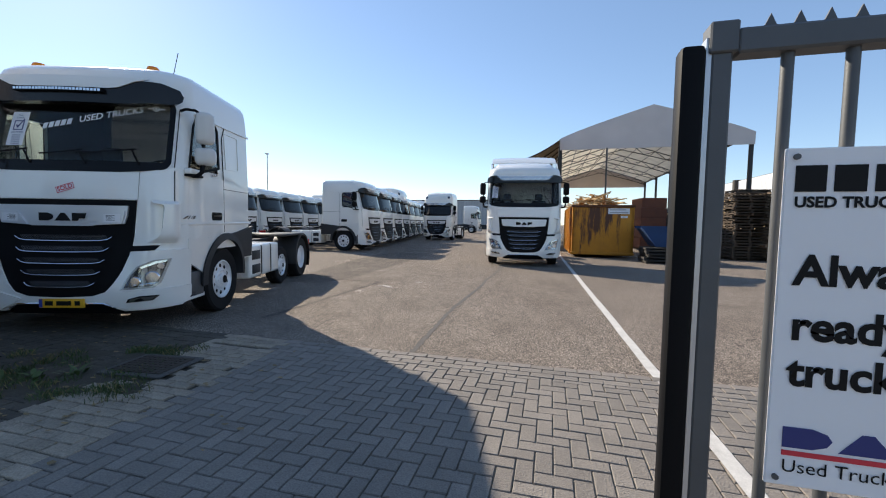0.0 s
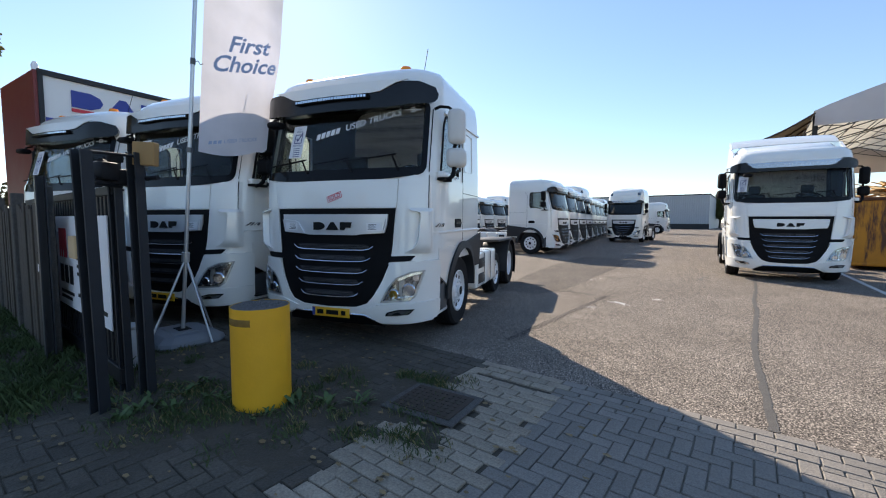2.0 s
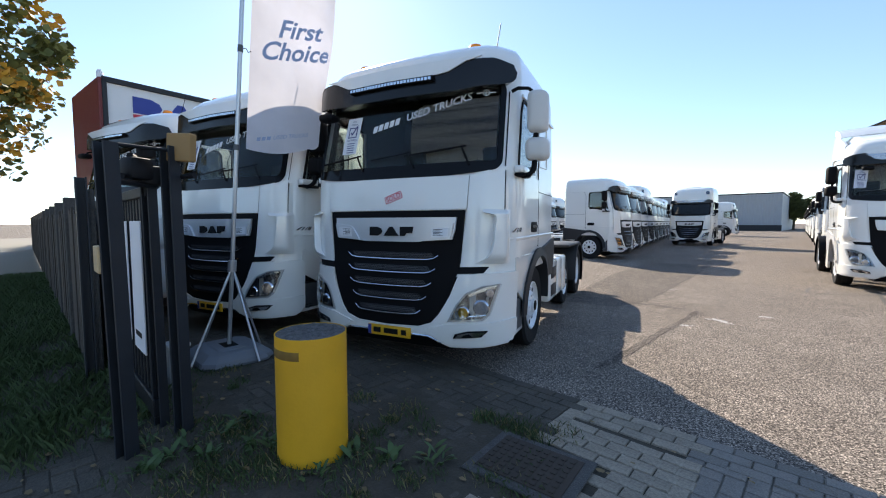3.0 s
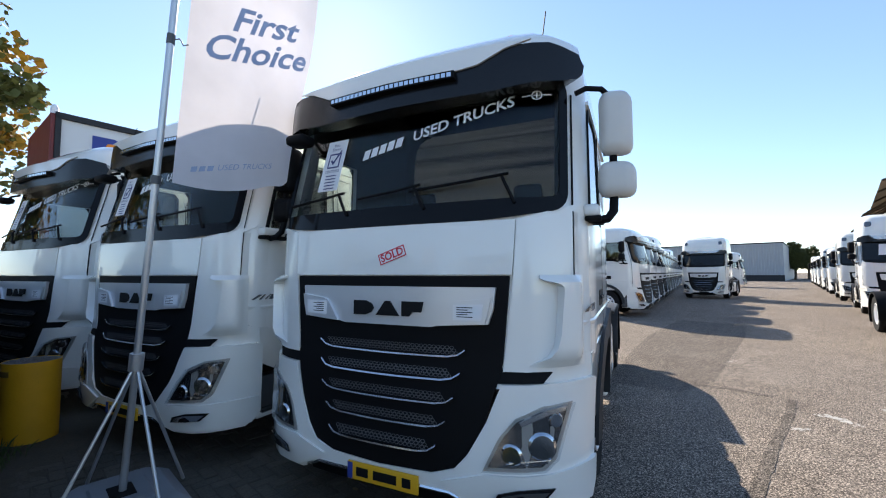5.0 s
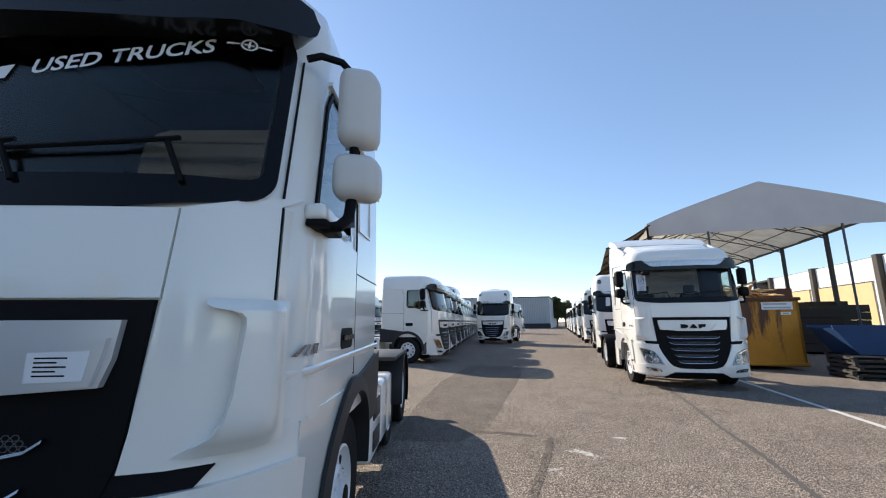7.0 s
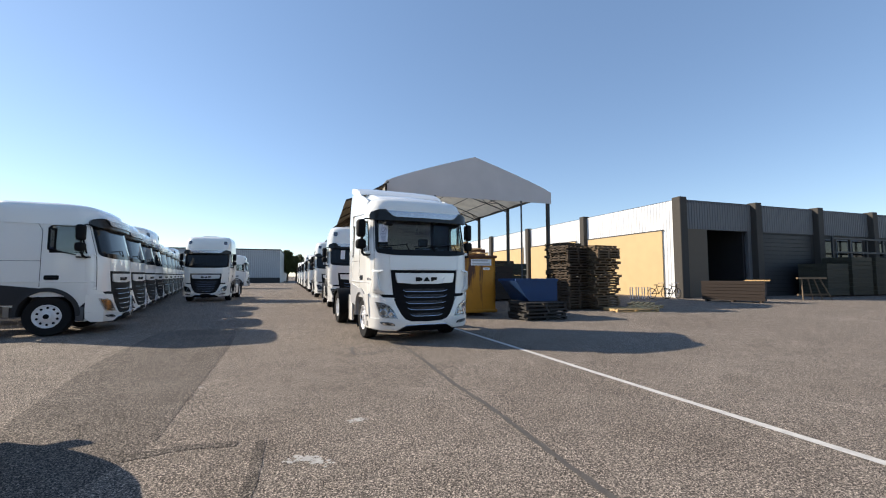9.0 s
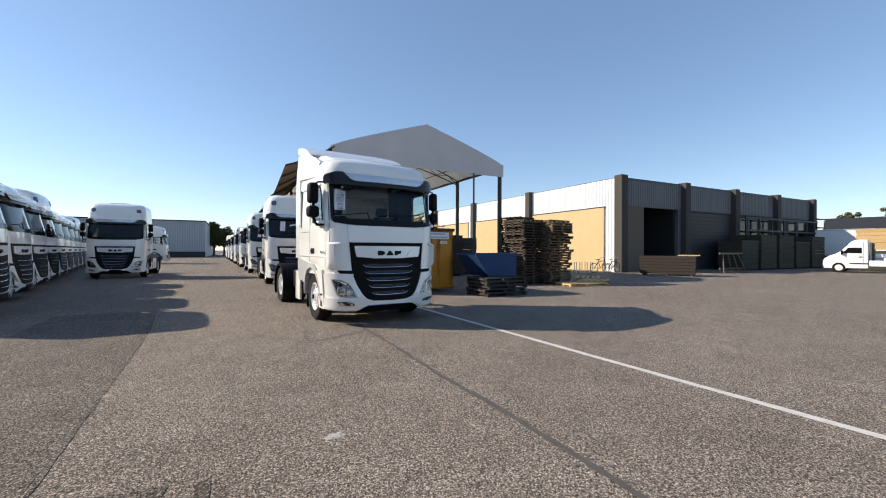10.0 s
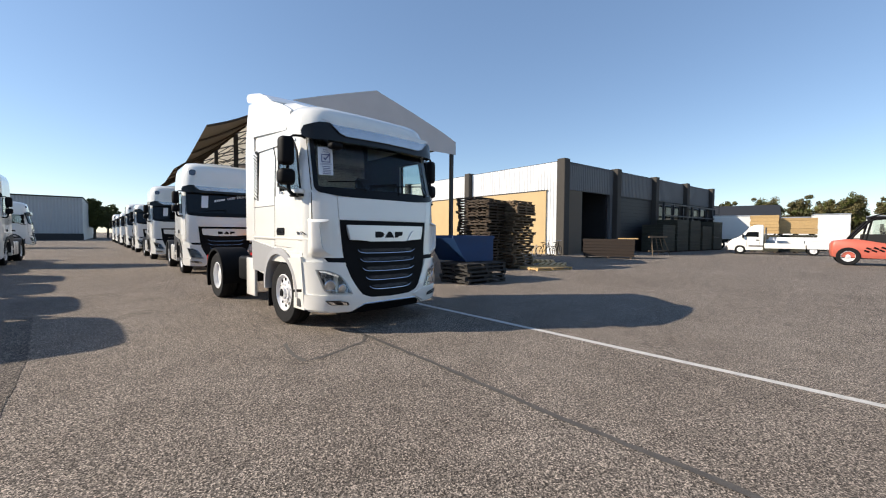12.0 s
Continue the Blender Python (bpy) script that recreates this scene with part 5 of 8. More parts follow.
# gate and fence side: the boundary line runs along x at y = 2.4
FY = 2.42
fence = thing("board_fence", "weathered dark timber board fence along the verge", "fence", kind="")
random.seed(11)
bd = []
for k in range(4):
    b = bmesh.new()
    box(b, (-0.07, -0.012, 0.05), (0.07, 0.012, 1.62 + 0.03 * k), 0.004, 1)
    bd.append(finish(b, "board", DARK_TIMBER, 0))
pst = bmesh.new()
box(pst, (-0.06, -0.06, 0), (0.06, 0.06, 1.86), 0.01, 1)
pst = finish(pst, "post", CONCRETE)
x = -5.40
k = 0
while x > -34:
    if k % 13 == 0:
        o = part("post", pst, CONCRETE, fence)
        o.location = (x, FY + 0.02, 0)
    o = part("board", bd[k % 4], DARK_TIMBER, fence)
    o.location = (x - 0.07, FY + random.uniform(-0.012, 0.012), random.uniform(-0.02, 0.02))
    o.rotation_euler = (0, random.uniform(-0.012, 0.012), 0)
    x -= 0.145
    k += 1
rl = bmesh.new()
for z in (0.4, 1.4):
    box(rl, (-34, FY + 0.03, z), (-5.4, FY + 0.07, z + 0.09))
part("rail", rl, DARK_TIMBER, fence)


def gate_post(x, y, h, w=0.085, ry=0.0, rz=0.0):
    """A channel section standing open towards one side."""
    b = bmesh.new()
    o, k = w / 2, w / 2 - 0.012
    pr = [(-o, -o), (o, -o), (o, -k), (-k, -k), (-k, k), (o, k), (o, o), (-o, o)]
    lo, hi = [[b.verts.new((px, py, z)) for px, py in pr] for z in (0.0, h)]
    for i in range(8):
        b.faces.new((lo[i], lo[(i + 1) % 8], hi[(i + 1) % 8], hi[i]))
    b.faces.new(hi)
    b.faces.new(lo[::-1])
    return solid("gate_post", b, POST_PAINT, "dark grey steel channel gate post in the verge", "gate post", "gate posts", m=pose(x, y, 0, 0, ry, rz), smooth=0)


POST_PAINT = mat("dark_grey_post_paint", (0.026, 0.029, 0.035), 0.5, vary=0.3, scale=4, bump=0.08, bump_scale=120, spec=0.3)
gate_post(-3.49, 2.41, 2.03, 0.09, 1.0, -60)
gate_post(-3.58, 2.75, 2.06, 0.085, 0.6, -60)
gate_post(-3.80, 2.66, 2.06, 0.07, 0.6, -60)
gate_post(-5.30, 2.40, 1.96)

# bars and straps that tie the tops of the gate posts together
tie = thing("gate_guide", "black steel guide frame tying the gate post tops", "gate guide", m=pose(0, 0, 0))
for p, q, r_ in (((-3.46, 2.41, 2.02), (-3.55, 2.76, 2.03), 0.012), ((-3.50, 2.42, 1.80), (-3.78, 2.68, 1.80), 0.022), ((-3.80, 2.66, 1.84), (-3.56, 2.77, 1.84), 0.030), ((-3.62, 2.52, 1.98), (-3.82, 2.62, 1.98), 0.02)):
    b = bmesh.new()
    rod(b, p, q, r_, 8)
    part("tie_bar", b, GATE_BLACK, tie)
b = bmesh.new()
obox(b, (-3.66, 2.56, 1.90), (0.13, 0.16, 0.15), rz=25, bevel=0.03)
part("roller_box", b, GATE_BLACK, tie, "black roller housing")
b = bmesh.new()
lathe(b, [(0.0, -0.03), (0.05, -0.03), (0.055, 0.0), (0.05, 0.03), (0.0, 0.03)], 14, "z", (-3.56, 2.60, 2.0))
part("guide_roller", b, RUBBER, tie)

# sliding gate, pushed open along the fence, with posters on it
sg_ = thing("sliding_gate", "dark steel bar gate slid open beside the fence", "gate", m=pose(-3.78, 2.645, 0))
b = bmesh.new()
box(b, (-4.4, -0.035, 0.10), (0.0, 0.035, 0.24), 0.008, 1)
part("bottom_beam", b, GATE_BLACK, sg_)
b = bmesh.new()
box(b, (-4.4, -0.03, 1.72), (0.0, 0.03, 1.80), 0.008, 1)
part("top_beam", b, GATE_BLACK, sg_)
bar = bmesh.new()
box(bar, (-0.032, -0.012, 0.24), (0.032, 0.012, 1.73), 0.005, 1)
bar = finish(bar, "bar", GATE_BLACK)
for k in range(36):
    o = part("bar", bar, GATE_BLACK, sg_)
    o.location = (-0.06 - 0.122 * k, 0, 0)
b = bmesh.new()
tube(b, [(0.35, 0.2, 1.86), (-0.1, 0.05, 1.86), (-0.1, -0.18, 1.84), (0.2, -0.18, 1.84)], 0.02, 6)
box(b, (-0.05, -0.12, 1.80), (0.12, 0.10, 1.93), 0.02)
part("roller_guide", b, GATE_BLACK, sg_, "black roller guide on top")
po = thing("poster_board", "large white printed board with a red shape on the gate", "sign", m=pose(0, 2.60, 0))
b = bmesh.new()
box(b, (-5.95, -0.006, 0.56), (-4.45, 0.006, 1.55), 0.003, 1)
part("board", b, PAPER, po)
b = bmesh.new()
obox(b, (-5.62, -0.008, 1.30), (0.36, 0.003, 0.24), bevel=0.001)
for x_ in (-5.76, -5.66, -5.55, -5.47):
    box(b, (x_ - 0.03, -0.0095, 1.10), (x_ + 0.03, -0.0065, 1.20))
part("red_print", b, RED_INK, po, "plain red printed shape", 0)
for k, x_ in enumerate((-5.80, -5.58, -5.36)):
    b = bmesh.new()
    box(b, (x_, -0.0085, 0.82), (x_ + 0.16, -0.0065, 1.02))
    part("plain_bar", b, INK, po, "plain black block of a name")
for k, (x_, z_, w_) in enumerate(((-5.80, 0.70, 0.60), (-5.80, 0.64, 0.50), (-5.02, 1.10, 0.35), (-5.02, 1.02, 0.42), (-5.02, 0.94, 0.30), (-5.02, 0.72, 0.45))):
    b = bmesh.new()
    box(b, (x_, -0.0085, z_), (x_ + w_, -0.0065, z_ + 0.035))
    part("print_bar", b, INK, po, "plain dark bar of print")
po2 = thing("sign_panel", "plain white sign panel on the sliding gate", "sign", m=pose(0, 2.60, 0))
b = bmesh.new()
box(b, (-4.27, -0.006, 0.55), (-3.88, 0.006, 1.55), 0.003, 1)
part("board", b, PAPER, po2)
b = bmesh.new()
box(b, (-4.2, -0.0085, 0.66), (-3.98, -0.0065, 0.70))
part("print_bar", b, INK, po2)
cb = bmesh.new()
box(cb, (-0.10, -0.03, 0), (0.10, 0.03, 0.19), 0.006, 1)
solid("cardboard_box", cb, mat("brown_cardboard", (0.33, 0.20, 0.08), 0.8, vary=0.15), "brown cardboard piece stuck on the gate post", "cardboard", m=pose(-3.53, 2.79, 1.96, 0, 4, 30))
cb = bmesh.new()
box(cb, (-0.10, -0.02, 0), (0.10, 0.02, 0.17), 0.006, 1)
solid("notice", cb, mat("pale_card", (0.50, 0.36, 0.20), 0.8, vary=0.1), "pale card notice fixed to the gate post", "notice", m=pose(-3.60, 2.335, 1.22))
nb = thing("number_box", "black plate with a plain pale bar on the fence", "sign", m=pose(-5.44, 2.404, 0))
b = bmesh.new()
box(b, (-0.24, -0.02, 0.86), (0.02, 0.0, 1.16), 0.006, 1)
part("board", b, BLACK, nb)
b = bmesh.new()
box(b, (-0.14, -0.0235, 0.96), (-0.10, -0.0205, 1.04))
part("plain_bar", b, PAPER, nb)


BOLLARD_PAINT = worn_paint("scuffed_bollard_paint", (0.74, 0.37, 0.012), (0.16, 0.09, 0.02), -0.08, 7.0)

FILLING = mat("rough_dark_concrete", (0.12, 0.112, 0.11), 0.75, vary=0.9, scale=30, bump=1.0, bump_scale=150, fine=1.0)


def bollard(x, y, h, label, r=0.225):
    t = thing("bollard", label, "bollard", "yellow bollards", m=pose(x, y, 0))
    part("pipe", lathe(bmesh.new(), [(r, -0.05), (r, h), (r - 0.005, h), (r - 0.005, h - 0.05)], 56), BOLLARD_PAINT, t, "yellow painted steel pipe")
    c = bmesh.new()
    nr, na = 34, 110
    rings = []
    for i in range(1, nr + 1):
        q = (r - 0.0055) * i / nr
        ring = []
        for k in range(na):
            a = 2 * math.pi * k / na
            px, py = q * math.cos(a), q * math.sin(a)
            lump = 0.012 * noise.noise(Vector((px * 22, py * 22, x))) + 0.012 * noise.noise(Vector((px * 60, py * 60, y))) + 0.008 * noise.noise(Vector((px * 130, py * 130, 3)))
            ring.append(c.verts.new((px, py, h - 0.004 + 0.012 * (1 - (i / nr) ** 2) + lump * min(1.0, 4.0 * (1 - i / nr) + 0.15))))
        rings.append(ring)
    for a_, b_ in zip(rings, rings[1:]):
        for k in range(na):
            c.faces.new((a_[k], a_[(k + 1) % na], b_[(k + 1) % na], b_[k]))
    c.faces.new(rings[0])
    part("concrete_fill", c, FILLING, t, "rough dark concrete filling")
    ta = bmesh.new()
    rows = [[ta.verts.new(((r + o) * math.cos(radians(a)), (r + o) * math.sin(radians(a)), h - d)) for a in range(205, 315, 6)] for o, d in ((0.0, 0.075), (0.002, 0.08), (0.002, 0.125), (0.0, 0.13))]
    for a_, b_ in zip(rows, rows[1:]):
        for i in range(len(a_) - 1):
            ta.faces.new((a_[i], a_[i + 1], b_[i + 1], b_[i]))
    part("old_tape", ta, mat("brown_old_tape", (0.20, 0.11, 0.02), 0.8, vary=0.5, scale=20), t, "scuffed brown remains of tape")
    return t


bollard(-2.68, 3.28, 0.83, "yellow steel bollard filled with concrete in the verge")
bollard(-7.45, 3.15, 0.80, "faded yellow steel bollard beside the flag")

# flag on a tripod base
fl = thing("beach_flag", "white advertising flag on a leaning aluminium pole with tripod", "flag", m=pose(-5.12, 3.56, 0.02))
LX, LY = 0.084, 0.039


def along(z, dx=0.0, dy=0.0):
    """A point of the leaning pole at a height."""
    return Vector((LX * z + dx, LY * z + dy, z))


b = bmesh.new()
tiers = []
for hx_, hy_, cut_, z_ in ((0.42, 0.36, 0.10, 0.0), (0.43, 0.37, 0.10, 0.03), (0.415, 0.355, 0.10, 0.07), (0.34, 0.28, 0.08, 0.125), (0.325, 0.265, 0.08, 0.132), (0.22, 0.17, 0.03, 0.134), (0.205, 0.155, 0.03, 0.146)):
    tiers.append([b.verts.new((sx_ * (hx_ - (cut_ if f_ else 0)), sy_ * (hy_ - (0 if f_ else cut_)), z_)) for sx_, sy_, order_ in ((1, 1, (0, 1)), (-1, 1, (1, 0)), (-1, -1, (0, 1)), (1, -1, (1, 0))) for f_ in order_])
for low_, high_ in zip(tiers, tiers[1:]):
    for k in range(8):
        b.faces.new((low_[k], low_[(k + 1) % 8], high_[(k + 1) % 8], high_[k]))
b.faces.new(tiers[-1])
b.faces.new(tiers[0][::-1])
part("base", b, BASEPLASTIC, fl, "grey water-filled plastic base", 0)
b = bmesh.new()
box(b, (-0.10, -0.075, 0.12), (0.12, 0.075, 0.150), 0.006, 1)
part("socket", b, BLACK, fl, "black pole socket")
b = bmesh.new()
rod(b, along(0.1), along(6.2), 0.023, 12)
part("pole", b, ALU, fl)
b = bmesh.new()
rod(b, along(0.98), along(1.10), 0.045, 12)
part("collar", b, ALU, fl)
b = bmesh.new()
rod(b, along(2.30), along(2.36), 0.032, 12)
part("pole_joint", b, STEEL, fl)
for a in (20, 110, 200, 290):
    b = bmesh.new()
    rod(b, along(1.03), (0.50 * math.cos(radians(a)), 0.45 * math.sin(radians(a)), 0.02), 0.012, 8)
    part("leg", b, ALU, fl)
b = bmesh.new()
tube(b, [along(3.35), along(3.37, 0.02, 0.05), along(3.34, 0.0, 0.08), along(3.36, 0.0, 0.11)], 0.005, 6)
rod(b, along(3.32), along(3.39), 0.028, 10)
part("clip", b, STEEL, fl)


def cloth(u, v, off=0.0):
    """u across from the pole, v up. The cloth hangs along +y with folds and rises outwards."""
    z = v + 0.22 * u
    x = -0.035 * math.sin(u * 5.0 + v * 0.6) * (0.3 + u) + 0.022 * math.sin(u * 11 + v * 1.7) * u + 0.05 * u * max(0.0, u - 0.62) * math.sin(v * 4.0)
    return Vector((LX * v + x + off, LY * v + 0.10 + u + 0.10 * (v - 2.4) * u - 0.10 * max(0.0, u - 0.74) * (1 + math.sin(v * 3.1)), z))


b = bmesh.new()
nu, nv = 26, 70
low = lambda u: 2.33 - 0.10 * math.sin(u * 3.2) - 0.06 * max(0.0, u - 0.7) * 6 * math.sin((u - 0.7) * 14)
cv = {(i, j): b.verts.new(cloth(0.89 * i / nu, low(0.89 * i / nu) + (5.9 - low(0.89 * i / nu)) * j / nv)) for i in range(nu + 1) for j in range(nv + 1)}
for i in range(nu):
    for j in range(nv):
        b.faces.new((cv[i, j], cv[i + 1, j], cv[i + 1, j + 1], cv[i, j + 1]))
FLAG_OB = part("cloth", b, FLAG, fl, "thin white cloth lit from behind")
for t_, v0_, u0_ in (("First", 3.62, 0.50), ("Choice", 3.375, 0.48)):
    part("lettering", words(t_, 0.275, lambda x, y: cloth(u0_ + 0.93 * x + 0.20 * y, v0_ + y, 0.006), 0.006), PALE_PRINT, FLAG_OB, "pale blue printed word", 0)
for u0 in (0.11, 0.165, 0.22):
    part("plain_bar", patch([(u0, 2.405), (u0 + 0.04, 2.405), (u0 + 0.045, 2.445), (u0 + 0.005, 2.445)], cloth, 0.006, 0.001, 0.3), PALE_PRINT, FLAG_OB, "plain blue bar of a name")
part("lettering", words("USED TRUCKS", 0.065, lambda x, y: cloth(0.29 + x + 0.15 * y, 2.425 + y, 0.006), 0.0, "LEFT"), PALE_PRINT, FLAG_OB, "pale blue printed words", 0)

ub = thing("utility_box", "small light grey metal utility box in the verge", "box", m=pose(-4.50, 2.93, 0))
b = bmesh.new()
box(b, (-0.09, -0.08, 0), (0.09, 0.08, 0.42), 0.012)
part("body", b, GREYBOX, ub)
b = bmesh.new()
box(b, (-0.10, -0.09, 0.42), (0.10, 0.09, 0.455), 0.012)
part("lid", b, GREYBOX, ub)

# right gate leaf with the company board
GY = 2.35
rg = thing("gate_leaf", "galvanised steel gate leaf with spiked top rail", "gate", m=pose(2.41, GY, 0))
b = bmesh.new()
box(b, (0.062, -0.022, 0.06), (0.108, 0.022, 1.92), 0.005, 1)
part("end_post", b, STEEL, rg)
b = bmesh.new()
box(b, (-0.008, -0.03, 0.05), (0.050, 0.03, 1.885), 0.014, 2)
part("rubber_edge", b, BLACK, rg, "black rubber safety edge")
b = bmesh.new()
box(b, (0.050, -0.02, 0.05), (0.062, 0.02, 1.90))
part("edge_rail", b, ALU, rg)
b = bmesh.new()
box(b, (0.055, -0.03, 1.86), (0.118, 0.03, 1.935), 0.004, 1)
part("corner_plate", b, STEEL, rg)
b = bmesh.new()
box(b, (0.115, -0.03, 1.855), (4.6, 0.03, 1.915), 0.006, 1)
part("top_rail", b, STEEL, rg)
b = bmesh.new()
box(b, (0.115, -0.03, 0.12), (4.6, 0.03, 0.22), 0.006, 1)
part("bottom_rail", b, STEEL, rg)
b = bmesh.new()
pts = [(0.13, 1.912)]
for k in range(72):
    x0 = 0.13 + 0.06 * k
    pts += [(x0 + 0.012, 1.925), (x0 + 0.03, 1.918), (x0 + 0.048, 1.925), (x0 + 0.06, 1.952)]
rows = [[b.verts.new((x_, y_, z_)) for x_, z_ in pts] for y_ in (-0.003, 0.003)]
base = [[b.verts.new((x_, y_, 1.910)) for x_, z_ in pts] for y_ in (-0.003, 0.003)]
for a_, c_ in ((rows[0], rows[1]), (base[0], rows[0]), (rows[1], base[1])):
    for i in range(len(pts) - 1):
        b.faces.new((a_[i], a_[i + 1], c_[i + 1], c_[i]))
part("spike_strip", b, STEEL, rg, "serrated steel strip", 0)
bar = bmesh.new()
rod(bar, (0, 0, 0.2), (0, 0, 1.87), 0.0135, 12)
bar = finish(bar, "bar", STEEL)
for k in range(34):
    o = part("bar", bar, STEEL, rg)
    o.location = (0.23 + 0.129 * k, 0, 0)
BX, BZ0, BZ1 = 0.215, 0.815, 1.62
sb = thing("company_board", "white advertising board bolted to the gate bars", "sign", m=pose(2.41, GY - 0.05, 0))
b = bmesh.new()
box(b, (BX, -0.006, BZ0), (BX + 0.95, 0.004, BZ1), 0.002, 1)
part("board", b, PAPER, sb, "white sheet metal board")
front = lambda x0, z0: (lambda x, y: Vector((x0 + x, -0.0085, z0 + y)))
for k in range(5):
    b = bmesh.new()
    box(b, (BX + 0.02 + 0.075 * k, -0.0085, 1.52), (BX + 0.08 + 0.075 * k, -0.0065, 1.58))
    part("plain_bar", b, INK, sb, "plain black bar of a name")
part("lettering", words("USED TRUCKS", 0.034, front(BX + 0.02, 1.495), 0.0012, "LEFT"), INK, sb, "black printed words", 0)
for z, t_ in ((1.335, "Always"), (1.205, "ready"), (1.095, "trucks")):
    part("lettering", words(t_, 0.098, front(BX + 0.03, z), 0.003, "LEFT"), INK, sb, "bold black printed words", 0)
for k in range(3):
    b = bmesh.new()
    vs = [[b.verts.new((xx, y_, zz)) for xx, zz in badge_shapes(BX + 0.03, BX + 0.36, 0.912, 0.962)[k]] for y_ in (-0.0085, -0.0065)]
    for i in range(len(vs[0])):
        b.faces.new((vs[0][i], vs[0][(i + 1) % len(vs[0])], vs[1][(i + 1) % len(vs[0])], vs[1][i]))
    b.faces.new(vs[0])
    b.faces.new(vs[1])
    part("plain_bar", b, NAVY, sb, "plain blue bar of a brand")
b = bmesh.new()
box(b, (BX + 0.03, -0.0085, 0.892), (BX + 0.36, -0.0065, 0.904))
part("red_stripe", b, RED_INK, sb)
part("lettering", words("Used Trucks", 0.045, front(BX + 0.03, 0.865), 0.0, "LEFT"), INK, sb, "thin black printed words", 0)
for z in (0.835, 1.60):
    b = bmesh.new()
    rod(b, (BX + 0.02, -0.012, z), (BX + 0.02, -0.004, z), 0.007, 10)
    part("bolt", b, STEEL, sb)

# ---- lorries ----
WHITE_MIRROR = mat("white_mirror_shell", (0.62, 0.60, 0.57), 0.4, vary=0.05)
A = lorry("white used tractor lorry with sold sticker, light bar and beacons", mirrors=(BLACK, WHITE_MIRROR), sold=True, lightbar=True, beacons=True, lettering=True, pusher=True, group="front row of lorries")
A.matrix_world = pose(-3.616, 4.728, 0, 0, 0, 18.0)
A2 = lorry("white used tractor lorry with amber beacons and windscreen lettering", lightbar=True, beacons=True, lettering=True, group="front row of lorries")
A2.matrix_world = pose(-6.36, 3.84, 0, 0, 0, 17.0)
copy_thing(A2, pose(-9.1, 3.05, 0, 0, 0, 17.0))
R = lorry("white used tractor lorry with tall roof deflector and black mirrors", spoiler=True, sidebox="panel", group="middle row of lorries", plate=False, card=-0.98)
R.matrix_world = pose(1.22, 14.97, 0, 0, 0, 5.5)
R2 = lorry("white used tractor lorry with high roof and black mirrors", roof="super", sidebox="fairing", group="middle row of lorries", near=False, lettering=True)
R2.matrix_world = pose(0.85, 25.3, 0, 0, 0, 1)
B1 = lorry("white used tractor lorry parked in a long row", group="long row of lorries", near=False, sticker=False)
B1.matrix_world = pose(-6.55, 20.1, 0, 0, 0, 94)
BS = lorry("white used tractor lorry with high roof parked in a long row", roof="super", group="long row of lorries", near=False, sticker=False)
BS.matrix_world = pose(-6.55 - 0.64 * 3, 20.1 + 3.3 * 3, 0, 0, 0, 94)
for k in range(1, 7):
    copy_thing(B1 if k in (2, 4, 5) else R2, pose(0.85 - 0.36 * k, 25.3 + 9.6 * k, 0, 0, 0, 2))
for k in range(1, 14):
    if k != 3:
        copy_thing(BS if k == 8 else B1, pose(-6.55 - 0.64 * k, 20.1 + 3.3 * k, 0, 0, 0, 94))
for k in range(8):
    copy_thing(BS if k == 5 else B1, pose(-14.7 - 0.64 * k, 20.6 + 3.2 * k, 0, 0, 0, 94))
C = copy_thing(BS, pose(-7.0, 33.1, 0, 0, 0, 0))
tagged(C, "white high-roofed tractor lorry standing alone in the lane", group="lorries in the lane")
tagged(copy_thing(BS, pose(-7.8, 59.4, 0, 0, 0, 92)), "white high-roofed tractor lorry parked across the lane end", group="lorries in the lane")

# ---- far end: grey hall ----


def clad_wall(bm, x0, x1, y, z0, z1, pitch=0.3, depth=0.04, face=-1):
    """Trapezoid sheet along x."""
    nn = int((x1 - x0) / pitch)
    pr = []
    for k in range(nn):
        a = x0 + (x1 - x0) * k / nn
        w = (x1 - x0) / nn
        pr += [(a, 0), (a + 0.45 * w, 0), (a + 0.55 * w, depth), (a + 0.9 * w, depth)]
    pr.append((x1, 0))
    lo = [bm.verts.new((x, y + face * d, z0)) for x, d in pr]
    hi = [bm.verts.new((x, y + face * d, z1)) for x, d in pr]
    for i in range(len(pr) - 1):
        bm.faces.new((lo[i], lo[i + 1], hi[i + 1], hi[i]))
    return bm


hall = thing("grey_hall", "long low grey metal-clad industrial hall", "building", m=pose(0, 0, 0))
b = bmesh.new()
box(b, (-60, 100.1, 0), (-6.45, 140, 7.0))
part("wall", clad_wall(b, -60, -6.45, 100.05, 1.1, 7.05, 0.4, 0.05), CLAD_GREY, hall, "", 0)
b = bmesh.new()
box(b, (-60, 99.9, 0), (-6.4, 100.1, 1.1))
part("plinth", b, PAINT_GREY, hall)
b = bmesh.new()
box(b, (-60, 99.9, 7.05), (-6.35, 140, 7.25))
part("roof", b, PAINT_GREY, hall)

# ---- canopy: white sheet roof on steel trusses ----
CX0, CX1, CY0, CY1, EAVE, RIDGE = 2.50, 12.42, 26.3, 52.0, 6.42, 8.12
cano = thing("storage_canopy", "open canopy with white sheet roof on steel posts", "canopy")
cx = (CX0 + CX1) / 2


def roof_z(x, o=0.0):
    return EAVE + (RIDGE - EAVE) * (1 - abs(x - cx) / (CX1 - cx)) ** 0.88 + o


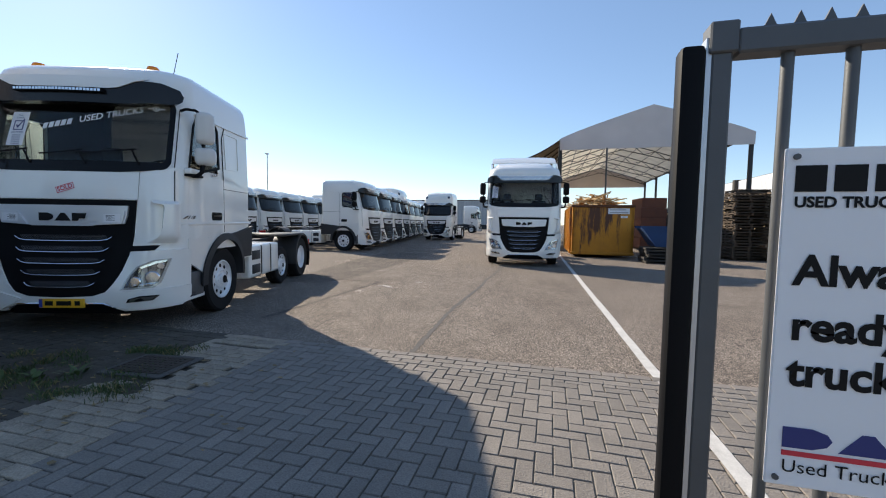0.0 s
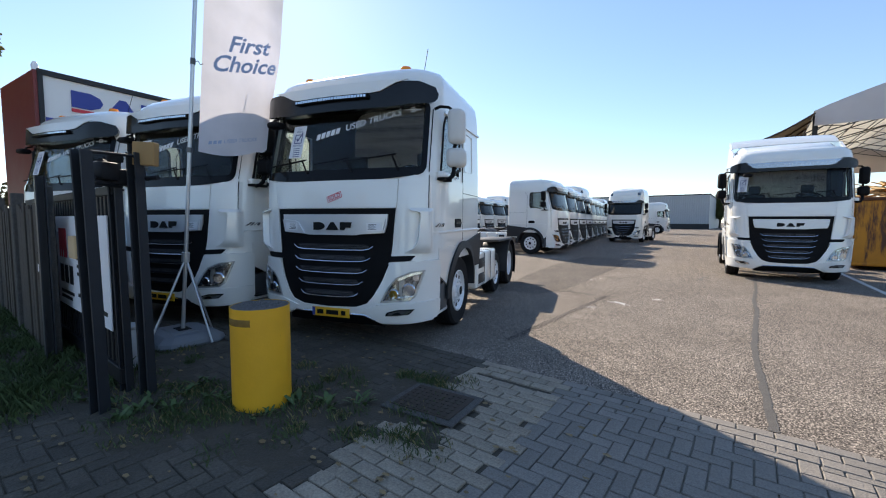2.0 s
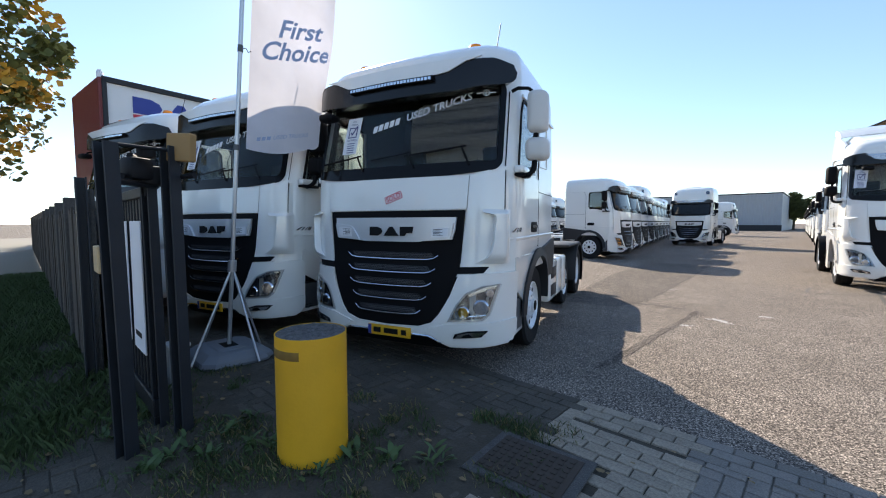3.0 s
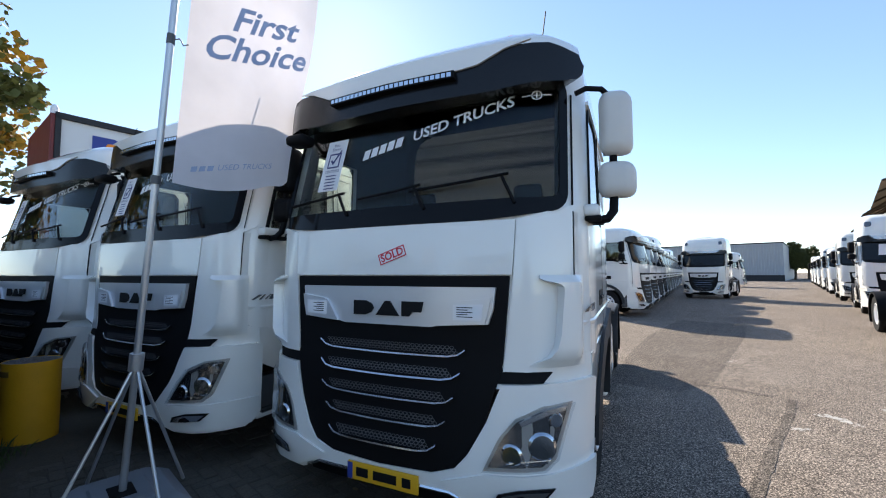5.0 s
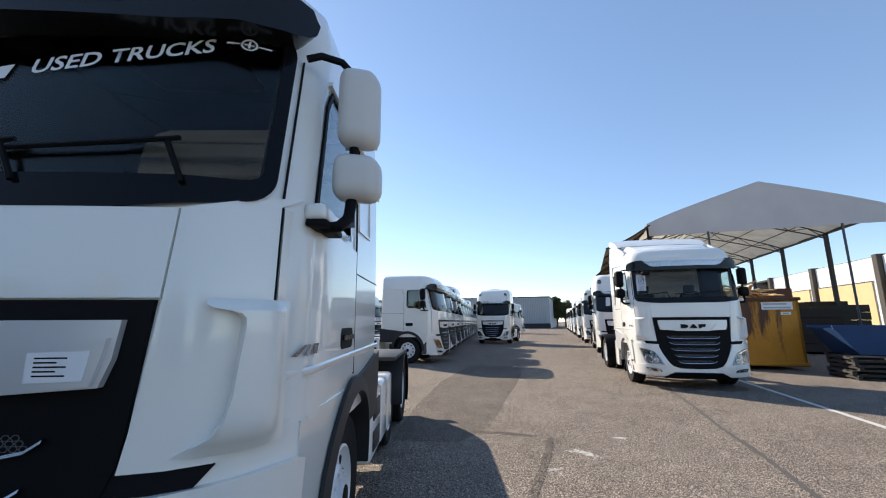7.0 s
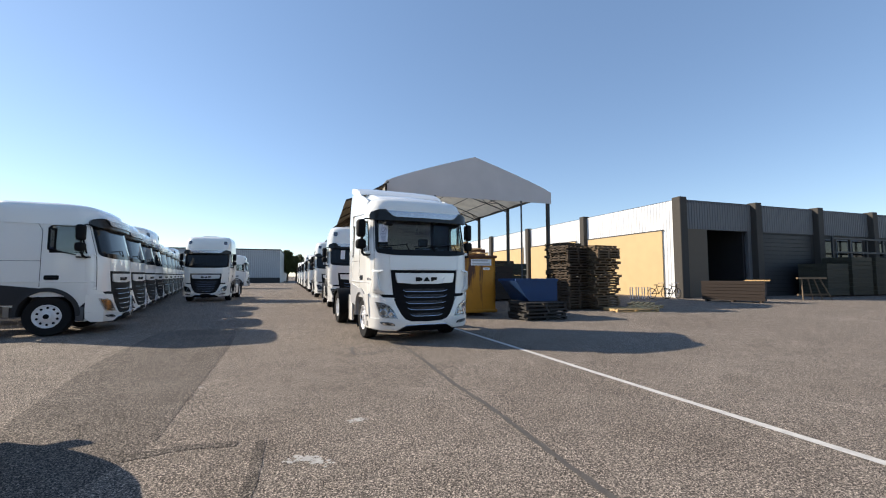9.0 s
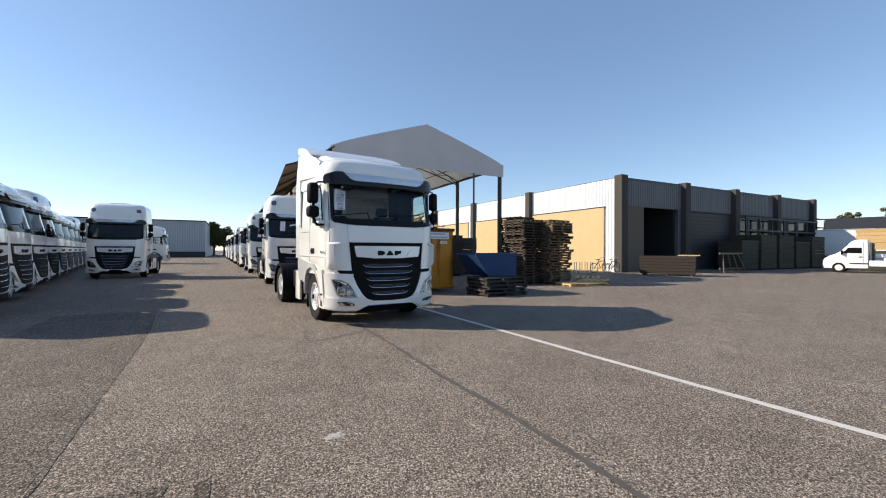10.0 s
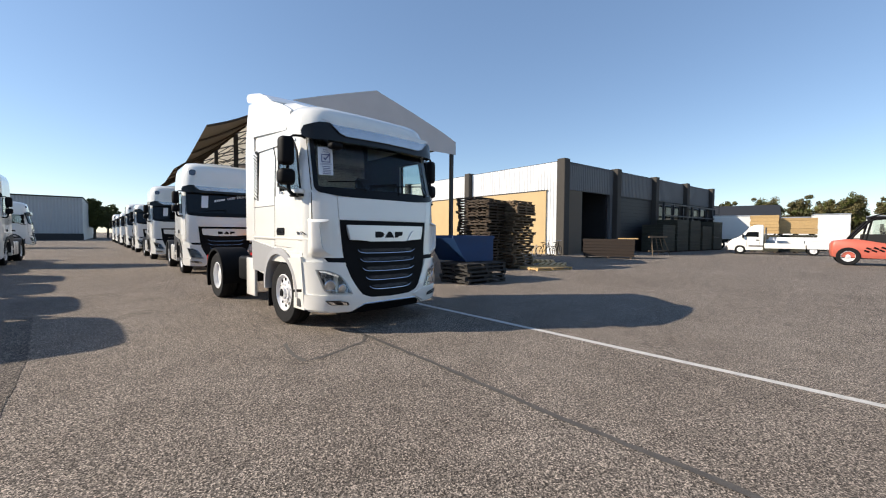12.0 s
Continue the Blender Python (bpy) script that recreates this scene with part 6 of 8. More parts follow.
xs = [CX0 + (CX1 - CX0) * i / 20 for i in range(21)]
b = bmesh.new()
ys = [CY0 + (CY1 - CY0) * j / 24 for j in range(25)]
gv = {(i, j): b.verts.new((x_, y_, roof_z(x_) + 0.04 * math.sin(j * 2.1 + i * 0.3))) for i, x_ in enumerate(xs) for j, y_ in enumerate(ys)}
for i in range(20):
    for j in range(24):
        b.faces.new((gv[i, j], gv[i + 1, j], gv[i + 1, j + 1], gv[i, j + 1]))
part("roof_sheet", b, CANVAS_ROOF, cano, "white sheet letting daylight through")
for y_, nm in ((CY0 - 0.05, "gable_sheet"), (CY1 + 0.05, "gable_sheet")):
    b = bmesh.new()
    for i in range(20):
        q = []
        for x_, dz in ((xs[i], -0.60), (xs[i + 1], -0.60)):
            q.append((x_, y_, EAVE + dz))
        for x_ in (xs[i + 1], xs[i]):
            q.append((x_, y_, roof_z(x_, 0.07)))
        fr = [b.verts.new(p) for p in q]
        bk = [b.verts.new((p[0], p[1] + 0.02, p[2])) for p in q]
        b.faces.new(fr)
        b.faces.new(bk[::-1])
        b.faces.new((fr[0], fr[1], bk[1], bk[0]))
        b.faces.new((fr[2], fr[3], bk[3], bk[2]))
    bmesh.ops.remove_doubles(b, verts=b.verts, dist=0.001)
    part(nm, b, GABLE, cano, "white sheet closing the gable")
for x_ in (CX0, CX1):
    b = bmesh.new()
    box(b, (x_ - 0.03, CY0, EAVE - 0.12), (x_ + 0.03, CY1, EAVE + 0.08), 0.01, 1)
    part("eave_beam", b, STEEL, cano)
nb_ = 6
for k in range(nb_):
    y_ = CY0 + 0.25 + (CY1 - CY0 - 0.5) * k / (nb_ - 1)
    for x_ in (CX0 + 0.05, CX1 - 0.05):
        b = bmesh.new()
        box(b, (x_ - 0.09, y_ - 0.09, 0), (x_ + 0.09, y_ + 0.09, EAVE - 0.05), 0.01, 1)
        part("post", b, DARK_STEEL, cano)
    m_ = 12
    top_ = [(CX0 + (CX1 - CX0) * i / m_, roof_z(CX0 + (CX1 - CX0) * i / m_) - 0.06) for i in range(m_ + 1)]
    bot_ = [(x_, z_ - 0.55 + 0.25 * abs(x_ - cx) / 5) for x_, z_ in top_]
    tr = tube(bmesh.new(), [(p[0], y_, p[1]) for p in top_], 0.035, 6)
    truss_ = part("truss", tr, STEEL, cano, "galvanised lattice truss")
    part("bottom_chord", tube(bmesh.new(), [(p[0], y_, p[1]) for p in bot_], 0.035, 6), STEEL, truss_)
    for i in range(m_):
        p, q = (top_[i], bot_[i + 1]) if i % 2 else (bot_[i], top_[i + 1])
        br_ = bmesh.new()
        rod(br_, (p[0], y_, p[1]), (q[0], y_, q[1]), 0.025, 5)
        part("brace", br_, STEEL, truss_)
for i in range(1, 8):
    x_ = CX0 + (CX1 - CX0) * i / 8
    b = bmesh.new()
    rod(b, (x_, CY0, roof_z(x_) - 0.05), (x_, CY1, roof_z(x_) - 0.05), 0.03, 6)
    part("purlin", b, STEEL, cano)

for x_ in (10.35, 5.1):
    b = bmesh.new()
    rod(b, (x_, 26.2, 0), (x_, 26.2, 5.86), 0.05, 8)
    part("thin_post", b, STEEL, cano, "thin steel prop")

# sagging side awning along the canopy
aw = thing("side_awning", "sagging brown sheet awning hung beside the canopy", "awning")
b = bmesh.new()
ag = {}
for j in range(27):
    y_ = 25.6 + 24.0 * j / 26
    sag = lerp([(25.6, 5.22), (28.4, 4.92), (31.0, 4.66), (36.0, 4.95), (41.0, 4.7), (50.0, 4.9)], y_)
    for i in range(7):
        f_ = i / 6
        ag[i, j] = b.verts.new((0.36 + 2.1 * f_, y_, sag + (6.30 - sag) * f_ - 0.10 * math.sin(math.pi * f_)))
for j in range(26):
    for i in range(6):
        b.faces.new((ag[i, j], ag[i + 1, j], ag[i + 1, j + 1], ag[i, j + 1]))
part("awning_sheet", b, mat("brown_awning_sheet", (0.16, 0.125, 0.085), 0.8, vary=0.3, scale=2), aw)
for j in range(0, 27, 2):
    b = bmesh.new()
    tube(b, [Vector((0.36 + 2.1 * i / 6, 25.6 + 24.0 * j / 26, lerp([(25.6, 5.22), (28.4, 4.92), (31.0, 4.66), (36.0, 4.95), (41.0, 4.7), (50.0, 4.9)], 25.6 + 24.0 * j / 26) * (1 - i / 6) + 6.30 * i / 6 - 0.10 * math.sin(math.pi * i / 6) - 0.05)) for i in range(7)], 0.04, 6)
    part("rafter", b, TIMBER, aw)

# ---- yellow skip full of scrap wood ----
sk = thing("waste_skip", "rusty yellow steel waste skip heaped with scrap wood", "skip", m=pose(3.03, 19.9, 0, 0, 0, 1))
b = bmesh.new()
pr = [(0.0, 0.12), (0.0, 2.30), (0.08, 2.30), (0.08, 0.2), (2.42, 0.2), (2.42, 2.30), (2.50, 2.30), (2.50, 0.12)]
for y0_, y1_ in ((0, 5.6),):
    fr = [b.verts.new((x_, y0_, z_)) for x_, z_ in pr]
    bk = [b.verts.new((x_, y1_, z_)) for x_, z_ in pr]
    b.faces.new(fr[::-1])
    b.faces.new(bk)
    for i in range(8):
        b.faces.new((fr[i], fr[(i + 1) % 8], bk[(i + 1) % 8], bk[i]))
box(b, (0.0, 0, 0.12), (2.5, 0.08, 2.30))
box(b, (0.0, 5.52, 0.12), (2.5, 5.6, 2.30))
part("tub", b, SKIP_YELLOW, sk, "yellow painted steel tub", 0)
for k in range(7):
    for x_ in (-0.05, 2.55):
        r_ = bmesh.new()
        box(r_, (x_ - 0.05, 0.35 + 0.78 * k, 0.15), (x_ + 0.05, 0.47 + 0.78 * k, 2.25), 0.015, 1)
        part("rib", r_, SKIP_YELLOW, sk)
for z_ in (0.14, 2.2):
    r_ = bmesh.new()
    box(r_, (-0.06, -0.06, z_), (2.56, 0.0, z_ + 0.11), 0.02, 1)
    part("rail", r_, RUST if z_ > 2 else SKIP_YELLOW, sk)
for x0_, x1_, z0_, z1_, bars in ((1.47, 2.33, 1.92, 2.16, 2), (1.98, 2.26, 1.75, 1.84, 1)):
    r_ = bmesh.new()
    box(r_, (x0_, -0.012, z0_), (x1_, -0.004, z1_))
    pl_ = part("sign_plate", r_, PAPER, sk, "white plate with plain bars")
    for k in range(bars):
        r_ = bmesh.new()
        h_ = (z1_ - z0_) / bars
        box(r_, (x0_ + 0.06, -0.016, z0_ + h_ * (k + 0.3)), (x1_ - 0.06 - 0.1 * k, -0.013, z0_ + h_ * (k + 0.7)))
        part("plate_bar", r_, GREYBOX, pl_, "plain grey bar")
random.seed(21)
st = bmesh.new()
for k in range(150):
    sx_, sy_ = random.uniform(0.3, 2.2), random.uniform(0.3, 5.3)
    obox(st, (sx_, sy_, 2.18 + random.uniform(0.0, 0.25) + 0.42 * math.exp(-((sx_ - 1.1) / 0.6) ** 2 - ((sy_ - 1.6) / 1.6) ** 2)), (random.uniform(0.5, 1.6), random.uniform(0.05, 0.14), 0.03), random.uniform(0, 180), random.uniform(-12, 12), random.uniform(-18, 18))
solid("scrap_wood", st, FRESH_TIMBER, "heap of pale scrap wood in the skip", "scrap wood", kind="stuff", m=pose(3.03, 19.9, 0, 0, 0, 1), smooth=0)

# ---- blue tipping skip on black pallets ----
bs = thing("tipping_skip", "blue steel tipping skip with sloped front", "skip", m=pose(5.58, 18.4, 0))
b = bmesh.new()
pr = [(0.0, 1.35), (0.50, 0.62), (1.68, 0.62), (1.68, 1.38)]
fr = [b.verts.new((x_, 0, z_)) for x_, z_ in pr]
bk = [b.verts.new((x_, 1.3, z_)) for x_, z_ in pr]
b.faces.new(fr[::-1])
b.faces.new(bk)
for i in range(3):
    b.faces.new((fr[i], fr[i + 1], bk[i + 1], bk[i]))
part("tub", b, SKIP_BLUE, bs, "", 0)
b = bmesh.new()
for y_ in (-0.02, 1.28):
    box(b, (-0.03, y_, 1.32), (1.71, y_ + 0.04, 1.42))
box(b, (1.66, 0, 1.32), (1.71, 1.3, 1.42))
part("rim", b, SKIP_BLUE, bs)


PALE_TIMBER = mat("greyed_pale_timber", (0.13, 0.09, 0.055), 0.85, vary=0.3, scale=6, bump=0.3, bump_scale=80, per_object=0.45)


def pallet_set(w, d, material):
    """Shared meshes of one pallet: deck board, runner with its blocks, bottom board, and their places."""
    tb = bmesh.new()
    box(tb, (-w / 2, -0.065, 0.115), (w / 2, 0.065, 0.144))
    ru = bmesh.new()
    box(ru, (-0.05, -d / 2, 0.1), (0.05, d / 2, 0.114))
    for y_ in (-d / 2 + 0.07, 0, d / 2 - 0.07):
        box(ru, (-0.05, y_ - 0.06, 0.022), (0.05, y_ + 0.06, 0.1))
    box(ru, (-0.05, -d / 2 + 0.02, 0.05), (0.05, d / 2 - 0.02, 0.1))
    lo_ = bmesh.new()
    box(lo_, (-w / 2, -0.05, 0), (w / 2, 0.05, 0.03))
    for t_ in (tb, ru, lo_):
        for v in t_.verts:
            v.co.z *= 0.83
    tb, ru, lo_ = finish(tb, "deck_board", material, 0), finish(ru, "runner", material, 0), finish(lo_, "bottom_board", material, 0)
    rows_ = [("deck_board", tb, 0, -d / 2 + 0.05 + (d - 0.1) * k / 4) for k in range(5)]
    rows_ += [("runner", ru, x_, 0) for x_ in (-w / 2 + 0.05, 0, w / 2 - 0.05)]
    return rows_ + [("bottom_board", lo_, 0, y_) for y_ in (-d / 2 + 0.05, 0, d / 2 - 0.05)]


PALLET = pallet_set(1.35, 1.15, TIMBER)
PALLET_DARK = pallet_set(1.65, 1.2, mat("tarred_black_timber", (0.03, 0.027, 0.025), 0.8, vary=0.3, scale=5, per_object=0.3))
PALLET_FRESH = pallet_set(1.9, 1.1, FRESH_TIMBER)


def pallet_stack(x, y, count, rz, label, rows_=None, seed=0, jit=0.05, h=0.121):
    random.seed(seed)
    for k in range(count):
        o = thing("pallet", label, "pallet", "stacked pallets", m=pose(x + random.gauss(0, jit), y + random.gauss(0, jit), h * k, 0, 0, rz + random.gauss(0, 1.2)))
        for nm_, me_, px_, py_ in rows_ or PALLET:
            q = part(nm_, me_, TIMBER, o)
            q.location = (px_, py_, 0)


pallet_stack(10.2, 21.6, 24, 10, "weathered wooden pallet in a tall leaning stack", seed=1)
pallet_stack(11.5, 21.2, 24, 6, "pale used wooden pallet in a tall leaning stack", pallet_set(1.35, 1.15, PALE_TIMBER), 2, 0.06)
pallet_stack(12.3, 22.8, 25, 12, "weathered wooden pallet in a tall leaning stack", seed=3)
pallet_stack(10.9, 23.0, 26, 8, "weathered wooden pallet in a tall leaning stack", seed=4)
pallet_stack(6.46, 18.45, 5, 2, "dark stained pallet lying under the blue skip", PALLET_DARK, 5, 0.03)
pallet_stack(11.9, 19.85, 1, -10, "pale new wooden pallet lying on the asphalt", PALLET_FRESH, 6)
pallet_stack(13.75, 20.7, 1, 30, "pale new wooden pallet lying on the asphalt", PALLET_FRESH, 7)
pallet_stack(15.2, 22.3, 1, 38, "pale new wooden pallet lying on the asphalt", PALLET_FRESH, 8)


BROWN_PACK = mat("dark_brown_timber_pack", (0.036, 0.024, 0.018), 0.85, vary=0.3, scale=5, per_object=0.25)


def timber_stack(x, y, w, d, h, rz, material, label, rows=6, z=0.0):
    """A banded stack of sawn boards on bearers."""
    t_ = thing("timber_stack", label, "timber stack", "timber stacks", m=pose(x, y, z, 0, 0, rz))
    for k in range(3):
        br = bmesh.new()
        xx = -w / 2 + 0.2 + (w - 0.4) * k / 2
        box(br, (xx - 0.05, -d / 2, 0), (xx + 0.05, d / 2, 0.1))
        part("bearer", br, TIMBER, t_, "", 0)
    random.seed(int(x * 10 + y))
    hh = (h - 0.1) / rows
    for r_ in range(rows):
        b_ = bmesh.new()
        e0, e1 = random.uniform(-0.03, 0.03), random.uniform(-0.03, 0.03)
        box(b_, (-w / 2 + e0, -d / 2 + 0.01 * (r_ % 2), 0.1 + hh * r_), (w / 2 + e1, d / 2, 0.1 + hh * (r_ + 1) - 0.012), 0.004, 1)
        part("layer", b_, material, t_, "", 0)
    return t_


timber_stack(22.4, 22.7, 3.0, 1.1, 1.22, -62, BROWN_PACK, "stack of dark timber packs on the yard")
lo_b = thing("loose_boards", "loose pale boards lying on the dark timber pack", "boards", m=pose(22.95, 21.7, 1.215, 0, 0, -62))
for k in range(4):
    b = bmesh.new()
    obox(b, (0.0, 0.13 * k - 0.2, 0.02 + 0.012 * k), (1.15, 0.11, 0.03), 3 * k - 4)
    part("board", b, FRESH_TIMBER, lo_b, "", 0)
for k in range(5):
    timber_stack(35.2 + 2.75 * k, 25.0 - 0.1 * k, 2.5, 1.8, 2.9 if k % 3 else 2.4, 0, GREEN_TIMBER, "tall pack of dark impregnated timber beside the hall", 9)
# ---- flat roofed warehouse, front turned slightly ----
WH = pose(23.0, 26.65, 0, 0, 0, -0.5)
wh = thing("warehouse", "flat-roofed warehouse with white cladding, sand panels and concrete columns", "building", m=WH)
LEN, DEP, TOPZ = 29.0, 46.0, 6.8
bays = [0.0, 7.4, 14.5, 21.7, LEN]
for k, x_ in enumerate(bays):
    b = bmesh.new()
    box(b, (x_ - 0.32, -0.42, 0), (x_ + 0.32, 0.25, TOPZ + 0.15), 0.03, 1)
    part("column", b, COLUMN, wh, "dark concrete column")
for k in range(1, 5):
    b = bmesh.new()
    box(b, (-0.42, 9.9 * k - 0.3, 0), (0.25, 9.9 * k + 0.3, TOPZ + 0.15), 0.03, 1)
    part("column", b, COLUMN, wh, "dark concrete column")
# front bays: fascia, jamb and window frames carry their shade in the base colour
for k in range(4):
    x0_, x1_ = bays[k] + 0.32, bays[k + 1] - 0.32
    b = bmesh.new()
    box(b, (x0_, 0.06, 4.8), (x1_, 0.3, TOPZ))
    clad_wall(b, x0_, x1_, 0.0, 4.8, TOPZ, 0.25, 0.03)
    part("fascia", b, FASCIA, wh, "ribbed fascia in a shade-darkened grey", 0)
    if k == 0:
        # panel beside the opening; its brown has the front's shade mixed in
        b = bmesh.new()
        box(b, (x0_, 0.02, 0), (x0_ + 2.3, 0.25, 4.8))
        part("brown_panel", b, SHADE_PANEL, wh)
        b = bmesh.new()
        box(b, (x1_ - 0.35, 0.02, 0), (x1_, 0.25, 4.8))
        part("jamb", b, FASCIA, wh)
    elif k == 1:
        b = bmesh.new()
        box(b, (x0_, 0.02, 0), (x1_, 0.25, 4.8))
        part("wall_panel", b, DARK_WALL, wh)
        b = bmesh.new()
        box(b, (x0_ + 0.45, -0.012, 0), (x1_ - 0.35, 0.016, 4.7))
        rd_ = part("roller_door", b, BLACK, wh, "closed dark roller door", 0)
        for i in range(15):
            b = bmesh.new()
            box(b, (x0_ + 0.5, -0.03, 0.02 + 0.31 * i), (x1_ - 0.4, -0.013, 0.31 + 0.31 * i), 0.006, 1)
            part("slat", b, PAINT_GREY, rd_, "", 0)
    else:
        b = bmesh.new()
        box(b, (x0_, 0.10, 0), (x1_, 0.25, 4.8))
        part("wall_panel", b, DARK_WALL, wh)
        for i in range(3):
            w_ = bmesh.new()
            xa = x0_ + 0.3 + (x1_ - x0_ - 0.6) * i / 3
            box(w_, (xa, 0.04, 2.9), (xa + 1.5, 0.095, 4.5), 0.02, 1)
            wi_ = part("window", w_, FASCIA, wh, "window panel in a shade-darkened grey")
            p_ = bmesh.new()
            box(p_, (xa + 0.1, 0.02, 3.0), (xa + 1.4, 0.036, 4.4))
            part("pane", p_, FRIT, wi_)
# flank towards the yard
for k in range(4):
    y0_, y1_ = 9.9 * k + 0.3, 9.9 * (k + 1) - 0.3
    b = bmesh.new()
    n_ = 34
    pr = []
    for i in range(n_):
        a_ = y0_ + (y1_ - y0_) * i / n_
        w_ = (y1_ - y0_) / n_
        pr += [(a_, 0), (a_ + 0.4 * w_, 0), (a_ + 0.55 * w_, 0.035), (a_ + 0.85 * w_, 0.035)]
    pr.append((y1_, 0))
    lo_ = [b.verts.new((-0.03 - d_, yy, 0.0)) for yy, d_ in pr]
    hi_ = [b.verts.new((-0.03 - d_, yy, TOPZ)) for yy, d_ in pr]
    for i in range(len(pr) - 1):
        b.faces.new((lo_[i], lo_[i + 1], hi_[i + 1], hi_[i]))
    box(b, (0.0, y0_, 0), (0.25, y1_, TOPZ))
    part("cladding", b, CLAD, wh, "white ribbed metal cladding", 0)
    b = bmesh.new()
    box(b, (-0.16, y0_ + 1.0, 0.0), (-0.08, y1_ - 0.2, 4.75), 0.01, 1)
    part("sand_panel", b, PANEL_SAND, wh, "sand coloured wall panel")
    b = bmesh.new()
    box(b, (-0.18, y0_ + 0.9, 4.75), (-0.08, y1_ - 0.1, 4.83))
    part("drip_edge", b, DARK_STEEL, wh)
b = bmesh.new()
box(b, (0.0, 0.0, TOPZ - 0.15), (LEN, DEP, TOPZ + 0.05))
part("roof", b, PAINT_GREY, wh)
b = bmesh.new()
box(b, (LEN - 0.25, 0.3, 0), (LEN, DEP, TOPZ - 0.15))
box(b, (0.3, DEP - 0.25, 0), (LEN, DEP, TOPZ - 0.15))
part("back_wall", b, CLAD_GREY, wh)
b = bmesh.new()
box(b, (6.55, 0.3, 0), (6.75, 14, TOPZ - 0.15))
box(b, (0.3, 13.8, 0), (6.5, 14, TOPZ - 0.15))
part("partition", b, DARK_STEEL, wh)

# ---- rack scaffold, bicycles, barrier ----
sc = thing("scaffold", "dark steel storage scaffold beside the warehouse end", "scaffold", m=WH @ pose(30.4, 0.3, 0))
for x_ in (-0.9, 0.9):
    for y_ in (-0.6, 0.8):
        b = bmesh.new()
        rod(b, (x_, y_, 0), (x_, y_, 5.0), 0.035, 6)
        part("upright", b, DARK_STEEL, sc)
for z_ in (2.0, 3.0, 4.0, 4.9):
    b = bmesh.new()
    box(b, (-1.0, -0.7, z_), (1.0, 0.9, z_ + 0.09))
    part("deck", b, DARK_STEEL, sc)
sr = thing("storage_rack", "dark steel cantilever rack against the warehouse", "rack", m=WH @ pose(0, 0, 0))
for k in range(7):
    b = bmesh.new()
    box(b, (14.8 + 2.2 * k, -0.9, 0), (14.92 + 2.2 * k, -0.78, 4.6), 0.01, 1)
    part("upright", b, DARK_STEEL, sr)
for z_ in (3.3, 4.4):
    b = bmesh.new()
    box(b, (14.8, -0.92, z_), (28.1, -0.78, z_ + 0.14), 0.01, 1)
    part("beam", b, DARK_STEEL, sr)
tf = thing("trestle", "greyed wooden trestle standing by the timber", "trestle", m=pose(29.3, 22.6, 0, 0, 0, -8))
for x_ in (-0.9, -0.3, 0.3, 0.9):
    b = bmesh.new()
    rod(b, (x_ * 1.25, -0.35, 0), (x_ * 0.8, 0, 1.35), 0.04, 5)
    part("leg", b, PALE_TIMBER, tf)
for z_ in (0.25, 1.3):
    b = bmesh.new()
    box(b, (-1.15, -0.1, z_), (1.15, 0.0, z_ + 0.12))
    part("rail", b, PALE_TIMBER, tf)


def bicycle(m):
    t_ = thing("bicycle", "parked bicycle leaning by the warehouse corner", "bicycle", "parked bicycles", m=m)
    for x_ in (-0.52, 0.52):
        b = bmesh.new()
        tube(b, [(x_ + 0.33 * math.cos(a), 0, 0.35 + 0.33 * math.sin(a)) for a in [2 * math.pi * k / 18 for k in range(19)]], 0.022, 5)
        w_ = part("wheel", b, RUBBER, t_)
        b = bmesh.new()
        for k in range(6):
            a = math.pi * k / 6
            rod(b, (x_ - 0.31 * math.cos(a), 0, 0.35 - 0.31 * math.sin(a)), (x_ + 0.31 * math.cos(a), 0, 0.35 + 0.31 * math.sin(a)), 0.005, 4)
        part("spokes", b, CHROME, w_)
    b = bmesh.new()
    for p, q in (((-0.52, 0.35), (0, 0.33)), ((0, 0.33), (-0.18, 0.85)), ((-0.52, 0.35), (-0.15, 0.75)), ((0, 0.33), (0.38, 0.80)), ((-0.15, 0.78), (0.36, 0.84)), ((0.52, 0.35), (0.36, 0.98))):
        rod(b, (p[0], 0, p[1]), (q[0], 0, q[1]), 0.022, 6)
    part("frame", b, BLACK, t_)
    b = bmesh.new()
    tube(b, [(0.22, -0.28, 1.02), (0.36, -0.1, 1.04), (0.36, 0.1, 1.04), (0.22, 0.28, 1.02)], 0.018, 5)
    part("handlebar", b, CHROME, t_)
    b = bmesh.new()
    box(b, (-0.32, -0.07, 0.88), (-0.06, 0.07, 0.94), 0.02)
    part("saddle", b, BLACK, t_)
    return t_


bk1 = bicycle(pose(21.6, 26.1, 0, 0, 0, 8))
copy_thing(bk1, pose(20.7, 26.4, 0, 0, 0, -6))
br_ = thing("cycle_barrier", "low white railing beside the bicycles", "barrier", m=pose(19.6, 26.9, 0))
for x_ in (-0.8, -0.3, 0.2, 0.7):
    b = bmesh.new()
    tube(b, [(x_, 0, 0), (x_, 0, 0.75), (x_ + 0.2, 0, 0.75), (x_ + 0.2, 0, 0)], 0.03, 6)
    part("hoop", b, PAPER, br_)

# ---- trees ----


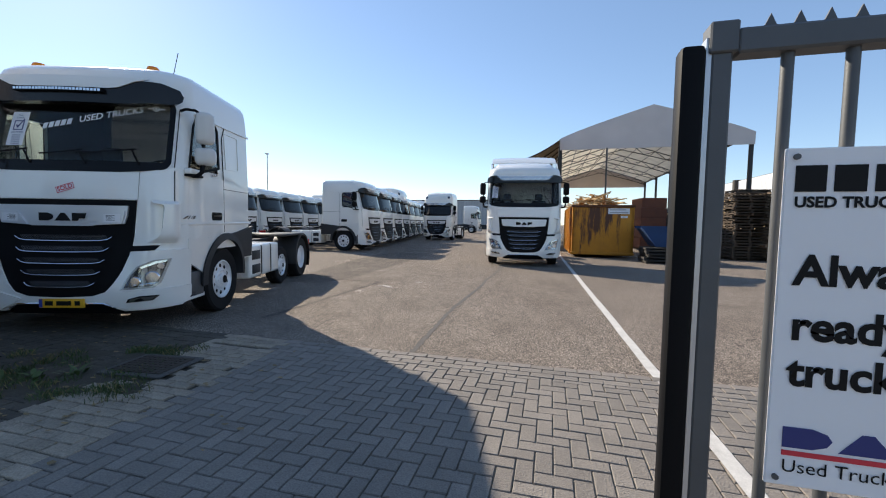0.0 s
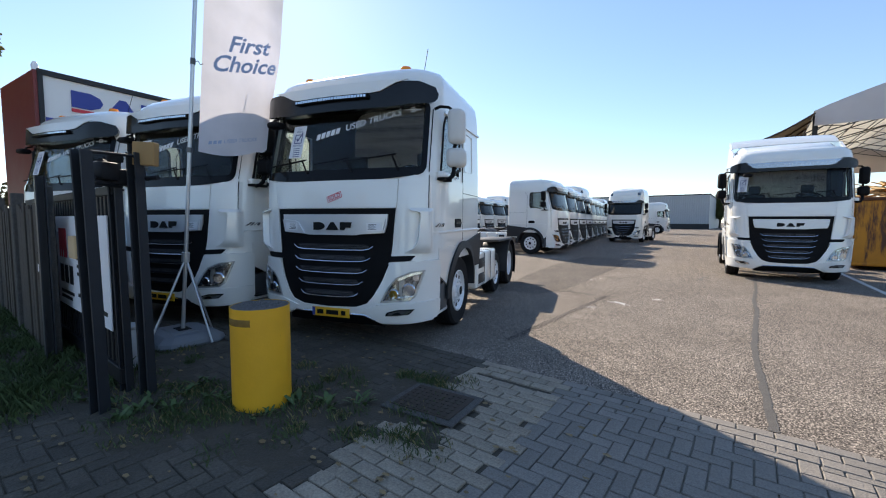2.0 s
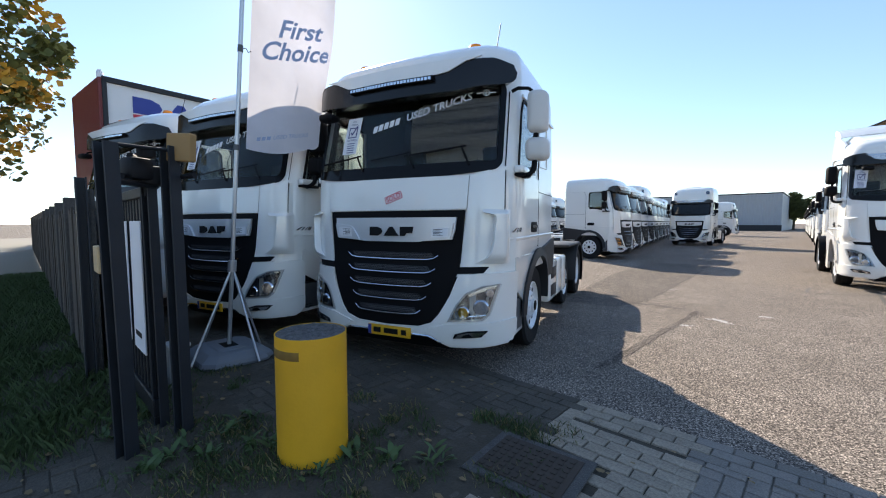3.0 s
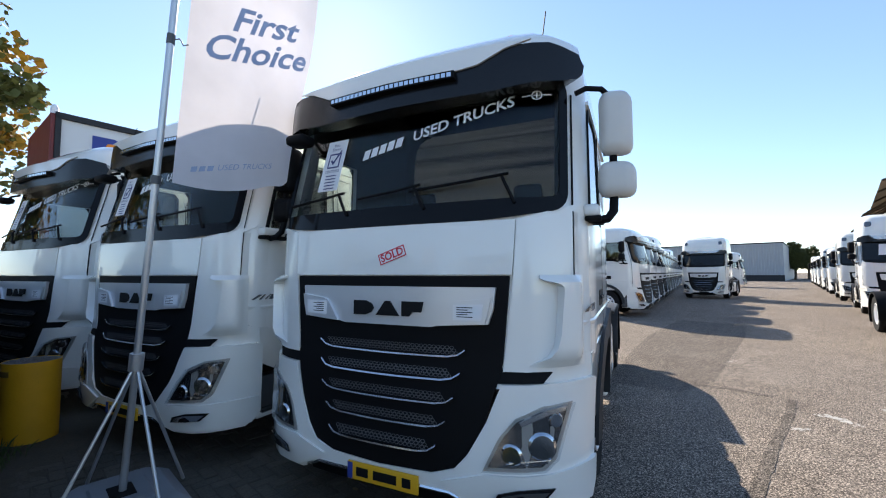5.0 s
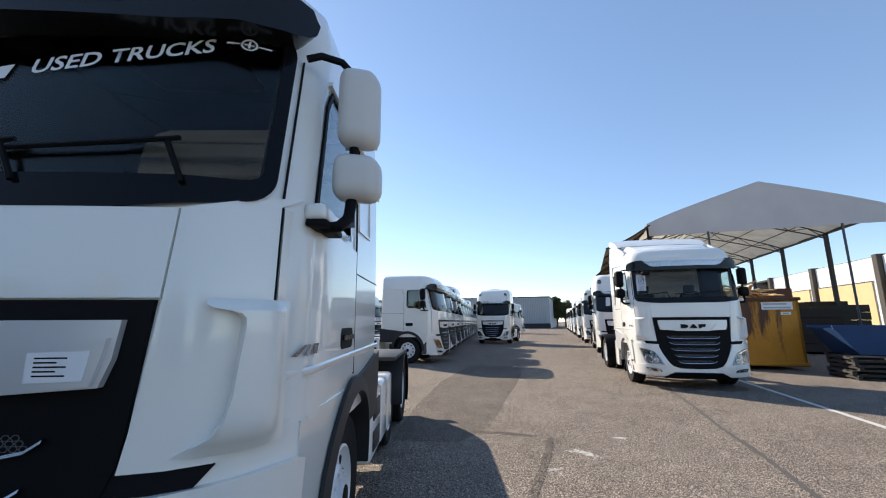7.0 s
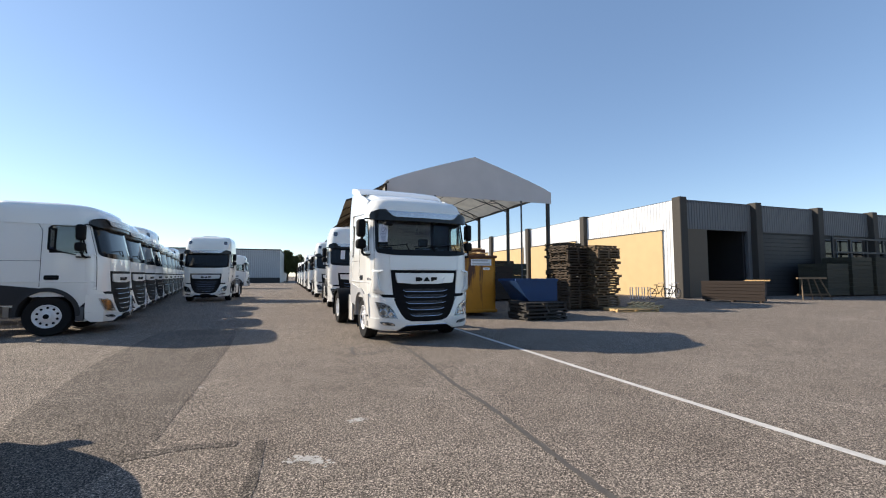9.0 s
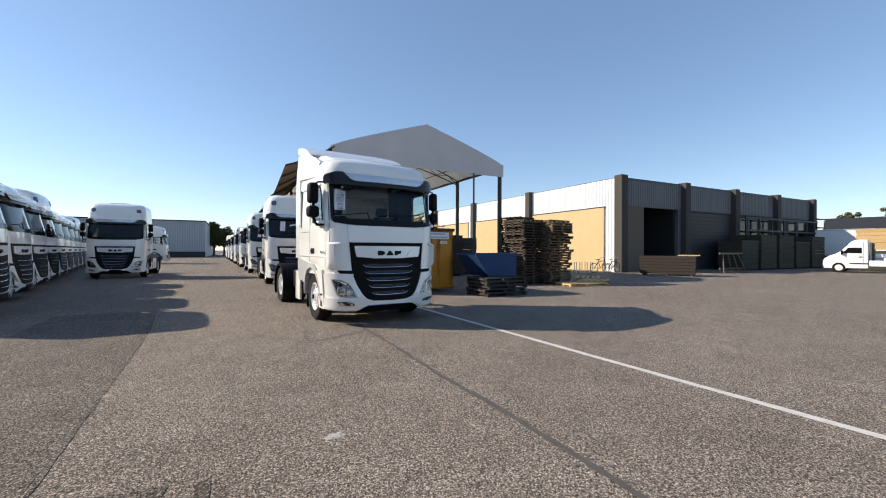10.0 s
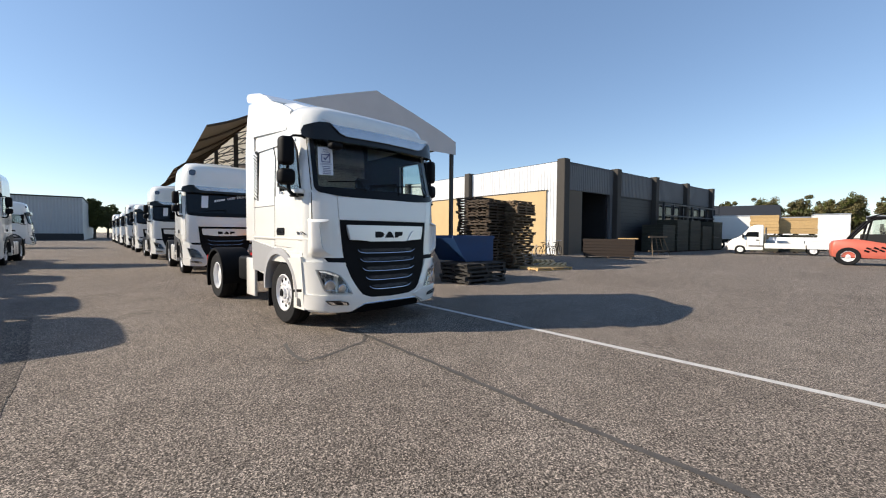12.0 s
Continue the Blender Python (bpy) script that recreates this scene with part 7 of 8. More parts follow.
def tree(x, y, h, spread, leaf, n, seed, label, size=0.16, trunk=0.45, fill=0):
    random.seed(seed)
    t_ = thing("tree", label, "tree", "trees", m=pose(x, y, 0))
    tb = bmesh.new()
    tube(tb, [(0, 0, -0.1), (0.05, 0, h * 0.2), (0.0, 0.08, h * 0.45), (0.1, 0.05, h * 0.75)], 0.03 * h, 9)
    for v in tb.verts:
        k = 1 - 0.75 * max(0, v.co.z) / h
        v.co.x *= k
        v.co.y *= k
    tips = []
    for k in range(16):
        a = 2.4 * k + random.uniform(-0.3, 0.3)
        z0 = h * (trunk - 0.05 + 0.028 * k)
        rr = spread * random.uniform(0.55, 0.95) * (1 - 0.45 * max(0, (k - 6)) / 10)
        tip = Vector((rr * math.cos(a), rr * math.sin(a), min(h * 0.95, z0 + h * random.uniform(0.08, 0.28))))
        midp = Vector((tip.x * 0.5, tip.y * 0.5, z0 + (tip.z - z0) * 0.35))
        rod(tb, (0, 0, z0), midp, 0.010 * h, 6, 0.006 * h)
        rod(tb, midp, tip, 0.006 * h, 5, 0.002 * h)
        tips += [tip, (midp + tip) / 2, midp]
    part("trunk", tb, BARK, t_, "rough brown trunk and limbs")
    cl = []
    for p in tips:
        for _ in range(2):
            cl.append((p + Vector((random.gauss(0, 0.12), random.gauss(0, 0.12), random.gauss(0.08, 0.10))) * spread, spread * random.uniform(0.13, 0.28)))
    for _ in range(fill):
        d = Vector((random.gauss(0, 1), random.gauss(0, 1), random.gauss(0, 1))).normalized() * random.random() ** 0.4
        cl.append((Vector((d.x * spread * 0.85, d.y * spread * 0.85, h * (0.55 + 0.34 * d.z))), spread * random.uniform(0.18, 0.34)))
    verts, faces = [], []
    for i in range(n):
        c, r_ = cl[i % len(cl)]
        d = Vector((random.gauss(0, 1), random.gauss(0, 1), random.gauss(0, 0.8)))
        p = c + d.normalized() * r_ * random.random() ** 0.45
        q = Euler((random.uniform(-1.2, 1.2), random.uniform(-1.2, 1.2), random.uniform(0, 6.3))).to_matrix()
        s_ = size * random.uniform(0.6, 1.3)
        k0 = len(verts)
        for dx, dy in ((-0.5, -0.1), (0, -0.5), (0.5, -0.1), (0.1, 0.55), (-0.2, 0.45)):
            verts.append(p + q @ Vector((dx * s_, dy * s_, 0.12 * s_ * abs(dx))))
        faces.append(tuple(range(k0, k0 + 5)))
    me = bpy.data.meshes.new("crown")
    me.from_pydata(verts, [], faces)
    for l_ in leaf:
        me.materials.append(l_)
    if len(leaf) > 1:
        for p in me.polygons:
            p.material_index = 1 if noise.noise(p.center * (1.2 / spread) * 2 + Vector((seed, 0, 0))) > 0.12 else 0
    tagged(part("crown", me, leaf[0], t_), kind="stuff")
    return t_


tree(-21.0, -0.95, 12.5, 5.0, (LEAF, LEAF_GOLD), 14000, 1, "tall maple with green and golden autumn leaves", 0.24, 0.3)
tree(-36.0, -4.0, 10.0, 4.6, (LEAF, LEAF_GOLD), 8000, 2, "leafy roadside tree turning golden", 0.28, 0.25)
tree(-44.0, 9.0, 8.5, 3.6, (LEAF_DARK,), 5000, 3, "distant bushy tree above the fence", 0.35, 0.2)
for i, (x_, y_, h_, s_) in enumerate([(94.5, 36.8, 9.4, 2.3), (95.4, 30.8, 9.3, 3.0), (96.5, 25.6, 9.2, 2.3), (97.0, 22.2, 8.8, 2.0), (97.4, 18.9, 9.9, 2.4), (97.7, 14.1, 8.4, 2.2), (-5.6, 119.3, 9.2, 1.9), (-3.6, 128, 8.4, 2.4)]):
    tree(x_, y_, h_, s_, (LEAF_DARK, LEAF) if i < 6 else (LEAF,), 15000, 10 + i, "dense round tree in early autumn colours far behind the yard", 0.24, 0.28, 70)
# street side behind the entrance, seen in the windscreens
for i, (x_, y_, h_) in enumerate([(-32, -24, 6.6), (-15, -27, 7.2), (3, -26, 6.4), (20, -27, 7.2)]):
    tree(x_, y_, h_, 6.0, (LEAF_DARK, LEAF), 4200, 40 + i, "leafy street tree across the road from the entrance", 0.75, 0.15)

# ---- box trailer with a sign side ----
tl = thing("box_trailer", "tall white box trailer with red front and painted side", "trailer", m=pose(-12.25, 3.35, 0, 0, 0, 6))
b = bmesh.new()
box(b, (-2.5, 0.05, 1.1), (-0.02, 13.0, 4.82), 0.01, 1)
part("body", b, CANVAS, tl)
b = bmesh.new()
box(b, (-2.5, -0.02, 1.05), (0.02, 0.05, 4.82), 0.008, 1)
part("front_wall", b, mat("dark_red_paint", (0.16, 0.016, 0.014), 0.45, vary=0.1), tl, "dark red front wall")
b = bmesh.new()
box(b, (-0.02, 0.05, 4.74), (0.04, 13.0, 4.86), 0.008, 1)
box(b, (-0.02, 0.05, 1.05), (0.04, 0.14, 4.8), 0.008, 1)
part("frame_rail", b, PAINT_GREY, tl)
b = bmesh.new()
lathe(b, [(0.06, 0), (0.07, 0.12), (0.03, 0.2)], 8, "z", (-0.10, 0.05, 4.82))
part("top_lamp", b, PAPER, tl)
b = bmesh.new()
box(b, (-0.02, 0.16, 3.66), (0.006, 12.0, 3.82))
part("blue_stripe", b, BLUE_INK, tl)
for k in range(3):
    b = bmesh.new()
    vs = [[b.verts.new((x_, yy, zz)) for yy, zz in badge_shapes(0.62, 2.62, 4.16, 4.54)[k]] for x_ in (-0.015, 0.008)]
    for i in range(len(vs[0])):
        b.faces.new((vs[0][i], vs[0][(i + 1) % len(vs[0])], vs[1][(i + 1) % len(vs[0])], vs[1][i]))
    b.faces.new(vs[0][::-1])
    b.faces.new(vs[1])
    part("plain_bar", b, BLUE_INK, tl, "plain blue block of a brand", 0)
b = bmesh.new()
box(b, (-0.02, 0.62, 4.05), (0.008, 2.62, 4.125))
part("red_stripe", b, RED_INK, tl)
for y_ in (9.4, 10.7):
    for x_ in (-2.3, -0.1):
        add_wheel(tl, x_, y_, True)
b = bmesh.new()
box(b, (-1.9, 0.6, 0.75), (-0.6, 12.6, 1.1))
box(b, (-1.9, 2.4, 0.0), (-1.7, 2.6, 0.8))
box(b, (-0.8, 2.4, 0.0), (-0.6, 2.6, 0.8))
part("underframe", b, DARK_STEEL, tl)

# ---- flatbed van, forklift, far trailers ----
vn = thing("flatbed_van", "white flatbed van with long drop-side platform", "van", m=pose(38.53, 19.75, 0, 0, 0, -78.7))
b = bmesh.new()
pr = [(-0.80, 0.32), (-0.86, 0.62), (-0.80, 0.95), (-0.55, 1.18), (-0.10, 1.38), (0.12, 1.55), (0.62, 2.20), (0.82, 2.32), (1.10, 2.38), (1.42, 2.36), (1.48, 2.25), (1.48, 0.35)]
rows = []
for y_, ins in ((-1.0, 0.06), (-0.97, 0.0), (0.97, 0.0), (1.0, 0.06)):
    rows.append([b.verts.new((x_ + ins * (0.4 - x_) * 0.3, y_, z_ - (ins if z_ > 1 else 0))) for x_, z_ in pr])
for a_, c_ in zip(rows, rows[1:]):
    for i in range(len(pr)):
        b.faces.new((a_[i], a_[(i + 1) % len(pr)], c_[(i + 1) % len(pr)], c_[i]))
b.faces.new(rows[0])
b.faces.new(rows[-1])
part("cab", b, PAINT, vn, "white van cab")
b = bmesh.new()
b.faces.new([b.verts.new(p) for p in ((0.22, -1.012, 1.42), (1.18, -1.012, 1.40), (1.18, -0.99, 2.14), (0.72, -0.99, 2.14))])
part("door_window", b, FRIT, vn, "", 0)
b = bmesh.new()
b.faces.new([b.verts.new(p) for p in ((0.14, -0.85, 1.58), (0.14, 0.85, 1.58), (0.60, 0.80, 2.17), (0.60, -0.80, 2.17))])
for v in b.verts:
    v.co += Vector((-0.02, 0, 0.02))
part("windscreen", b, FRIT, vn, "", 0)
b = bmesh.new()
box(b, (-0.88, -0.99, 0.34), (-0.55, 0.99, 0.62), 0.06, 2)
part("front_bumper", b, PAINT_GREY, vn, "grey plastic bumper")
b = bmesh.new()
box(b, (0.55, -1.015, 0.62), (1.48, -0.985, 0.72), 0.01, 1)
part("side_strip", b, PAINT_GREY, vn)
b = bmesh.new()
box(b, (1.02, -1.02, 1.10), (1.22, -1.0, 1.18), 0.008, 1)
part("door_handle", b, BLACK, vn)
b = bmesh.new()
for x_ in (0.42, 1.25):
    box(b, (x_, -1.004, 0.6), (x_ + 0.015, -0.985, 2.2))
part("door_gap", b, BLACK, vn)
b = bmesh.new()
box(b, (0.12, -1.22, 1.30), (0.24, -1.05, 1.62), 0.03, 2)
part("door_mirror", b, BLACK, vn)
b = bmesh.new()
obox(b, (-0.68, -0.80, 0.95), (0.24, 0.30, 0.22), 0, 0, 25, 0.05)
part("headlamp", b, CHROME, vn)
b = bmesh.new()
box(b, (1.52, -1.05, 0.75), (6.4, 1.05, 0.85), 0.01, 1)
part("platform", b, GREYBOX, vn)
for y_ in (-1.07, 1.03):
    b = bmesh.new()
    box(b, (1.55, y_, 0.50 if y_ < 0 else 0.85), (4.0, y_ + 0.04, 0.90 if y_ < 0 else 1.25), 0.01, 1)
    part("drop_side", b, PAINT, vn)
    b = bmesh.new()
    box(b, (4.06, y_, 0.50 if y_ < 0 else 0.85), (6.4, y_ + 0.04, 0.90 if y_ < 0 else 1.25), 0.01, 1)
    part("drop_side", b, PAINT, vn)
b = bmesh.new()
for z_ in (0.9, 1.2, 1.5, 1.8, 2.05):
    box(b, (1.60, -1.0, z_), (1.64, 1.0, z_ + 0.06))
for y_ in (-1.0, -0.35, 0.3, 0.94):
    box(b, (1.58, y_, 0.85), (1.66, y_ + 0.06, 2.15))
part("headboard", b, STEEL, vn, "steel lattice headboard", 0)
b = bmesh.new()
box(b, (1.8, -0.35, 1.10), (6.3, 0.35, 1.38), 0.02, 1)
for x_ in (2.2, 4.0, 5.8):
    box(b, (x_, -0.5, 0.85), (x_ + 0.12, 0.5, 1.10))
part("load_beam", b, PAPER, vn)
for x_ in (0.0, 4.44):
    for y_ in (-0.98, 0.98):
        w_ = part("wheel", TYRE, RUBBER, vn)
        w_.matrix_basis = Matrix.Translation((x_, y_ * 0.93, 0.36)) @ Matrix.Rotation(math.pi / 2 * (-1 if y_ < 0 else 1), 4, "Z") @ Matrix.Scale(0.36 / 0.502, 4)
        part("rim", RIM, CHROME, w_)

fk = thing("forklift", "parked orange-red forklift with dark cab and empty seat", "forklift", m=pose(27.69, 12.37, 0, 0, 0, -78.7))
b = bmesh.new()
pr = [(-0.56, 0.42), (-0.62, 0.62), (-0.62, 1.08), (-0.50, 1.25), (0.0, 1.34), (0.30, 1.34), (0.95, 1.22), (2.3, 0.92), (2.7, 0.90), (2.7, 0.35)]
rows = []
for y_, k_ in ((-0.72, 0.92), (-0.66, 1.0), (0.66, 1.0), (0.72, 0.92)):
    rows.append([b.verts.new((x_ * k_, y_, 0.4 + (z_ - 0.4) * k_)) for x_, z_ in pr])
for a_, c_ in zip(rows, rows[1:]):
    for i in range(len(pr)):
        b.faces.new((a_[i], a_[(i + 1) % len(pr)], c_[(i + 1) % len(pr)], c_[i]))
b.faces.new(rows[0])
b.faces.new(rows[-1])
part("body", b, ORANGE, fk, "faded orange-red counterweight and hood", 50)
b = bmesh.new()
box(b, (-0.56, -0.70, 0.36), (2.7, 0.70, 0.52), 0.04, 2)
part("lower_frame", b, PAINT_GREY, fk, "grey lower frame")
for y_ in (-0.62, 0.62):
    b = bmesh.new()
    tube(b, [(0.05, y_, 1.28), (0.25, y_, 1.62), (0.70, y_, 2.22), (0.95, y_, 2.38), (2.45, y_, 2.45), (2.62, y_, 2.3), (2.65, y_, 0.9)], 0.055, 8)
    part("roll_bar", b, BLACK, fk, "black steel roll bar")
    b = bmesh.new()
    tube(b, [(0.62, y_, 1.28), (0.80, y_, 2.28)], 0.045, 8)
    part("cab_pillar", b, BLACK, fk)
    b = bmesh.new()
    box(b, (0.55, y_ - 0.03, 1.10), (2.6, y_ + 0.03, 1.60), 0.02, 1)
    part("door_panel", b, INTERIOR, fk, "dark cab door")
    b = bmesh.new()
    box(b, (0.86, y_ - 0.006, 1.60), (2.58, y_ + 0.006, 2.34))
    part("cab_window", b, GLASS_SIDE, fk, "clear cab window").visible_shadow = False
b = bmesh.new()
box(b, (0.75, -0.64, 2.36), (2.6, 0.64, 2.50), 0.05, 3)
part("overhead_guard", b, BLACK, fk, "black cab roof")
b = bmesh.new()
tube(b, [(0.8, -0.5, 2.48), (1.3, -0.5, 2.66), (2.4, -0.5, 2.78)], 0.035, 6)
part("roof_rail", b, BLACK, fk)
b = bmesh.new()
box(b, (1.20, -0.25, 1.30), (1.75, 0.25, 1.45), 0.05)
obox(b, (1.28, 0, 1.68), (0.16, 0.48, 0.55), ry=-8, bevel=0.05)
obox(b, (1.25, 0, 2.02), (0.12, 0.24, 0.2), ry=-8, bevel=0.04)
part("seat", b, SEAT, fk, "black seat with headrest")
b = bmesh.new()
for k in range(4):
    for j in range(2):
        obox(b, (0.66 + 0.26 * k + 0.07 * j, -0.722, 0.74 + 0.13 * j + 0.02 * k), (0.20, 0.012, 0.085), 0, 0, 24)
part("vent", b, BLACK, fk, "dark ventilation openings", 0)
for x_, r_ in ((0.0, 0.46), (2.2, 0.46)):
    for y_ in (-0.64, 0.64):
        w_ = part("wheel", TYRE, RUBBER, fk)
        w_.matrix_basis = Matrix.Translation((x_, y_, r_)) @ Matrix.Rotation(math.pi / 2 * (-1 if y_ < 0 else 1), 4, "Z") @ Matrix.Scale(r_ / 0.502, 4)
        part("rim", DEEP_RIM, STEEL, w_)
b = bmesh.new()
box(b, (2.85, -0.5, 0.1), (2.95, -0.38, 2.4))
box(b, (2.85, 0.38, 0.1), (2.95, 0.5, 2.4))
box(b, (2.70, -0.5, 0.4), (3.0, 0.5, 0.5))
part("mast", b, DARK_STEEL, fk)


def white_trailer(x, y, rz, ln):
    t_ = thing("parked_trailer", "white box trailer parked far behind the yard", "trailer", "far trailers", m=pose(x, y, 0, 0, 0, rz))
    b = bmesh.new()
    box(b, (0, 0, 1.1), (ln, 2.5, 3.62), 0.04, 1)
    part("body", b, CANVAS, t_)
    b = bmesh.new()
    box(b, (-0.02, -0.02, 3.62), (ln + 0.02, 2.52, 3.74), 0.02, 1)
    part("roof_rail", b, ALU, t_)
    b = bmesh.new()
    box(b, (0.3, 0.4, 0.7), (ln - 0.3, 2.1, 1.1))
    part("underframe", b, DARK_STEEL, t_)
    for x_ in (0.7, ln - 0.7):
        for y_ in (0.1, 2.4):
            w_ = part("wheel", TYRE, RUBBER, t_)
            w_.matrix_basis = Matrix.Translation((x_, y_, 0.5)) @ Matrix.Rotation(math.pi / 2, 4, "Z")


white_trailer(50.8, 25.6, -74, 4.2)
white_trailer(59.0, 21.0, -76, 2.6)
white_trailer(52.4, 17.2, -76, 2.6)
white_trailer(60.0, 13.8, -76, 9)
# yellow board packs; the dark lower stack stands in for shadow behind the van
for x_, y_, w_, h_, rz_ in ((43.8, 19.4, 2.0, 3.35, -76), (45.2, 17.4, 2.6, 3.1, -70)):
    timber_stack(x_, y_, w_, 1.7, 1.6, rz_, GREEN_TIMBER, "lower half of the board pack, coloured dark for shadow", 5)
    timber_stack(x_, y_, w_, 1.7, h_ - 1.6, rz_, FRESH_TIMBER, "pack of pale yellow boards above its shadow-dark lower half", 6, 1.6)
dr = thing("dark_roof_house", "low building with dark pitched roof behind the yard", "building", m=pose(69.8, 31.2, 0, 0, 0, -76))
b = bmesh.new()
box(b, (0, 0, 0), (7.6, 7, 4.2))
part("wall", b, CLAD, dr)
b = bmesh.new()
q = [[b.verts.new((x_, y_, z_)) for y_, z_ in ((-0.4, 4.1), (3.5, 6.2), (7.4, 4.1))] for x_ in (-0.3, 7.9)]
for i in range(3):
    b.faces.new((q[0][i], q[0][(i + 1) % 3], q[1][(i + 1) % 3], q[1][i]))
b.faces.new(q[0])
b.faces.new(q[1])
part("roof", b, PAINT_GREY, dr, "dark tiled roof", 0)

# lamp post far behind the rows
lm = thing("street_lamp", "tall thin street lamp far behind the lorries", "street lamp", m=pose(-44.6, 60, 0))
b = bmesh.new()
rod(b, (0, 0, 0), (0, 0, 12.6), 0.09, 8, 0.05)
part("pole", b, STEEL, lm)
b = bmesh.new()
box(b, (-0.1, -0.5, 12.55), (0.25, 0.1, 12.75), 0.04)
part("lamp_head", b, GREYBOX, lm)

# things under the canopy
RUSTY = mat("red_brown_crate", (0.15, 0.05, 0.026), 0.8, vary=0.3, scale=4, per_object=0.25)
timber_stack(7.9, 28.5, 1.4, 2.0, 3.1, 6, RUSTY, "tall stack of rust-red crates under the canopy", 5)
timber_stack(9.6, 28.7, 1.9, 2.0, 2.1, 2, BROWN_PACK, "dark brown crates stored under the canopy", 5)
timber_stack(11.3, 29.5, 1.6, 1.8, 2.3, -3, GREEN_TIMBER, "dark timber packs stored under the canopy", 6)
timber_stack(12.0, 33.0, 1.8, 2.4, 2.6, 3, BROWN_PACK, "dark brown crates stored under the canopy", 6)
timber_stack(7.0, 33.5, 3.2, 2.0, 2.4, 2, TIMBER, "brown timber packs stored under the canopy", 7)
sb_ = thing("storage_cabin", "pale storage cabin under the canopy", "cabin", m=pose(9.6, 38, 0))
b = bmesh.new()
box(b, (-2, 0, 0), (3, 2.4, 2.5), 0.03, 1)
part("body", b, PANEL_SAND, sb_)
b = bmesh.new()
box(b, (-2.05, -0.06, 2.5), (3.05, 2.45, 2.6), 0.02, 1)
part("roof", b, PAINT_GREY, sb_)

# ---- manhole cover, kerb band, grass ----
mh = thing("manhole_cover", "rusty square manhole cover set in the verge", "manhole cover", m=pose(-1.53, 4.10, 0.03, 0, 0, 6))
b = bmesh.new()
box(b, (-0.33, -0.27, 0.0), (0.33, 0.27, 0.018), 0.006, 1)
part("frame", b, CONCRETE, mh)
b = bmesh.new()
box(b, (-0.27, -0.21, 0.018), (0.27, 0.21, 0.026), 0.003, 1)
for i in range(9):
    for j in range(7):
        box(b, (-0.25 + 0.056 * i, -0.19 + 0.056 * j, 0.026), (-0.22 + 0.056 * i, -0.16 + 0.056 * j, 0.031))
part("lid", b, mat("rusty_cast_iron", (0.06, 0.045, 0.035), 0.8, metal=0.3, vary=0.4, scale=15, bump=0.2), mh)


def blades(name, spots, count, hmin, hmax, material, label, seed):
    random.seed(seed)
    verts, faces = [], []
    for i in range(count):
        cx_, cy_, r_ = spots[i % len(spots)]
        a = random.uniform(0, 6.283)
        q = r_ * random.random() ** 0.7
        x_, y_ = cx_ + q * math.cos(a), cy_ + q * math.sin(a)
        h = random.uniform(hmin, hmax)
        t_ = random.uniform(0, 6.283)
        lean = random.uniform(0.1, 0.9) * h
        w_ = random.uniform(0.0015, 0.004)
        dx, dy = math.cos(t_), math.sin(t_)
        k = len(verts)
        verts += [(x_ - dy * w_, y_ + dx * w_, 0.02), (x_ + dy * w_, y_ - dx * w_, 0.02), (x_ + dx * lean * 0.4 + dy * w_ * 0.7, y_ + dy * lean * 0.4 - dx * w_ * 0.7, 0.02 + h * 0.65), (x_ + dx * lean, y_ + dy * lean, 0.02 + h)]
        faces += [(k, k + 1, k + 2), (k, k + 2, k + 3)]
    me = bpy.data.meshes.new(name)
    me.from_pydata(verts, [], faces)
    me.materials.append(material)
    o = new(name, me)
    tagged(o, label, "grass", kind="stuff")
    return o


random.seed(8)
tufts = []
for a_, b_, r_ in BLOBS[:11] + BLOBS[-1:]:
    for _ in range(int(16 * r_)):
        tufts.append((a_ + random.gauss(0, 0.5 * r_), b_ + random.gauss(0, 0.5 * r_), random.uniform(0.03, 0.13)))
tufts += [(-2.68 + 0.30 * math.cos(a), 3.28 + 0.30 * math.sin(a), 0.09) for a in [0.6 * k for k in range(10)]]
tufts += [(-1.65 - 0.07 * k, 4.40 + 0.03 * (k % 3), 0.06) for k in range(8)] + [(-1.25 - 0.08 * k, 3.66 - 0.05 * k, 0.07) for k in range(7)]
tufts += [(random.uniform(-3.5, -2.6), random.uniform(2.4, 3.1), 0.12) for _ in range(18)]
tufts = [(a_, b_, 1.7 * r_) for a_, b_, r_ in tufts]
blades("grass_tufts", tufts, 8000, 0.012, 0.065, GRASS, "thin green grass tufts in the verge", 1)
blades("dry_grass", tufts[::3], 1800, 0.012, 0.07, DRY_GRASS, "dry straw-coloured grass in the verge", 2)
strip = [(random.uniform(-17, -3.9), random.uniform(1.35, 2.9), 0.25) for _ in range(420)]
blades("grass_strip", strip, 42000, 0.03, 0.14, GRASS, "rough grass strip in front of the fence", 3)
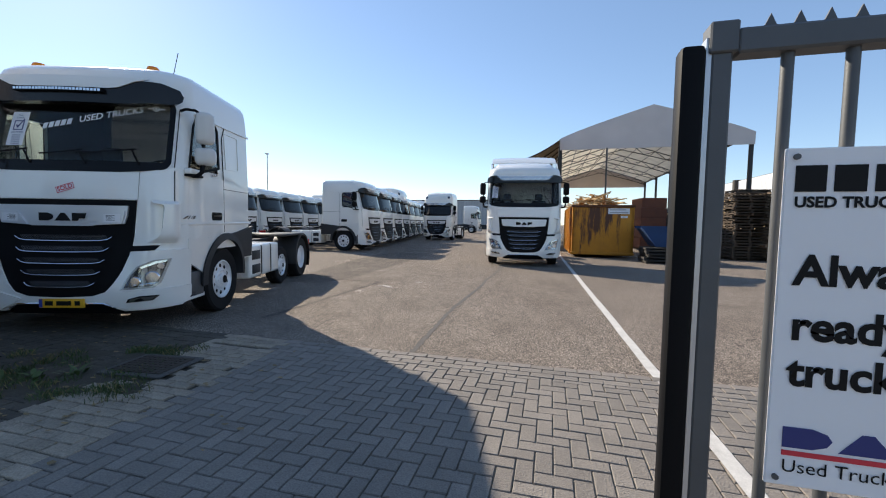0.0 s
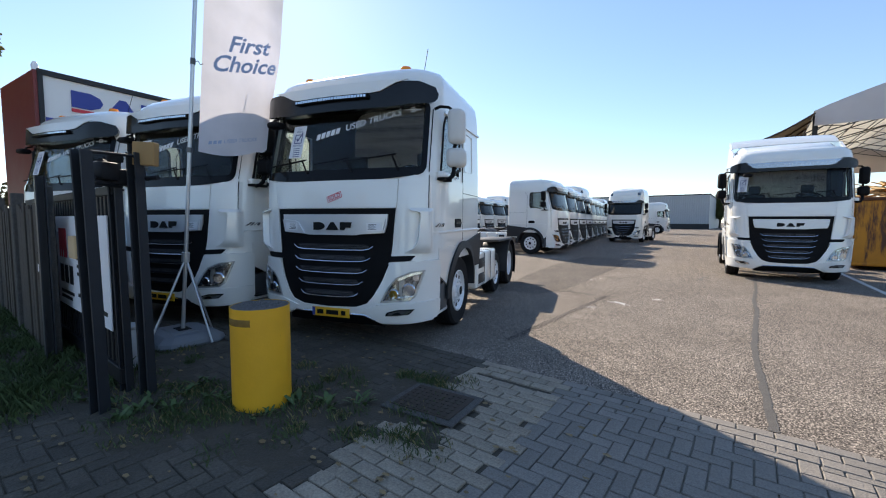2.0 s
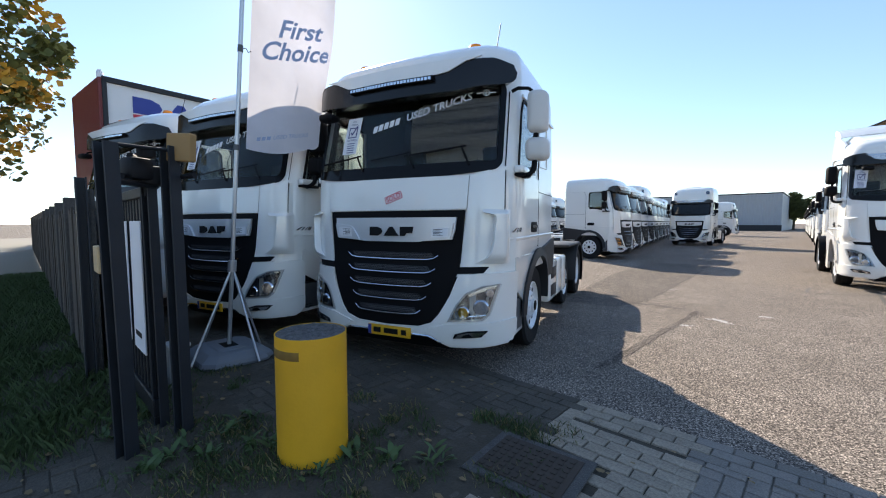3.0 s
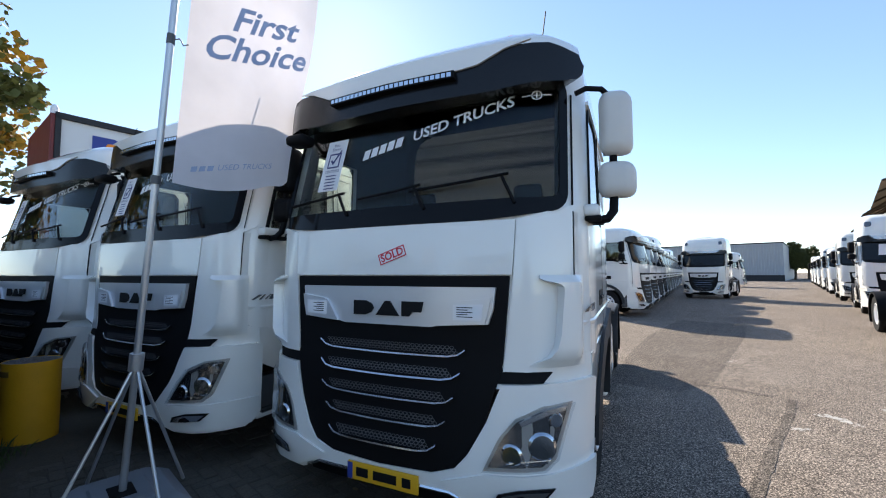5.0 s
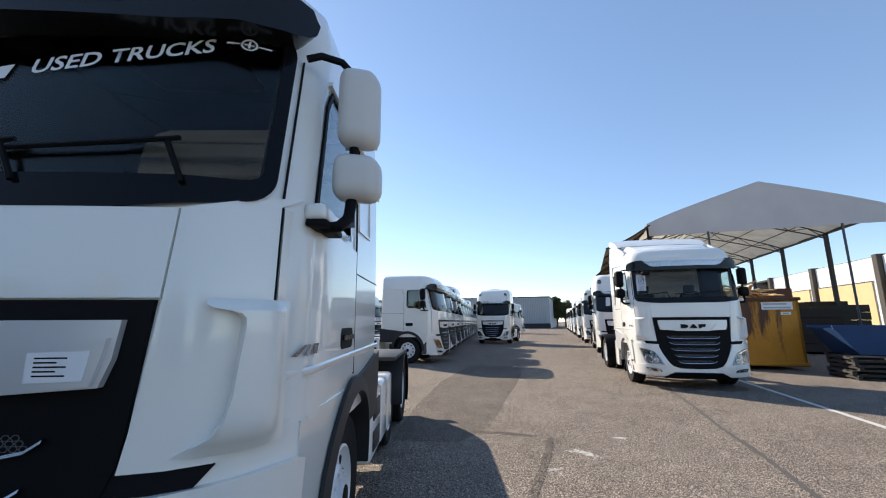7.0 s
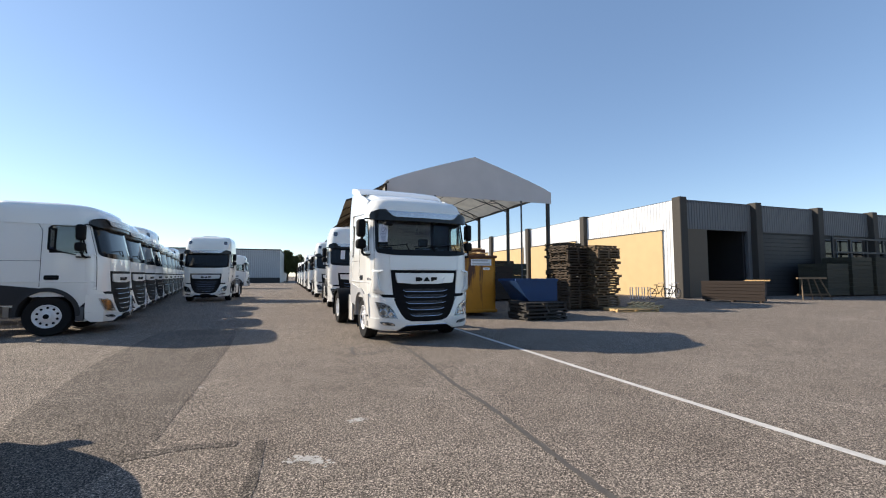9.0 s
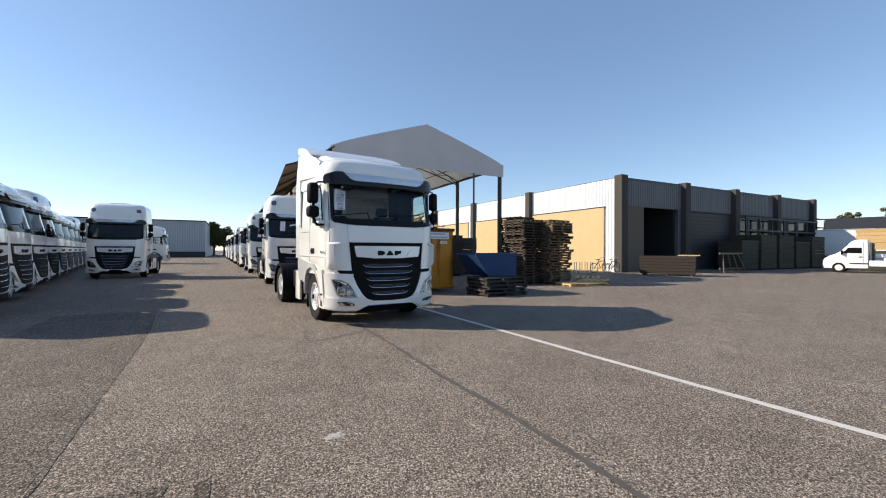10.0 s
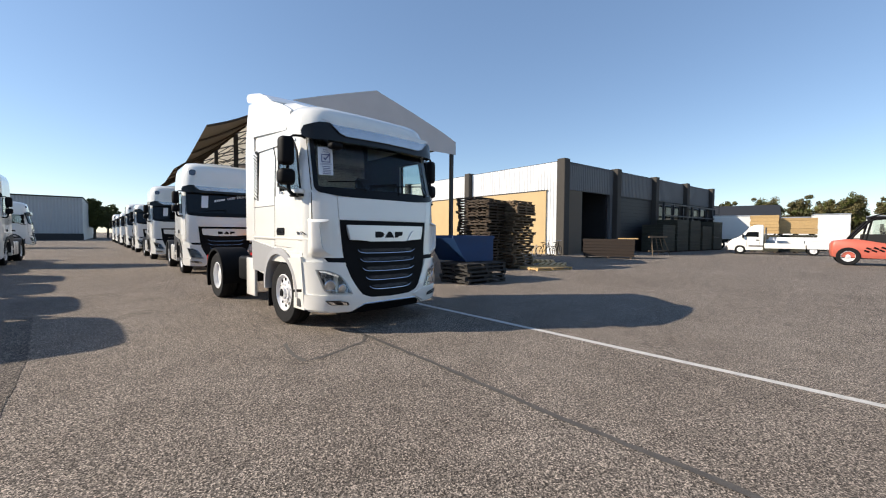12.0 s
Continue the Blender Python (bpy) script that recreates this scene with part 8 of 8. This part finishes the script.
# broad-leaved weeds at the feet of posts and bollard
random.seed(17)
wv, wf = [], []
weed_spots = [(-3.30, 2.62), (-3.12, 2.78), (-3.36, 2.92), (-3.02, 3.00), (-2.92, 3.16), (-3.60, 2.50), (-3.22, 2.45), (-2.42, 3.16), (-2.46, 3.42), (-3.85, 2.40), (-4.10, 2.52), (-2.20, 3.55), (-2.0, 3.75), (-3.45, 3.12)]
for px_, py_ in weed_spots:
    for k in range(16):
        ang, ln = random.uniform(0, 6.283), random.uniform(0.06, 0.15)
        wd, up_ = ln * random.uniform(0.10, 0.17), random.uniform(0.4, 1.2)
        bx, by = px_ + random.gauss(0, 0.05), py_ + random.gauss(0, 0.05)
        d_, n_ = Vector((math.cos(ang), math.sin(ang), 0)), Vector((-math.sin(ang), math.cos(ang), 0))
        k0 = len(wv)
        for f_, w_ in ((0.0, 0.25), (0.35, 1.0), (0.7, 0.8), (1.0, 0.05)):
            c_ = Vector((bx, by, 0.025)) + d_ * ln * f_ * 0.8 + Vector((0, 0, ln * up_ * (f_ - 0.45 * f_ * f_)))
            wv += [c_ + n_ * wd * w_, c_ - n_ * wd * w_]
        wf += [(k0 + 2 * i, k0 + 2 * i + 1, k0 + 2 * i + 3, k0 + 2 * i + 2) for i in range(3)]
me = bpy.data.meshes.new("weeds")
me.from_pydata(wv, [], wf)
me.materials.append(mat("broad_weed_leaf", (0.06, 0.105, 0.028), 0.6, vary=0.35, scale=6, per_object=0.3))
tagged(new("weeds", me), "broad-leaved green weeds round the posts and bollard", "weeds", kind="stuff")
# dry leaves and chips of bark lying about
lv, lf = [], []
for k in range(260):
    x_, y_ = random.uniform(-4.5, 0.2), random.uniform(1.6, 5.0)
    s_, t_ = random.uniform(0.012, 0.035), random.uniform(0, 6.283)
    k0 = len(lv)
    for q in range(5):
        a_ = t_ + 2 * math.pi * q / 5
        lv.append((x_ + s_ * math.cos(a_), y_ + 0.6 * s_ * math.sin(a_), max(0.032, earth_z(x_, y_) + 0.004) + random.uniform(0, 0.008)))
    lf.append(tuple(range(k0, k0 + 5)))
me = bpy.data.meshes.new("fallen_leaves")
me.from_pydata(lv, [], lf)
me.materials.append(mat("dry_fallen_leaf", (0.22, 0.15, 0.07), 0.8, vary=0.4, scale=5, per_object=0.4))
tagged(new("fallen_leaves", me), "dry brown leaves scattered over paving and earth", "leaves", kind="stuff")

# ---- paving bricks, herringbone beyond the gate and a kerb course ----
BL, BW, GAP, BT = 0.21, 0.105, 0.007, 0.014


def brick_mesh(l_, w_, seed):
    random.seed(seed)
    c = 0.0045
    v = [(-l_ / 2, -w_ / 2, -0.012), (l_ / 2, -w_ / 2, -0.012), (l_ / 2, w_ / 2, -0.012), (-l_ / 2, w_ / 2, -0.012)]
    v += [(x_, y_, BT - 0.006) for x_, y_, _ in v[:4]]
    v += [(-l_ / 2 + c, -w_ / 2 + c, BT), (l_ / 2 - c, -w_ / 2 + c, BT), (l_ / 2 - c, w_ / 2 - c, BT), (-l_ / 2 + c, w_ / 2 - c, BT)]
    f = [(0, 1, 5, 4), (1, 2, 6, 5), (2, 3, 7, 6), (3, 0, 4, 7), (4, 5, 9, 8), (5, 6, 10, 9), (6, 7, 11, 10), (7, 4, 8, 11), (8, 9, 10, 11)]
    return v, f


places = []
u = BW + GAP * 0.0
cell = 0.108
for i in range(-120, 170):
    for j in range(-40, 95):
        # 90-degree herringbone: each brick covers two cells, steps shift by one
        k = (i - j) % 4
        x_, y_ = i * cell, j * cell
        if k == 0:
            places.append((x_ + cell, y_ + cell / 2, 0))
        elif k == 3:
            places.append((x_ + cell / 2, y_ + cell, 90))
near_, rest_, old_ = [], [], []


def border(y_):
    """Where the pale old bricks meet the newer driveway bricks."""
    return -0.69 - 0.07 * (y_ - 3.0)


for x_, y_, a_ in places:
    if not (-6.5 < x_ < 11 and 0.6 < y_ < EDGE - 0.27):
        continue
    if earth_z(x_, y_) > 0.048 or border(y_) - 0.72 < x_ < border(y_) - 0.06 and y_ > 2.0 or abs(x_ + 1.53) < 0.34 and abs(y_ - 4.10) < 0.28:
        continue
    (old_ if x_ < border(y_) else near_ if x_ < 1.6 and 3.3 < y_ else rest_).append((x_, y_, a_))
x_ = -9.0
while x_ < 11:
    for r_ in range(3):
        (old_ if x_ < border(EDGE) else rest_).append((x_ + 0.108 * (r_ % 2), EDGE - 0.06 - 0.108 * r_, 0, 0.005))
    x_ += 0.217
for r_ in range(27):
    y_ = 2.0 + 0.108 * r_
    for c_ in range(4):
        x_ = border(y_) - 0.05 - 0.108 * (1 + r_ % 2) - 0.217 * c_ + 0.108
        if y_ < EDGE - 0.40 and not (abs(x_ + 1.53) < 0.34 and abs(y_ - 4.10) < 0.28):
            old_.append((x_, y_, 0, 0.005))
random.seed(4)
v0, f0 = brick_mesh(2 * cell - GAP, cell - GAP, 1)
me = bpy.data.meshes.new("brick")
me.from_pydata(v0, [], f0)
me.materials.append(BRICK)
me_old = bpy.data.meshes.new("brick")
me_old.from_pydata(v0, [], f0)
me_old.materials.append(OLD_BRICK)
pav = thing("brick_paving", "grey brick paving in herringbone at the yard entrance", "paving", kind="structure")


def lay(x_, y_, a_, rough, up=0.0):
    z_ = 0.006 + up + random.uniform(-0.002, 0.002) * rough
    return pose(x_, y_, z_, random.uniform(-0.6, 0.6) * rough, random.uniform(-0.6, 0.6) * rough, a_ + random.uniform(-0.8, 0.8) * rough)


dirty_ = [p for p in old_ if p[0] < border(p[1]) - 0.86]
old_ = [p for p in old_ if p[0] >= border(p[1]) - 0.86]
pick_old = [p for p in old_ if -2.4 < p[0] and 3.0 < p[1] < 4.9][:150]
pick_new = [p for p in near_ if -0.9 < p[0] < 1.6 and 3.6 < p[1]][:145]
for p in pick_new:
    part("brick", me, BRICK, pav).matrix_basis = lay(*p[:3], 1.0, *p[3:])
for p in pick_old:
    part("brick", me_old, OLD_BRICK, pav).matrix_basis = lay(*p[:3], 1.8, *p[3:])
for name_, list_, done_, mat_, rough_ in (("brick_field", rest_ + near_, set(pick_new), BRICK, 1.0), ("old_brick_field", old_, set(pick_old), OLD_BRICK, 1.8), ("dirty_brick_field", dirty_, set(), DIRTY_BRICK, 2.2)):
    verts, faces = [], []
    for p in list_:
        if p in done_:
            continue
        m_ = lay(*p[:3], rough_, *p[3:])
        k = len(verts)
        verts += [tuple(m_ @ Vector(q)) for q in v0]
        faces += [tuple(q + k for q in f_) for f_ in f0]
    me2 = bpy.data.meshes.new(name_)
    me2.from_pydata(verts, [], faces)
    me2.materials.append(mat_)
    tagged(part(name_, me2, mat_, pav), kind="stuff")
